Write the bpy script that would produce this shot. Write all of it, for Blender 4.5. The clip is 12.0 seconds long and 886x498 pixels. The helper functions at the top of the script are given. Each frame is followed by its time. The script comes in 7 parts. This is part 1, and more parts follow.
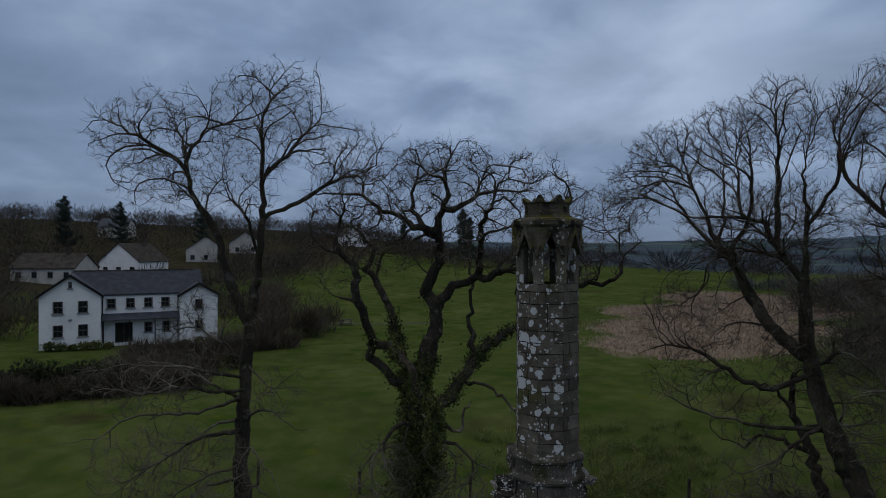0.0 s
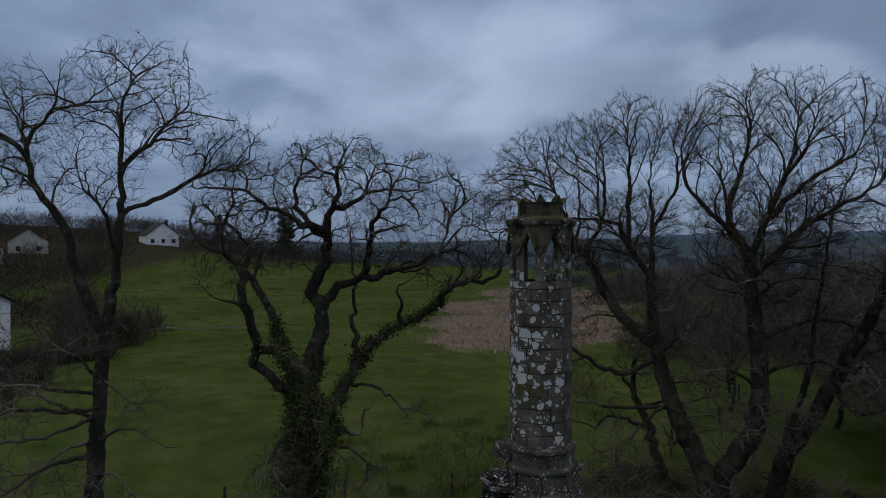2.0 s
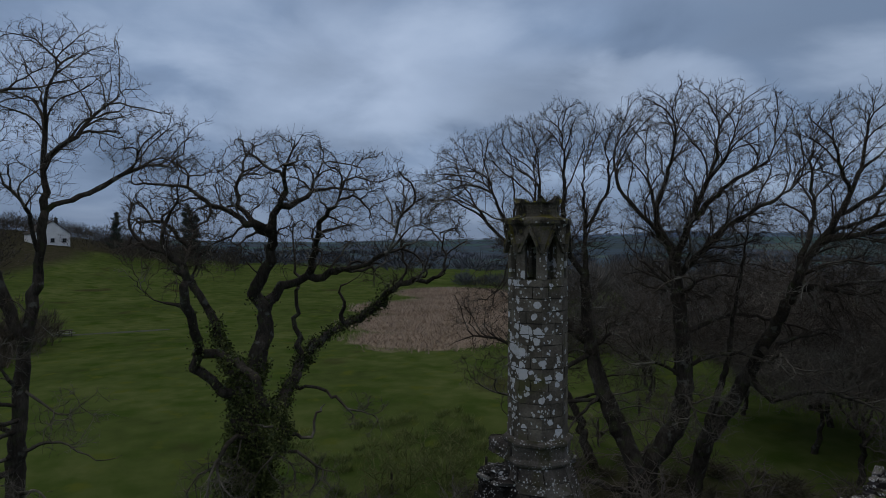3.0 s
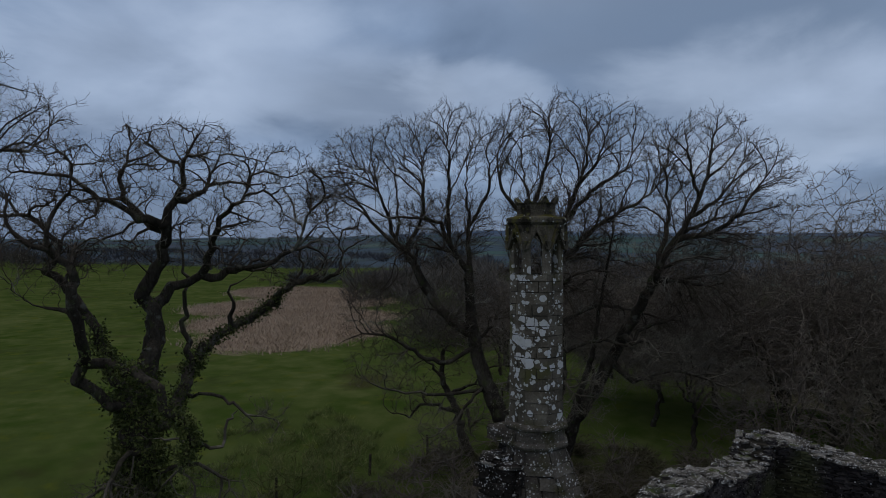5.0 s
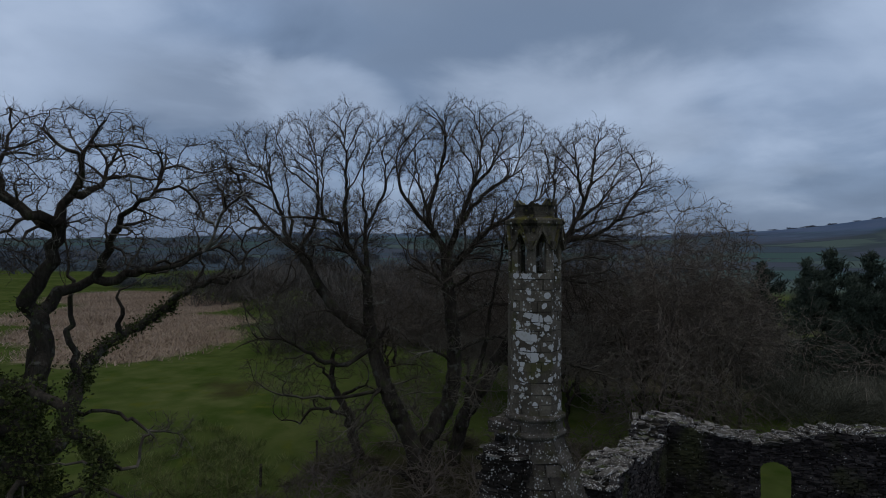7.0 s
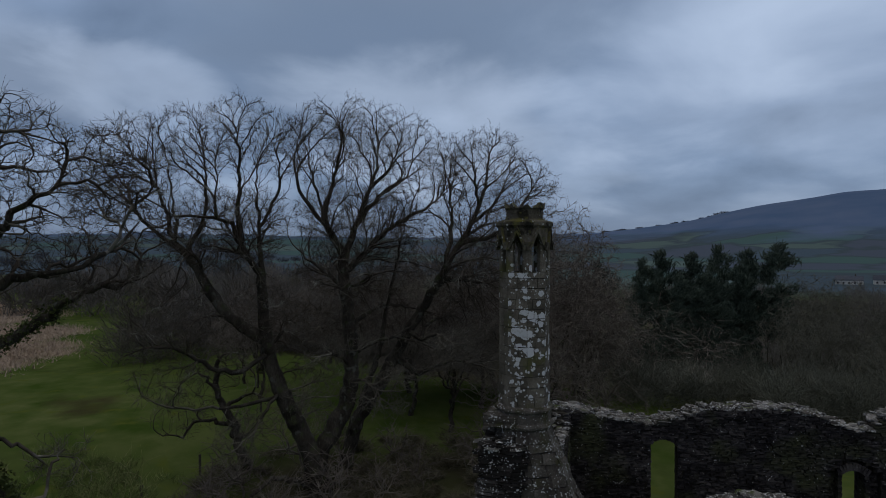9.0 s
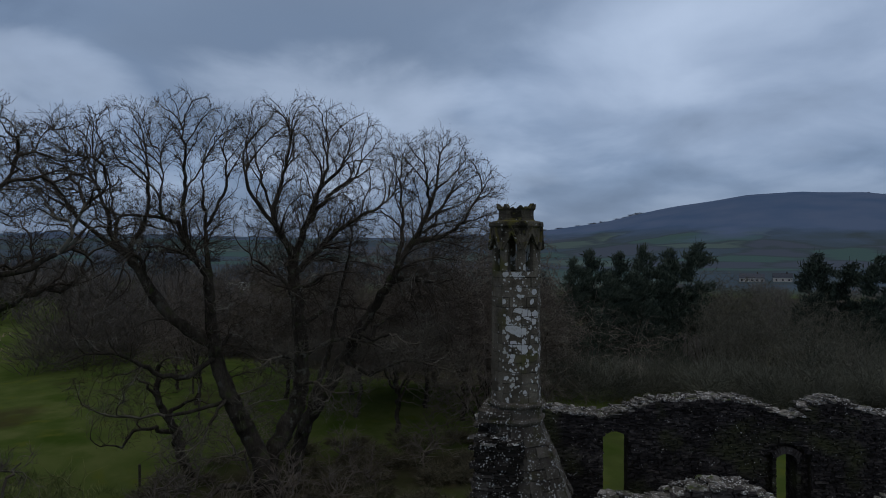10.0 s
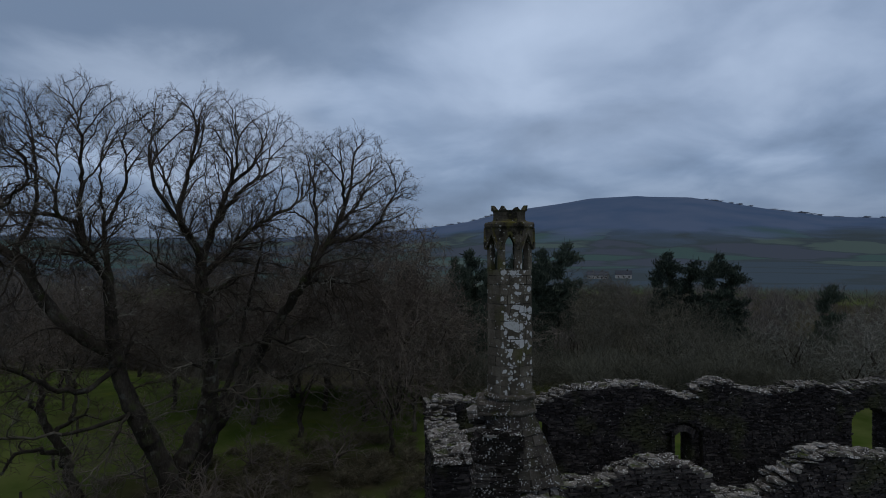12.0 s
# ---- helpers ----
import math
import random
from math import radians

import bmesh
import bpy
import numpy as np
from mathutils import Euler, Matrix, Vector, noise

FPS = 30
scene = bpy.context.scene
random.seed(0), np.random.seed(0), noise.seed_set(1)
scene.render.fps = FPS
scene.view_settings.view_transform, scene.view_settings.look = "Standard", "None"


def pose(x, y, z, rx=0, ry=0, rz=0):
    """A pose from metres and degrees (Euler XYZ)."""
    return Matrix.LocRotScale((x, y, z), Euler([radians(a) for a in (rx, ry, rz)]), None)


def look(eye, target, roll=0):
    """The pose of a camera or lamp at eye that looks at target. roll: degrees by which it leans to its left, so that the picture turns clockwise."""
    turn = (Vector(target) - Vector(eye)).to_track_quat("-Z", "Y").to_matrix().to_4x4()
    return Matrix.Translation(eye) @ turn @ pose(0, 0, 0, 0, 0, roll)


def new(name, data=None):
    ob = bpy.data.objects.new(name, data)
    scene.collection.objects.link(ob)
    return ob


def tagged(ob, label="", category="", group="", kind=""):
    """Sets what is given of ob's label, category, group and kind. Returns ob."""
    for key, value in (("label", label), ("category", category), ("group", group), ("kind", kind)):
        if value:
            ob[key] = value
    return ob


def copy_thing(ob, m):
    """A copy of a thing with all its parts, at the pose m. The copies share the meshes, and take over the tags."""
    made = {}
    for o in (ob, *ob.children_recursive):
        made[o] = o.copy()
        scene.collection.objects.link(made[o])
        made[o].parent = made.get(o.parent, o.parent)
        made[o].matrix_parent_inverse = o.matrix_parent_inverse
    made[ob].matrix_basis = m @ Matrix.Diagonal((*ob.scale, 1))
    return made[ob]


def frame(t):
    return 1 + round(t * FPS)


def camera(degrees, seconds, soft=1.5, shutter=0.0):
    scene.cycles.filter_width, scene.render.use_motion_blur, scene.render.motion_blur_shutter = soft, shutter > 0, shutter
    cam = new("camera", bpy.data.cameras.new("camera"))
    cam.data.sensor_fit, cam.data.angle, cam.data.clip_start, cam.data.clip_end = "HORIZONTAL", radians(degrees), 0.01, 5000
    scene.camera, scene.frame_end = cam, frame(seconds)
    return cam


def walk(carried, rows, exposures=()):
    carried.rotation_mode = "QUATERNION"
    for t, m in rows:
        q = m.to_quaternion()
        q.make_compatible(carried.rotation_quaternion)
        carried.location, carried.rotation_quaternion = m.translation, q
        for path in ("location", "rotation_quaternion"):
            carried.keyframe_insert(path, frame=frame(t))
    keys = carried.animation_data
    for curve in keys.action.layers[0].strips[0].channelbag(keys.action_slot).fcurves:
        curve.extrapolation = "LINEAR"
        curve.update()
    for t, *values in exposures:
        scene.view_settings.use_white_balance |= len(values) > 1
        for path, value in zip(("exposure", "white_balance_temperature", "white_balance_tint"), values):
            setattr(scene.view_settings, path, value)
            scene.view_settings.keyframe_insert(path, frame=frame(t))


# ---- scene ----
cam = camera(69.3, 12.0, soft=0.9)
METRES, EYE, TILT, LEAN, TURN = 18.0, 11.0, 0.0, 0.0, 0.0
ROWS = [
    (0.0, 0.0, 0.0, 0.0, -0.0, -0.15, 0.1),
    (0.5, -0.0405, 0.0057, 0.0002, -4.2, -0.2, 0.07),
    (1.0, -0.0806, 0.0127, 0.0002, -8.37, -0.22, 0.03),
    (1.5, -0.1197, 0.0204, 0.0004, -12.37, -0.24, 0.04),
    (2.0, -0.1599, 0.0299, -0.0003, -16.48, -0.24, 0.06),
    (2.5, -0.2003, 0.0419, -0.0006, -20.58, -0.24, 0.02),
    (3.0, -0.24, 0.0553, -0.0011, -24.59, -0.25, 0.03),
    (3.5, -0.2797, 0.0717, -0.0019, -28.56, -0.26, 0.02),
    (5.5, -0.4297, 0.1617, -0.0022, -43.94, -0.43, -0.06),
    (6.0, -0.4612, 0.1909, -0.0027, -47.55, -0.39, -0.11),
    (6.5, -0.4907, 0.2215, -0.0035, -51.17, -0.32, -0.14),
    (7.0, -0.518, 0.2538, -0.0039, -54.74, -0.27, -0.12),
    (9.0, -0.6073, 0.3959, -0.0049, -69.06, -0.12, -0.13),
    (9.5, -0.6249, 0.4313, -0.0053, -72.68, -0.1, -0.09),
    (10.0, -0.6395, 0.4679, -0.0054, -75.83, -0.09, -0.03),
    (10.5, -0.6526, 0.5065, -0.0057, -78.97, -0.08, 0.01),
    (11.0, -0.6642, 0.5459, -0.0059, -82.11, -0.06, 0.05),
    (11.5, -0.6741, 0.5848, -0.0059, -85.28, -0.07, 0.11),
    (12.0, -0.6803, 0.6227, -0.0058, -88.3, -0.07, 0.17),
]
walk(cam, [(t, pose(0, 0, EYE, TILT, LEAN, TURN) @ pose(METRES * x, METRES * y, METRES * z, 90 + pitch, roll, yaw)) for t, x, y, z, yaw, pitch, roll in ROWS])

# ---------------------------------------------------------------- light
world = bpy.data.worlds.new("world")
scene.world = world
world.use_nodes = True


def build_sky():
    nt = world.node_tree
    nt.nodes.clear()
    L = nt.links.new
    N = nt.nodes.new
    out, bg = N("ShaderNodeOutputWorld"), N("ShaderNodeBackground")
    sky = N("ShaderNodeTexSky")
    sky.sky_type, sky.sun_disc = "NISHITA", False
    sky.sun_elevation, sky.sun_rotation = radians(14), radians(250)
    sky.air_density, sky.dust_density, sky.ozone_density = 1.0, 0.6, 1.5
    dim = N("ShaderNodeMix")
    dim.data_type, dim.blend_type = "RGBA", "MULTIPLY"
    dim.inputs[0].default_value = 1.0
    dim.inputs[7].default_value = (0.055, 0.055, 0.055, 1)
    L(sky.outputs[0], dim.inputs[6])
    co = N("ShaderNodeTexCoord")
    sep = N("ShaderNodeSeparateXYZ")
    L(co.outputs["Generated"], sep.inputs[0])
    # the cloud deck: a flat sheet overhead, so that it streams towards the horizon
    add = N("ShaderNodeMath")
    add.operation = "ADD"
    add.inputs[1].default_value = 0.26
    L(sep.outputs[2], add.inputs[0])
    top = N("ShaderNodeMath")
    top.operation = "MAXIMUM"
    top.inputs[1].default_value = 0.05
    L(add.outputs[0], top.inputs[0])
    com = N("ShaderNodeCombineXYZ")
    for i in (0, 1):
        d = N("ShaderNodeMath")
        d.operation = "DIVIDE"
        L(sep.outputs[i], d.inputs[0])
        L(top.outputs[0], d.inputs[1])
        L(d.outputs[0], com.inputs[i])
    n1, n2 = N("ShaderNodeTexNoise"), N("ShaderNodeTexNoise")
    for n, s, det, rough, dist in ((n1, 2.1, 7, 0.50, 0.25), (n2, 0.85, 2, 0.5, 0.2)):
        n.inputs["Scale"].default_value, n.inputs["Detail"].default_value = s, det
        n.inputs["Roughness"].default_value, n.inputs["Distortion"].default_value = rough, dist
        L(com.outputs[0], n.inputs["Vector"])
    mixn = N("ShaderNodeMix")
    mixn.inputs[0].default_value = 0.5
    L(n1.outputs["Fac"], mixn.inputs[2])
    L(n2.outputs["Fac"], mixn.inputs[3])
    ramp = N("ShaderNodeValToRGB")
    e = ramp.color_ramp.elements
    e[0].position, e[0].color = 0.34, (0.118, 0.172, 0.275, 1)
    e[1].position, e[1].color = 0.68, (0.436, 0.545, 0.735, 1)
    m = e.new(0.5)
    m.color = (0.222, 0.307, 0.465, 1)
    L(mixn.outputs[0], ramp.inputs[0])
    # the layer thins to an even grey-blue low down
    low = N("ShaderNodeMapRange")
    low.inputs[1].default_value, low.inputs[2].default_value = -0.02, 0.12
    L(sep.outputs[2], low.inputs[0])
    hor = N("ShaderNodeMix")
    hor.data_type = "RGBA"
    hor.inputs[6].default_value = (0.138, 0.190, 0.292, 1)
    L(low.outputs[0], hor.inputs[0])
    L(ramp.outputs[0], hor.inputs[7])
    allm = N("ShaderNodeMix")
    allm.data_type, allm.blend_type = "RGBA", "MIX"
    allm.inputs[0].default_value = 0.93
    L(dim.outputs[2], allm.inputs[6])
    # overcast: brighter and whiter towards the zenith
    zen = N("ShaderNodeMapRange")
    zen.interpolation_type = "SMOOTHSTEP"
    zen.inputs[1].default_value, zen.inputs[2].default_value = 0.30, 0.85
    L(sep.outputs[2], zen.inputs[0])
    zm = N("ShaderNodeMix")
    zm.data_type = "RGBA"
    zm.inputs[7].default_value = ZENITH
    L(zen.outputs[0], zm.inputs[0])
    # thinner cloud, where the evening light comes through
    glow = hor.outputs[2]
    flat = N("ShaderNodeVectorMath")
    flat.operation = "MULTIPLY"
    L(co.outputs["Generated"], flat.inputs[0])
    flat.inputs[1].default_value = (1, 1, 2.2)
    unit = N("ShaderNodeVectorMath")
    unit.operation = "NORMALIZE"
    torn = N("ShaderNodeVectorMath")
    torn.operation = "MULTIPLY_ADD"
    L(n1.outputs["Color"], torn.inputs[0])
    torn.inputs[1].default_value = (0.36, 0.36, 0.5)
    away = N("ShaderNodeVectorMath")
    away.operation = "SUBTRACT"
    L(flat.outputs[0], away.inputs[0])
    away.inputs[1].default_value = (0.18, 0.18, 0.25)
    L(away.outputs[0], torn.inputs[2])
    L(torn.outputs[0], unit.inputs[0])
    for bearing, elev, inner, outer, gain in ((64, 18, 0.998, 0.935, -1.6), (-28, 9, 0.99, 0.95, -0.5), (14, 13, 0.999, 0.975, 0.8), (29, 13, 0.999, 0.975, 0.8), (42, 12, 0.999, 0.984, 1.0), (67, 10.5, 0.998, 0.972, 1.0), (78, 8, 0.999, 0.98, 0.5), (104, 16, 0.995, 0.93, 0.55)):
        dp = N("ShaderNodeVectorMath")
        dp.operation = "DOT_PRODUCT"
        L(unit.outputs[0], dp.inputs[0])
        ce = math.cos(radians(elev))
        dp.inputs[1].default_value = Vector((ce * math.sin(radians(bearing)), ce * math.cos(radians(bearing)), 2.2 * math.sin(radians(elev)))).normalized()
        gr = N("ShaderNodeMapRange")
        gr.interpolation_type = "SMOOTHSTEP"
        gr.inputs[1].default_value, gr.inputs[2].default_value = outer, inner
        gr.inputs[3].default_value, gr.inputs[4].default_value = 0.0, abs(gain)
        L(dp.outputs["Value"], gr.inputs[0])
        cl = N("ShaderNodeMath")
        cl.operation = "MULTIPLY"
        L(gr.outputs[0], cl.inputs[0])
        L(mixn.outputs[0], cl.inputs[1])
        gm = N("ShaderNodeMix")
        gm.data_type = "RGBA"
        gm.inputs[7].default_value = (0.50, 0.60, 0.78, 1) if gain > 0 else (0.15, 0.21, 0.32, 1)
        L(cl.outputs[0], gm.inputs[0])
        L(glow, gm.inputs[6])
        glow = gm.outputs[2]
    L(glow, zm.inputs[6])
    L(zm.outputs[2], allm.inputs[7])
    L(allm.outputs[2], bg.inputs[0])
    bg.inputs[1].default_value = SKY
    L(bg.outputs[0], out.inputs[0])


SKY = 1.0
ZENITH = (0.50, 0.49, 0.465, 1)
build_sky()
sun = new("sun", bpy.data.lights.new("sun", "SUN"))
sun.data.energy, sun.data.angle, sun.data.color = 0.12, radians(40), (1.0, 0.95, 0.88)
sun.matrix_world = look((-60, -20, 60), (0, 10, 5))

# ---------------------------------------------------------------- materials


def rgb(c):
    return (c[0], c[1], c[2], 1)


def mat(name, dark, mid, light, scale=1.0, rough=0.9, bump=0.0, bump_scale=20.0, metal=0.0, stretch=(1, 1, 1), vary=0.0, fine=0.35, gloss=0.1):
    """Two scales of noise over three colours, bump, and a slight change from piece to piece."""
    m = bpy.data.materials.new(name)
    m.use_nodes = True
    nt = m.node_tree
    N, L = nt.nodes.new, nt.links.new
    b = nt.nodes["Principled BSDF"]
    b.inputs["Roughness"].default_value, b.inputs["Metallic"].default_value = rough, metal
    b.inputs["Specular IOR Level"].default_value = gloss
    g = N("ShaderNodeNewGeometry")
    mp = N("ShaderNodeMapping")
    mp.inputs["Scale"].default_value = stretch
    L(g.outputs["Position"], mp.inputs[0])
    a, c = N("ShaderNodeTexNoise"), N("ShaderNodeTexNoise")
    a.inputs["Scale"].default_value, a.inputs["Detail"].default_value = scale, 4
    c.inputs["Scale"].default_value, c.inputs["Detail"].default_value = scale * 9, 3
    L(mp.outputs[0], a.inputs["Vector"])
    L(mp.outputs[0], c.inputs["Vector"])
    mx = N("ShaderNodeMix")
    mx.inputs[0].default_value = fine
    L(a.outputs["Fac"], mx.inputs[2])
    L(c.outputs["Fac"], mx.inputs[3])
    src = mx.outputs[0]
    if vary:
        oi = N("ShaderNodeObjectInfo")
        ra = N("ShaderNodeMapRange")
        ra.inputs[3].default_value, ra.inputs[4].default_value = -vary, vary
        L(oi.outputs["Random"], ra.inputs[0])
        gi = N("ShaderNodeMapRange")
        gi.inputs[3].default_value, gi.inputs[4].default_value = -vary, vary
        L(g.outputs["Random Per Island"], gi.inputs[0])
        s1, s2 = N("ShaderNodeMath"), N("ShaderNodeMath")
        L(src, s1.inputs[0])
        L(ra.outputs[0], s1.inputs[1])
        L(s1.outputs[0], s2.inputs[0])
        L(gi.outputs[0], s2.inputs[1])
        src = s2.outputs[0]
    r = N("ShaderNodeValToRGB")
    e = r.color_ramp.elements
    e[0].position, e[0].color = 0.34, rgb(dark)
    e[1].position, e[1].color = 0.68, rgb(light)
    e.new(0.5).color = rgb(mid)
    L(src, r.inputs[0])
    L(r.outputs[0], b.inputs["Base Color"])
    if bump:
        bn = N("ShaderNodeTexNoise")
        bn.inputs["Scale"].default_value, bn.inputs["Detail"].default_value = bump_scale, 4
        L(mp.outputs[0], bn.inputs["Vector"])
        bp = N("ShaderNodeBump")
        bp.inputs["Strength"].default_value, bp.inputs["Distance"].default_value = bump, 0.05
        L(bn.outputs["Fac"], bp.inputs["Height"])
        L(bp.outputs[0], b.inputs["Normal"])
    return m


def overlay(m, colour, scale, low, high, detail=2.0, kind="NOISE", seed=0.0, upward=False, aspect=None):
    """Lays patches of another colour (lichen, moss, scrub) over a material, with an edge of their own."""
    nt = m.node_tree
    N, L = nt.nodes.new, nt.links.new
    b = nt.nodes["Principled BSDF"]
    old = b.inputs["Base Color"].links[0].from_socket
    g = N("ShaderNodeNewGeometry")
    mp = N("ShaderNodeMapping")
    mp.inputs["Location"].default_value = (seed, seed * 1.7, -seed)
    L(g.outputs["Position"], mp.inputs[0])
    if kind == "NOISE":
        t = N("ShaderNodeTexNoise")
        t.inputs["Scale"].default_value, t.inputs["Detail"].default_value = scale, detail
        L(mp.outputs[0], t.inputs["Vector"])
        val = t.outputs["Fac"]
    else:
        # round blotches: cells whose size differs, wobbling at the rim, gathered where a slow noise lets them be
        w = N("ShaderNodeTexNoise")
        w.inputs["Scale"].default_value, w.inputs["Detail"].default_value = scale * 2.0, 5
        L(mp.outputs[0], w.inputs["Vector"])
        va = N("ShaderNodeVectorMath")
        va.operation = "MULTIPLY_ADD"
        L(w.outputs["Color"], va.inputs[0])
        va.inputs[1].default_value = (0.62 / scale,) * 3
        L(mp.outputs[0], va.inputs[2])
        t = N("ShaderNodeTexVoronoi")
        t.inputs["Scale"].default_value = scale
        L(va.outputs[0], t.inputs["Vector"])
        sp = N("ShaderNodeSeparateColor")
        L(t.outputs["Color"], sp.inputs[0])
        sl = N("ShaderNodeTexNoise")
        sl.inputs["Scale"].default_value, sl.inputs["Detail"].default_value = scale * 0.28, 2
        L(mp.outputs[0], sl.inputs["Vector"])
        su = N("ShaderNodeMath")
        su.operation = "MULTIPLY_ADD"
        L(sp.outputs[0], su.inputs[0])
        su.inputs[1].default_value = 0.35
        L(sl.outputs["Fac"], su.inputs[2])
        lush = su.outputs[0]
        if aspect:
            # it thrives on the weather side
            dp = N("ShaderNodeVectorMath")
            dp.operation = "DOT_PRODUCT"
            L(g.outputs["True Normal"], dp.inputs[0])
            dp.inputs[1].default_value = Vector(aspect).normalized()
            wet = N("ShaderNodeMapRange")
            wet.inputs[1].default_value, wet.inputs[2].default_value = -0.1, 0.6
            wet.inputs[3].default_value, wet.inputs[4].default_value = -0.22, 0.0
            L(dp.outputs["Value"], wet.inputs[0])
            ad = N("ShaderNodeMath")
            L(lush, ad.inputs[0])
            L(wet.outputs[0], ad.inputs[1])
            lush = ad.outputs[0]
        df = N("ShaderNodeMath")
        df.operation = "MULTIPLY_ADD"
        L(t.outputs["Distance"], df.inputs[0])
        df.inputs[1].default_value = -0.75
        L(lush, df.inputs[2])
        val = df.outputs[0]
    mr = N("ShaderNodeMapRange")
    mr.inputs[1].default_value, mr.inputs[2].default_value = low, high
    L(val, mr.inputs[0])
    fac = mr.outputs[0]
    if upward:
        sx = N("ShaderNodeSeparateXYZ")
        L(g.outputs["Normal"], sx.inputs[0])
        um = N("ShaderNodeMapRange")
        um.inputs[1].default_value, um.inputs[2].default_value = 0.1, 0.7
        L(sx.outputs[2], um.inputs[0])
        mu = N("ShaderNodeMath")
        mu.operation = "MULTIPLY"
        L(fac, mu.inputs[0])
        L(um.outputs[0], mu.inputs[1])
        fac = mu.outputs[0]
    mx = N("ShaderNodeMix")
    mx.data_type = "RGBA"
    L(fac, mx.inputs[0])
    L(old, mx.inputs[6])
    mx.inputs[7].default_value = rgb(colour)
    L(mx.outputs[2], b.inputs["Base Color"])
    return m


BARK = mat("bark", (0.020, 0.017, 0.014), (0.044, 0.038, 0.031), (0.092, 0.080, 0.066), 1.6, 0.95, 0.8, 14, stretch=(1, 1, 0.35))
overlay(BARK, (0.055, 0.065, 0.028), 2.3, 0.55, 0.75, 4)
overlay(BARK, (0.105, 0.105, 0.09), 2.6, 0.60, 0.68, 6, seed=8)
BARK_PALE = mat("pale_bark", (0.05, 0.045, 0.038), (0.095, 0.085, 0.070), (0.19, 0.175, 0.15), 1.8, 0.95, 0.6, 14, stretch=(1, 1, 0.4))
TWIG = mat("twig", (0.038, 0.031, 0.026), (0.066, 0.054, 0.045), (0.115, 0.098, 0.080), 0.6, 0.95)
overlay(TWIG, (0.22, 0.21, 0.185), 0.9, 0.56, 0.68, 5, seed=2)
TWIG_BROWN = mat("russet_twig", (0.085, 0.072, 0.062), (0.137, 0.117, 0.102), (0.205, 0.178, 0.155), 0.35, 0.95)
overlay(TWIG_BROWN, (0.20, 0.185, 0.16), 0.7, 0.58, 0.70, 5, seed=4)
TWIG_OLIVE = mat("olive_twig", (0.060, 0.060, 0.048), (0.100, 0.099, 0.080), (0.165, 0.162, 0.132), 0.5, 0.95)
TWIG_PALE = mat("pale_twig", (0.070, 0.062, 0.051), (0.120, 0.107, 0.088), (0.26, 0.24, 0.205), 0.7, 0.95)
IVY = mat("ivy_leaf", (0.038, 0.050, 0.016), (0.076, 0.095, 0.030), (0.145, 0.155, 0.055), 2.5, 0.5, vary=0.12)
BUD = mat("willow_bud", (0.075, 0.090, 0.028), (0.125, 0.142, 0.050), (0.20, 0.21, 0.09), 1.2, 0.8, vary=0.1)
NEEDLE = mat("pine_needle", (0.030, 0.042, 0.034), (0.050, 0.069, 0.054), (0.080, 0.104, 0.080), 1.2, 0.7, vary=0.12)
HEDGE = mat("hedge_leaf", (0.018, 0.024, 0.012), (0.035, 0.042, 0.022), (0.065, 0.07, 0.04), 0.8, 0.8, vary=0.12)
SCRUB = mat("winter_scrub", (0.045, 0.038, 0.028), (0.075, 0.062, 0.046), (0.12, 0.10, 0.08), 0.25, 0.95, vary=0.12)
VILLAGE = mat("village_twig", (0.040, 0.035, 0.029), (0.066, 0.058, 0.048), (0.104, 0.092, 0.077), 0.12, 0.95, vary=0.14)
# winter scrub lifted to a paler grey-brown, with haze mixed into the colour
HAZED_WOOD = mat("hazed_woodland", (0.074, 0.067, 0.060), (0.108, 0.098, 0.089), (0.155, 0.143, 0.132), 0.08, 0.95, vary=0.12)
VALLEY = mat("valley_twig", (0.062, 0.066, 0.052), (0.100, 0.104, 0.083), (0.160, 0.162, 0.134), 0.2, 0.95, vary=0.12)
THICKET = mat("thicket_twig", (0.076, 0.067, 0.056), (0.122, 0.108, 0.092), (0.180, 0.161, 0.139), 0.25, 0.95, vary=0.12)
# scrub brown turned blue-grey: distance haze painted into the twigs
HAZED_SCRUB = mat("hazed_scrub", (0.062, 0.068, 0.082), (0.080, 0.087, 0.103), (0.105, 0.112, 0.130), 0.05, 0.95, vary=0.1)
BRAMBLE = mat("bramble", (0.048, 0.044, 0.029), (0.088, 0.080, 0.054), (0.155, 0.142, 0.100), 1.2, 0.9, vary=0.14)
REED = mat("dead_reed", (0.25, 0.19, 0.145), (0.33, 0.255, 0.20), (0.41, 0.325, 0.26), 0.12, 0.9, vary=0.05)
STONE = mat("ashlar", (0.070, 0.062, 0.051), (0.118, 0.105, 0.088), (0.185, 0.168, 0.142), 3.4, 0.95, 0.5, 26, vary=0.10)
overlay(STONE, (0.085, 0.085, 0.035), 1.7, 0.56, 0.72, 4, seed=3)
overlay(STONE, (0.52, 0.53, 0.56), 5.6, 0.485, 0.515, kind="BLOT", seed=1, aspect=(-0.75, -0.66, 0))
overlay(STONE, (0.46, 0.47, 0.48), 13.0, 0.54, 0.58, kind="BLOT", seed=7, aspect=(-0.75, -0.66, 0))
CAPSTONE = mat("mossy_ashlar", (0.045, 0.041, 0.033), (0.080, 0.072, 0.058), (0.135, 0.122, 0.10), 3.0, 0.95, 0.6, 26, vary=0.08)
overlay(CAPSTONE, (0.022, 0.020, 0.016), 5.0, 0.50, 0.62, 6, seed=15)
overlay(CAPSTONE, (0.095, 0.090, 0.035), 6.5, 0.56, 0.66, 6, seed=21)
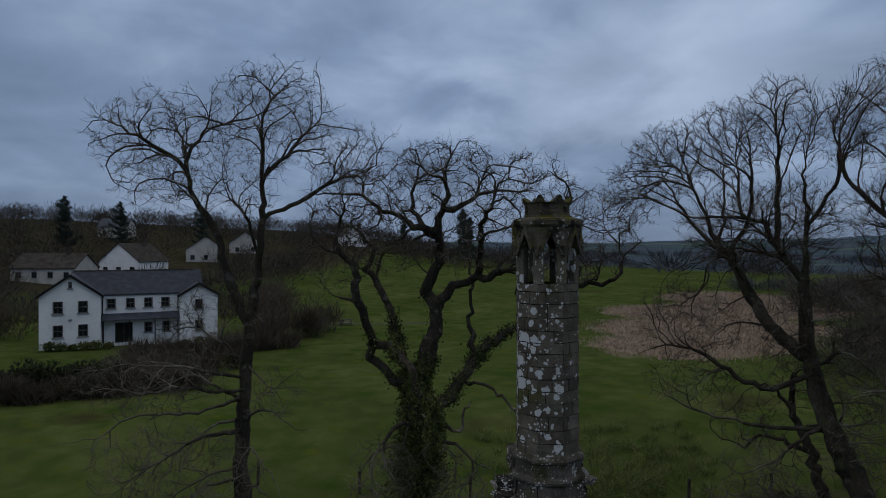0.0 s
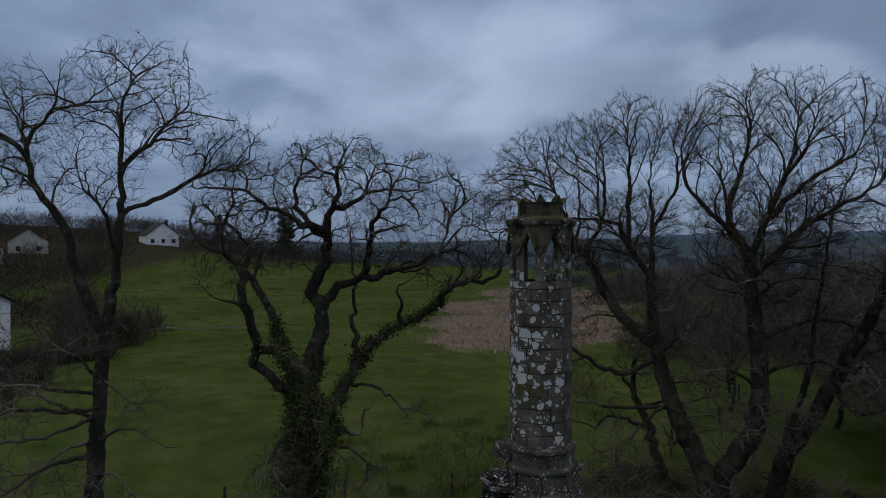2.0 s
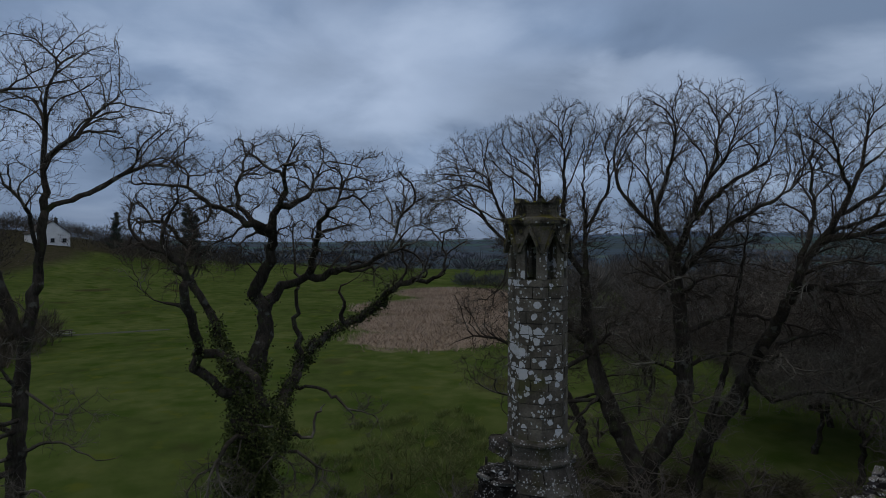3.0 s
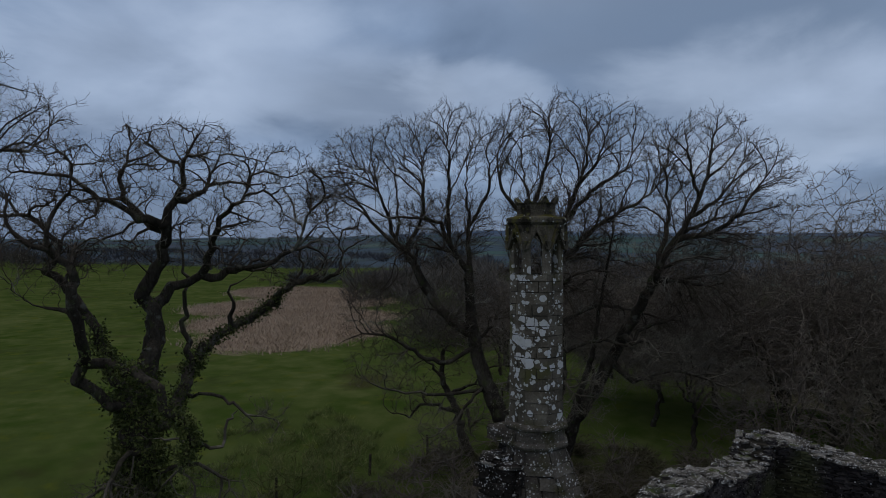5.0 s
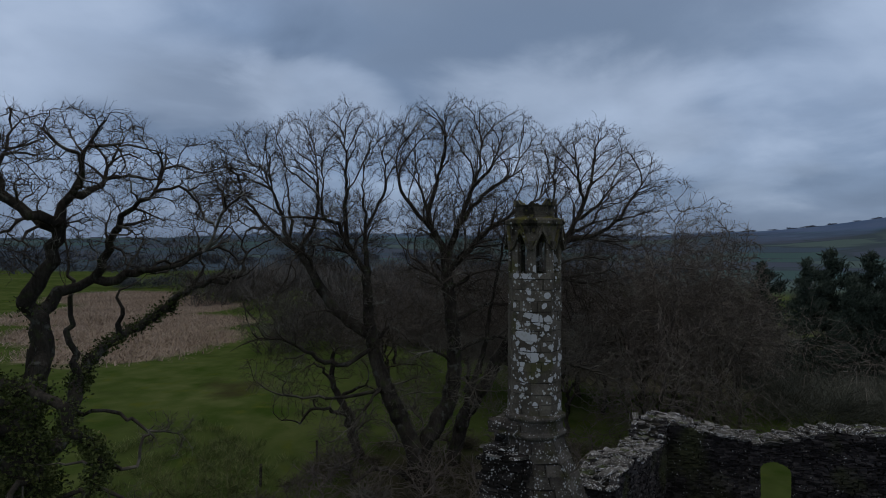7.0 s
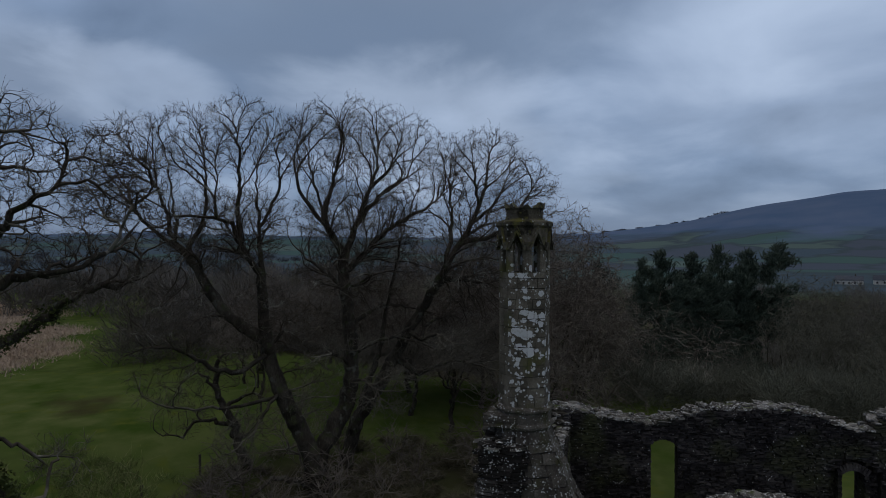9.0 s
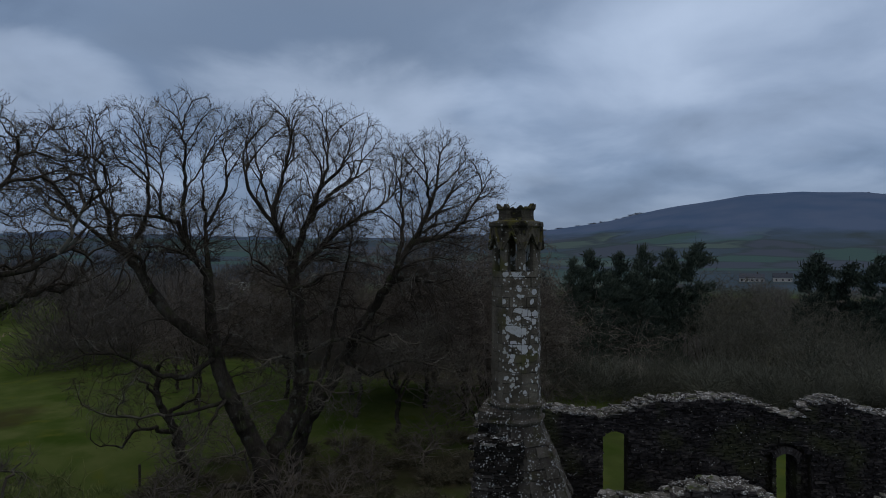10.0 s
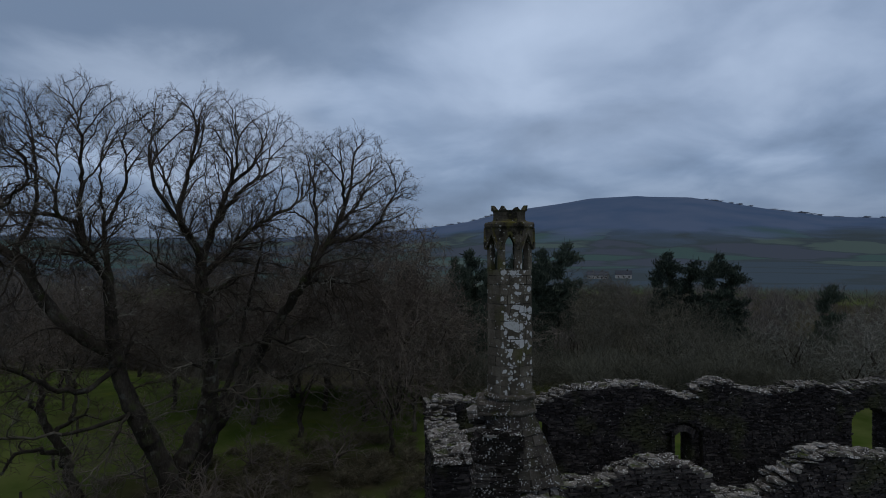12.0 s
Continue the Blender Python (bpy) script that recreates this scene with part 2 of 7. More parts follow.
overlay(CAPSTONE, (0.115, 0.105, 0.02), 3.4, 0.44, 0.58, 6, seed=5, upward=True)
overlay(CAPSTONE, (0.30, 0.31, 0.31), 13.0, 0.62, 0.70, kind="BLOT", seed=2)
BROACH = mat("broach_stone", (0.044, 0.038, 0.034), (0.076, 0.068, 0.060), (0.130, 0.118, 0.105), 3.0, 0.95, 0.6, 26, vary=0.10)
overlay(BROACH, (0.050, 0.048, 0.026), 4.0, 0.52, 0.68, 5, seed=31)
overlay(BROACH, (0.38, 0.385, 0.39), 24.0, 0.53, 0.60, kind="BLOT", seed=13)
MORTAR = mat("mortar", (0.022, 0.020, 0.017), (0.040, 0.036, 0.030), (0.065, 0.06, 0.05), 4.0, 1.0, 0.5, 30)
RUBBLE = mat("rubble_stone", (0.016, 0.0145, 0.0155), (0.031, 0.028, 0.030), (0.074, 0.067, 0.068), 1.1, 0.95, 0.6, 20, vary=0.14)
overlay(RUBBLE, (0.050, 0.054, 0.030), 0.5, 0.54, 0.68, 5, seed=12)
overlay(RUBBLE, (0.40, 0.40, 0.41), 15.0, 0.70, 0.75, kind="BLOT", seed=4)
STACK = mat("stack_rubble", (0.018, 0.016, 0.015), (0.038, 0.033, 0.032), (0.092, 0.084, 0.080), 1.8, 0.95, 0.6, 20, vary=0.16)
overlay(STACK, (0.40, 0.40, 0.41), 22.0, 0.54, 0.61, kind="BLOT", seed=14)
BLOSSOM = mat("blackthorn_blossom", (0.11, 0.11, 0.095), (0.165, 0.165, 0.15), (0.27, 0.27, 0.25), 1.5, 0.9, vary=0.1)
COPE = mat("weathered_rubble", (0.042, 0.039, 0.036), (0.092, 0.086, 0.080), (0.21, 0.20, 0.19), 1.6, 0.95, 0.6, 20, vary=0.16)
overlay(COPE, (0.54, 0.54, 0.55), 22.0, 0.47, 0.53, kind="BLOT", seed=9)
overlay(COPE, (0.06, 0.075, 0.025), 1.8, 0.56, 0.68, 4, seed=6, upward=True)
GRASS = mat("grass_blade", (0.085, 0.115, 0.034), (0.15, 0.185, 0.062), (0.28, 0.30, 0.13), 0.9, 0.85, vary=0.12)
RENDERED = mat("white_render", (0.66, 0.67, 0.68), (0.77, 0.78, 0.80), (0.84, 0.85, 0.86), 0.5, 0.85)
RENDER_DULL = mat("cream_render", (0.34, 0.33, 0.31), (0.45, 0.44, 0.42), (0.54, 0.53, 0.50), 0.6, 0.9)
SLATE = mat("slate", (0.040, 0.047, 0.064), (0.060, 0.069, 0.092), (0.092, 0.102, 0.130), 1.5, 0.6, vary=0.12)
TILE_BROWN = mat("brown_tile", (0.036, 0.031, 0.028), (0.060, 0.053, 0.048), (0.09, 0.079, 0.072), 0.8, 0.85)
SASH = mat("grey_sash", (0.07, 0.07, 0.075), (0.10, 0.10, 0.105), (0.14, 0.14, 0.145), 3, 0.6)
DARKWOOD = mat("dark_frame", (0.010, 0.010, 0.011), (0.018, 0.018, 0.020), (0.03, 0.03, 0.033), 3, 0.5)
SILL = mat("stone_sill", (0.16, 0.16, 0.165), (0.24, 0.24, 0.25), (0.33, 0.33, 0.34), 3, 0.8)
POST = mat("fence_wood", (0.035, 0.03, 0.024), (0.06, 0.052, 0.042), (0.10, 0.088, 0.072), 4, 0.9)
TRACK = mat("pale_gravel", (0.050, 0.062, 0.034), (0.072, 0.082, 0.052), (0.105, 0.110, 0.080), 0.8, 1.0, 0.4, 9)

GLASS = bpy.data.materials.new("window_glass")
GLASS.use_nodes = True
_b = GLASS.node_tree.nodes["Principled BSDF"]
_b.inputs["Base Color"].default_value = (0.012, 0.014, 0.018, 1)
_b.inputs["Roughness"].default_value = 0.08


REEDS = [(25, 71, 8.5), (33, 76, 10), (30, 86, 10), (42, 88, 11), (40, 104, 13), (55, 112, 14), (60, 132, 14)]


def ground_material():
    """Meadow near by, hedged fields further off, moor on the high hill; haze is painted into the far colours."""
    m = mat("meadow", (0.049, 0.067, 0.021), (0.074, 0.100, 0.029), (0.110, 0.128, 0.046), 0.07, 1.0, 0.5, 3.0, fine=0.4, gloss=0.0)
    overlay(m, (0.042, 0.072, 0.014), 0.35, 0.48, 0.70, 7, seed=19)
    overlay(m, (0.085, 0.105, 0.022), 0.6, 0.58, 0.70, 7, seed=23)
    overlay(m, (0.050, 0.048, 0.022), 0.11, 0.62, 0.74, 5, seed=11)
    nt = m.node_tree
    N, L = nt.nodes.new, nt.links.new
    b = nt.nodes["Principled BSDF"]
    near = b.inputs["Base Color"].links[0].from_socket
    g = N("ShaderNodeNewGeometry")
    sx = N("ShaderNodeSeparateXYZ")
    L(g.outputs["Position"], sx.inputs[0])
    ln = N("ShaderNodeVectorMath")
    ln.operation = "LENGTH"
    L(g.outputs["Position"], ln.inputs[0])
    # far fields, their bounds wandering, with distance haze in their blue-greens
    wn = N("ShaderNodeTexNoise")
    wn.inputs["Scale"].default_value, wn.inputs["Detail"].default_value = 0.012, 4
    L(g.outputs["Position"], wn.inputs["Vector"])
    wv = N("ShaderNodeVectorMath")
    wv.operation = "MULTIPLY_ADD"
    L(wn.outputs["Color"], wv.inputs[0])
    wv.inputs[1].default_value = (130, 130, 0)
    L(g.outputs["Position"], wv.inputs[2])
    v = N("ShaderNodeTexVoronoi")
    v.inputs["Scale"].default_value = 0.0055
    L(wv.outputs[0], v.inputs["Vector"])
    sc = N("ShaderNodeSeparateColor")
    L(v.outputs["Color"], sc.inputs[0])
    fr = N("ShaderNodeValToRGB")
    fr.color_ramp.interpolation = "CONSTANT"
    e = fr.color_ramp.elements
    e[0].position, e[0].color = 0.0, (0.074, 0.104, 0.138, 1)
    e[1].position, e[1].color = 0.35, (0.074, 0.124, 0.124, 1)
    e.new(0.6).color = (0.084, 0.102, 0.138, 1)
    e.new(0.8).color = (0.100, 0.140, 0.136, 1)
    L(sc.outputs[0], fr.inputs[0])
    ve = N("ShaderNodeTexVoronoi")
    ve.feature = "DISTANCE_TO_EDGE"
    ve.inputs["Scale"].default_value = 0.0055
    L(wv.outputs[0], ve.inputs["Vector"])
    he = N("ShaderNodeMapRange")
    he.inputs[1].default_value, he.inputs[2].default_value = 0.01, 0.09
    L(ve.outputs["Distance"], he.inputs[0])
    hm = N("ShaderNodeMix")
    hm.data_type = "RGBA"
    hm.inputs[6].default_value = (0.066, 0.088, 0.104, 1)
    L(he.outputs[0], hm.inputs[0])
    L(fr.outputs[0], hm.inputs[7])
    # moor on the height, its pale blue being haze put into the colour
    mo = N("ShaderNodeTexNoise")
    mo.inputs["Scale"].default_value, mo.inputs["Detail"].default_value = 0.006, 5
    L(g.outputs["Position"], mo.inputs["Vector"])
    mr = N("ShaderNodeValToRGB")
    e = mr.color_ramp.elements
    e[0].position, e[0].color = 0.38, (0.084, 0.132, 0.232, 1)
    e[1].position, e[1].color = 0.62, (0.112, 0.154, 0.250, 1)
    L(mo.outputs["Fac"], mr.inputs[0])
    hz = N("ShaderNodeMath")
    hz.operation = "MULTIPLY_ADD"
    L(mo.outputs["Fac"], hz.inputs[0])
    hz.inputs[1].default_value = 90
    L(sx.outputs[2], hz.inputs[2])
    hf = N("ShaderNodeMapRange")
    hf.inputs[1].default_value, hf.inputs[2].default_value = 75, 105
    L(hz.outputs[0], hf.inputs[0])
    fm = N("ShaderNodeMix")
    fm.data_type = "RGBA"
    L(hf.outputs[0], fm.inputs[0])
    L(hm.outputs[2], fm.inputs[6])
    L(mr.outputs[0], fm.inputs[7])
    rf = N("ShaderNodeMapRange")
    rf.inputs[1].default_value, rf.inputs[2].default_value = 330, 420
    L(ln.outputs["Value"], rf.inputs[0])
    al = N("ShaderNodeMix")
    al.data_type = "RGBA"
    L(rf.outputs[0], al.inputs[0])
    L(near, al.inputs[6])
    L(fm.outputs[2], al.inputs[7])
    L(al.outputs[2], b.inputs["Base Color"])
    # leaf litter under the valley woods
    cur = b.inputs["Base Color"].links[0].from_socket
    ln2 = N("ShaderNodeTexNoise")
    ln2.inputs["Scale"].default_value, ln2.inputs["Detail"].default_value = 0.9, 8
    ln2.inputs["Roughness"].default_value = 0.7
    L(g.outputs["Position"], ln2.inputs["Vector"])
    lr = N("ShaderNodeValToRGB")
    e = lr.color_ramp.elements
    e[0].position, e[0].color = 0.32, (0.036, 0.040, 0.018, 1)
    e[1].position, e[1].color = 0.70, (0.085, 0.072, 0.050, 1)
    e.new(0.5).color = (0.046, 0.043, 0.028, 1)
    L(ln2.outputs["Fac"], lr.inputs[0])
    for cx, cy, rad, edge in ((140, -45, 75, 8), (103, -4, 60, 8), (235, -60, 95, 8), (74, 50, 30, 8), (52, 22, 12, 8), (50, -6, 17, 6), (-130, 215, 112, 8), (-40, 268, 50, 8), (17.5, 23.5, 7.5, 4), (23, 17, 5, 3), (-0.9, 25.5, 4, 3), (-8.5, 27, 4, 3)):
        ds = N("ShaderNodeVectorMath")
        ds.operation = "DISTANCE"
        sc2 = N("ShaderNodeVectorMath")
        sc2.operation = "MULTIPLY"
        L(g.outputs["Position"], sc2.inputs[0])
        sc2.inputs[1].default_value = (1, 1, 0)
        L(sc2.outputs[0], ds.inputs[0])
        ds.inputs[1].default_value = (cx, cy, 0)
        ms = N("ShaderNodeMapRange")
        ms.inputs[1].default_value, ms.inputs[2].default_value = rad, rad - edge
        L(ds.outputs["Value"], ms.inputs[0])
        lm = N("ShaderNodeMix")
        lm.data_type = "RGBA"
        L(ms.outputs[0], lm.inputs[0])
        L(cur, lm.inputs[6])
        L(lr.outputs[0], lm.inputs[7])
        cur = lm.outputs[2]
    # matted dead reed, in overlapping rounds with a wandering edge
    rn = N("ShaderNodeTexNoise")
    rn.inputs["Scale"].default_value, rn.inputs["Detail"].default_value = 0.25, 7
    L(g.outputs["Position"], rn.inputs["Vector"])
    rr = N("ShaderNodeValToRGB")
    e = rr.color_ramp.elements
    e[0].position, e[0].color = 0.3, (0.175, 0.138, 0.098, 1)
    e[1].position, e[1].color = 0.7, (0.31, 0.245, 0.19, 1)
    L(rn.outputs["Fac"], rr.inputs[0])
    rw = N("ShaderNodeVectorMath")
    rw.operation = "MULTIPLY_ADD"
    L(rn.outputs["Color"], rw.inputs[0])
    rw.inputs[1].default_value = (9, 9, 0)
    L(g.outputs["Position"], rw.inputs[2])
    flat = N("ShaderNodeVectorMath")
    flat.operation = "MULTIPLY"
    L(rw.outputs[0], flat.inputs[0])
    flat.inputs[1].default_value = (1, 1, 0)
    for cx, cy, rad in REEDS:
        ds = N("ShaderNodeVectorMath")
        ds.operation = "DISTANCE"
        L(flat.outputs[0], ds.inputs[0])
        ds.inputs[1].default_value = (cx + 4.5, cy + 4.5, 0)
        ms = N("ShaderNodeMapRange")
        ms.inputs[1].default_value, ms.inputs[2].default_value = rad + 0.5, rad - 1.5
        L(ds.outputs["Value"], ms.inputs[0])
        lm = N("ShaderNodeMix")
        lm.data_type = "RGBA"
        L(ms.outputs[0], lm.inputs[0])
        L(cur, lm.inputs[6])
        L(rr.outputs[0], lm.inputs[7])
        cur = lm.outputs[2]
    L(cur, b.inputs["Base Color"])
    return m


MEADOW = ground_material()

# ---------------------------------------------------------------- mesh helpers


def raw_mesh(name, verts, faces_by_size, materials, smooth=False):
    """A mesh from numpy arrays: verts (n, 3) and index arrays of equal-sized faces."""
    me = bpy.data.meshes.new(name)
    verts = np.asarray(verts, dtype=np.float32)
    me.vertices.add(len(verts))
    me.vertices.foreach_set("co", verts.ravel())
    loops = np.concatenate([np.asarray(f, dtype=np.int32).ravel() for f in faces_by_size])
    sizes = np.concatenate([np.full(len(f), np.asarray(f).shape[1], dtype=np.int32) for f in faces_by_size])
    me.loops.add(len(loops))
    me.loops.foreach_set("vertex_index", loops)
    me.polygons.add(len(sizes))
    me.polygons.foreach_set("loop_start", np.concatenate([[0], np.cumsum(sizes)[:-1]]).astype(np.int32))
    me.polygons.foreach_set("use_smooth", np.full(len(sizes), smooth))
    me.update(calc_edges=True)
    for m in materials:
        me.materials.append(m)
    return me


def child(name, me, parent, label=""):
    ob = new(name, me)
    ob.parent = parent
    if label:
        ob["label"] = label
    return ob


def bm_mesh(name, bm, material):
    me = bpy.data.meshes.new(name)
    bm.to_mesh(me)
    bm.free()
    me.materials.append(material)
    return me


def part(name, bm, material, parent, label=""):
    return child(name, bm_mesh(name, bm, material), parent, label)


def add_box(bm, x0, x1, y0, y1, z0, z1, m=None):
    c = Matrix.LocRotScale(((x0 + x1) / 2, (y0 + y1) / 2, (z0 + z1) / 2), None, (x1 - x0, y1 - y0, z1 - z0))
    bmesh.ops.create_cube(bm, size=1, matrix=(m @ c) if m else c)


def add_prism(bm, ring, z0, z1, ring2=None):
    """A solid between two rings of (x, y) points."""
    r2 = ring2 or ring
    lo = [bm.verts.new((x, y, z0)) for x, y in ring]
    hi = [bm.verts.new((x, y, z1)) for x, y in r2]
    n = len(ring)
    for i in range(n):
        bm.faces.new((lo[i], lo[(i + 1) % n], hi[(i + 1) % n], hi[i]))
    bm.faces.new(lo[::-1])
    bm.faces.new(hi)


# ---------------------------------------------------------------- ground
RIDGE_B = [-180, -120, -60, -30, -10, 10, 28, 45, 58, 72, 80, 85, 90, 96, 101, 105, 109, 114, 119, 126, 140, 165, 180]
RIDGE_H = [60.0, 50.0, 30.0, 30.0, 25.0, 25.0, 40.0, 66.0, 58.0, 62.0, 74.0, 90.0, 122.0, 172.0, 202.7, 211.3, 198.9, 160.6, 122.2, 113.7, 127.0, 77.0, 47.0]


def smooth(a, b, x):
    t = np.clip((x - a) / (b - a), 0, 1)
    return t * t * (3 - 2 * t)


def height(x, y):
    """The lie of the land."""
    x, y = np.asarray(x, float), np.asarray(y, float)
    r = np.hypot(x, y)
    b = np.degrees(np.arctan2(x, y))
    z = -1.4 + 1.4 * smooth(30, 46, r)
    z = z + 3 * smooth(92, 240, r) * np.exp(-((b + 2) / 24) ** 2)
    z = z + 24 * smooth(100, 330, r) * np.exp(-((b + 46) / np.where(b > -46, 54, 22)) ** 2) * (1 - smooth(-10, 8, b)) * (1 - 0.5 * smooth(500, 900, r))
    z = z - 13 * smooth(36, 95, r) * smooth(40, 75, b) * (1 - smooth(135, 170, b))
    z = z - 5 * smooth(200, 500, r) * smooth(5, 25, b) * (1 - smooth(40, 75, b))
    ridge = np.interp(b, RIDGE_B, RIDGE_H)
    z = z + ridge * smooth(900, 2450, r) ** 1.2
    z = z + 0.25 * np.sin(x * 0.11 + 1) * np.cos(y * 0.09) * smooth(35, 70, r)
    z = z + 3.0 * np.sin(b * 0.55) * np.sin(b * 0.21 + 1) * smooth(900, 2400, r)
    return z


def ground_sheet():
    radii = np.concatenate([np.linspace(0, 140, 70), np.geomspace(144, 4400, 80)[0:]])
    n = 360
    ang = np.linspace(-math.pi, math.pi, n, endpoint=False)
    rr, aa = np.meshgrid(radii, ang, indexing="ij")
    x, y = rr * np.sin(aa), rr * np.cos(aa)
    v = np.stack([x, y, height(x, y)], -1).reshape(-1, 3)
    i, j = np.meshgrid(np.arange(len(radii) - 1), np.arange(n), indexing="ij")
    a, b2 = i * n + j, i * n + (j + 1) % n
    f = np.stack([a, b2, b2 + n, a + n], -1).reshape(-1, 4)[:, ::-1]
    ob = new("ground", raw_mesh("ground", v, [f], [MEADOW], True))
    return tagged(ob, "wet green winter meadow rolling to hedged fields and a moor", "ground", kind="structure")


ground_sheet()


def on_ground(x, y):
    return float(height(x, y))


# ---------------------------------------------------------------- trees


def spline(points, step):
    """A smooth curve through the points, in even steps."""
    p = np.array(points, float)
    p = np.vstack([2 * p[0] - p[1], p, 2 * p[-1] - p[-2]])
    out = []
    for i in range(1, len(p) - 2):
        n = max(2, int(np.linalg.norm(p[i + 1] - p[i]) / step + 0.5))
        t = np.linspace(0, 1, n, endpoint=False)[:, None]
        out.append(0.5 * (2 * p[i] + (p[i + 1] - p[i - 1]) * t + (2 * p[i - 1] - 5 * p[i] + 4 * p[i + 1] - p[i + 2]) * t ** 2
                          + (-p[i - 1] + 3 * p[i] - 3 * p[i + 1] + p[i + 2]) * t ** 3))
    return np.vstack(out + [p[-2:-1]])


class Wood:
    """Nodes of a growing tree: places and parents."""

    def __init__(self, seed):
        self.rng = np.random.default_rng(seed)
        self.p = np.zeros((0, 3))
        self.up = np.zeros(0, int)
        self.girth = np.zeros(0)
        self.heart = None

    def limb(self, points, step=0.35, gnarl=0.05, girth=None):
        q = spline(points, step)
        q[1:-1] += self.rng.normal(0, gnarl, (len(q) - 2, 3)) if len(q) > 2 else 0
        if len(self.p):
            start = int(np.argmin(((self.p - q[0]) ** 2).sum(1)))
            q = q[1:]
        else:
            start = -1
        base = len(self.p)
        self.p = np.vstack([self.p, q])
        self.up = np.concatenate([self.up, [start], np.arange(base, base + len(q) - 1)]) if len(q) else self.up
        self.girth = np.concatenate([self.girth, np.linspace(girth[0], girth[1] * (0.4 if girth[1] <= 0.06 else 1), len(q)) if girth else np.zeros(len(q))])

    def crown(self, lobes, count, step=0.35, reach=3.0, kill=0.7, rise=0.1, gnarl=0.25, rounds=150, shell=0.5, keep_on=0.5, pull=0.0, forks=4):
        """Branches grow towards points strewn through the lobes (centre, radii)."""
        rng = self.rng
        vol = np.array([r[0] * r[1] * r[2] for _, r in lobes])
        pts = []
        for (c, r), k in zip(lobes, np.maximum(8, count * vol / vol.sum()).astype(int)):
            d = rng.normal(size=(k, 3))
            d /= np.linalg.norm(d, axis=1)[:, None]
            pts.append(np.array(c) + d * np.array(r) * (rng.random(k) ** shell)[:, None])
        a = np.vstack(pts)
        d2 = np.full(len(a), 1e9)
        near = np.zeros(len(a), int)

        def update(lo):
            for s in range(lo, len(self.p), 400):
                d = ((a[:, None] - self.p[None, s:s + 400]) ** 2).sum(2)
                k = d.argmin(1)
                m = d[np.arange(len(a)), k]
                better = m < d2
                d2[better], near[better] = m[better], k[better] + s

        update(0)
        kids = np.bincount(self.up[self.up >= 0], minlength=len(self.p))
        for it in range(rounds):
            live = d2 < (reach if it > 3 else reach * 2) ** 2
            if not live.any():
                break
            ids, inv = np.unique(near[live], return_inverse=True)
            v = a[live] - self.p[near[live]]
            v /= np.linalg.norm(v, axis=1)[:, None] + 1e-9
            s = np.zeros((len(ids), 3))
            np.add.at(s, inv, v)
            s /= np.linalg.norm(s, axis=1)[:, None] + 1e-9
            par = self.up[ids]
            fwd = self.p[ids] - self.p[np.maximum(par, 0)]
            fwd /= np.linalg.norm(fwd, axis=1)[:, None] + 1e-9
            s = s + keep_on * fwd + rng.normal(0, gnarl, s.shape) + np.array([0, 0, rise])
            if pull and self.heart is not None:
                o = self.p[ids] - np.array(self.heart)
                s = s + pull * o / (np.linalg.norm(o, axis=1)[:, None] + 1e-9)
            s /= np.linalg.norm(s, axis=1)[:, None] + 1e-9
            ok = kids[ids] < forks
            ids, s = ids[ok], s[ok]
            if not len(ids):
                break
            base = len(self.p)
            self.p = np.vstack([self.p, self.p[ids] + s * step])
            self.up = np.concatenate([self.up, ids])
            kids = np.concatenate([kids, np.zeros(len(ids), int)])
            np.add.at(kids, ids, 1)
            update(base)
            keep = d2 > kill ** 2
            a, d2, near = a[keep], d2[keep], near[keep]
            if not len(a):
                break

    def sprout(self, hosts, lobes, gap, length, angle, rise, wiggle, step, turn=0.0):
        """Side branches along the host segments, alternating round them, that stop at the crown's outline. Returns the new nodes."""
        rng = self.rng
        hosts = np.asarray(hosts)
        hosts = hosts[self.up[hosts] >= 0]
        seg = self.p[hosts] - self.p[self.up[hosts]]
        ln = np.linalg.norm(seg, axis=1)
        n = rng.poisson(ln / gap)
        idx = np.repeat(hosts, n)
        if not len(idx):
            return np.zeros(0, int)
        fwd = np.repeat(seg / (ln[:, None] + 1e-9), n, axis=0)
        side = rng.normal(size=fwd.shape)
        side -= fwd * (side * fwd).sum(1)[:, None]
        side[:, 2] += 0.25
        side /= np.linalg.norm(side, axis=1)[:, None] + 1e-9
        ang = np.radians(angle * (0.65 + 0.7 * rng.random(len(idx))))[:, None]
        d = fwd * np.cos(ang) + side * np.sin(ang)
        pull = np.zeros_like(d)
        if self.heart is not None:
            pull = self.p[idx] - np.array(self.heart)
            pull /= np.linalg.norm(pull, axis=1)[:, None] + 1e-9
        d = d + 0.28 * pull
        d /= np.linalg.norm(d, axis=1)[:, None]
        left = length * (0.45 + 0.85 * rng.random(len(idx)))
        at, prev = self.p[idx].copy(), idx.copy()
        cs, rs = np.array([c for c, _ in lobes]), np.array([r for _, r in lobes]) * 0.99
        made = []
        curl = rng.normal(0, turn, d.shape)
        live = np.ones(len(idx), bool)
        while live.any():
            k = np.where(live)[0]
            d[k] += rng.normal(0, wiggle, (len(k), 3)) + curl[k] + np.array([0, 0, rise]) + 0.03 * pull[k]
            d[k] /= np.linalg.norm(d[k], axis=1)[:, None]
            q = at[k] + d[k] * step
            out = ((((q[:, None] - cs) / rs) ** 2).sum(2) > 1).all(1)
            was = ((((at[k][:, None] - cs) / rs) ** 2).sum(2) > 1).all(1)
            ok = ~(out & ~was)
            left[k] -= step * np.where(out, 1.6, 1.0)
            k2 = k[ok]
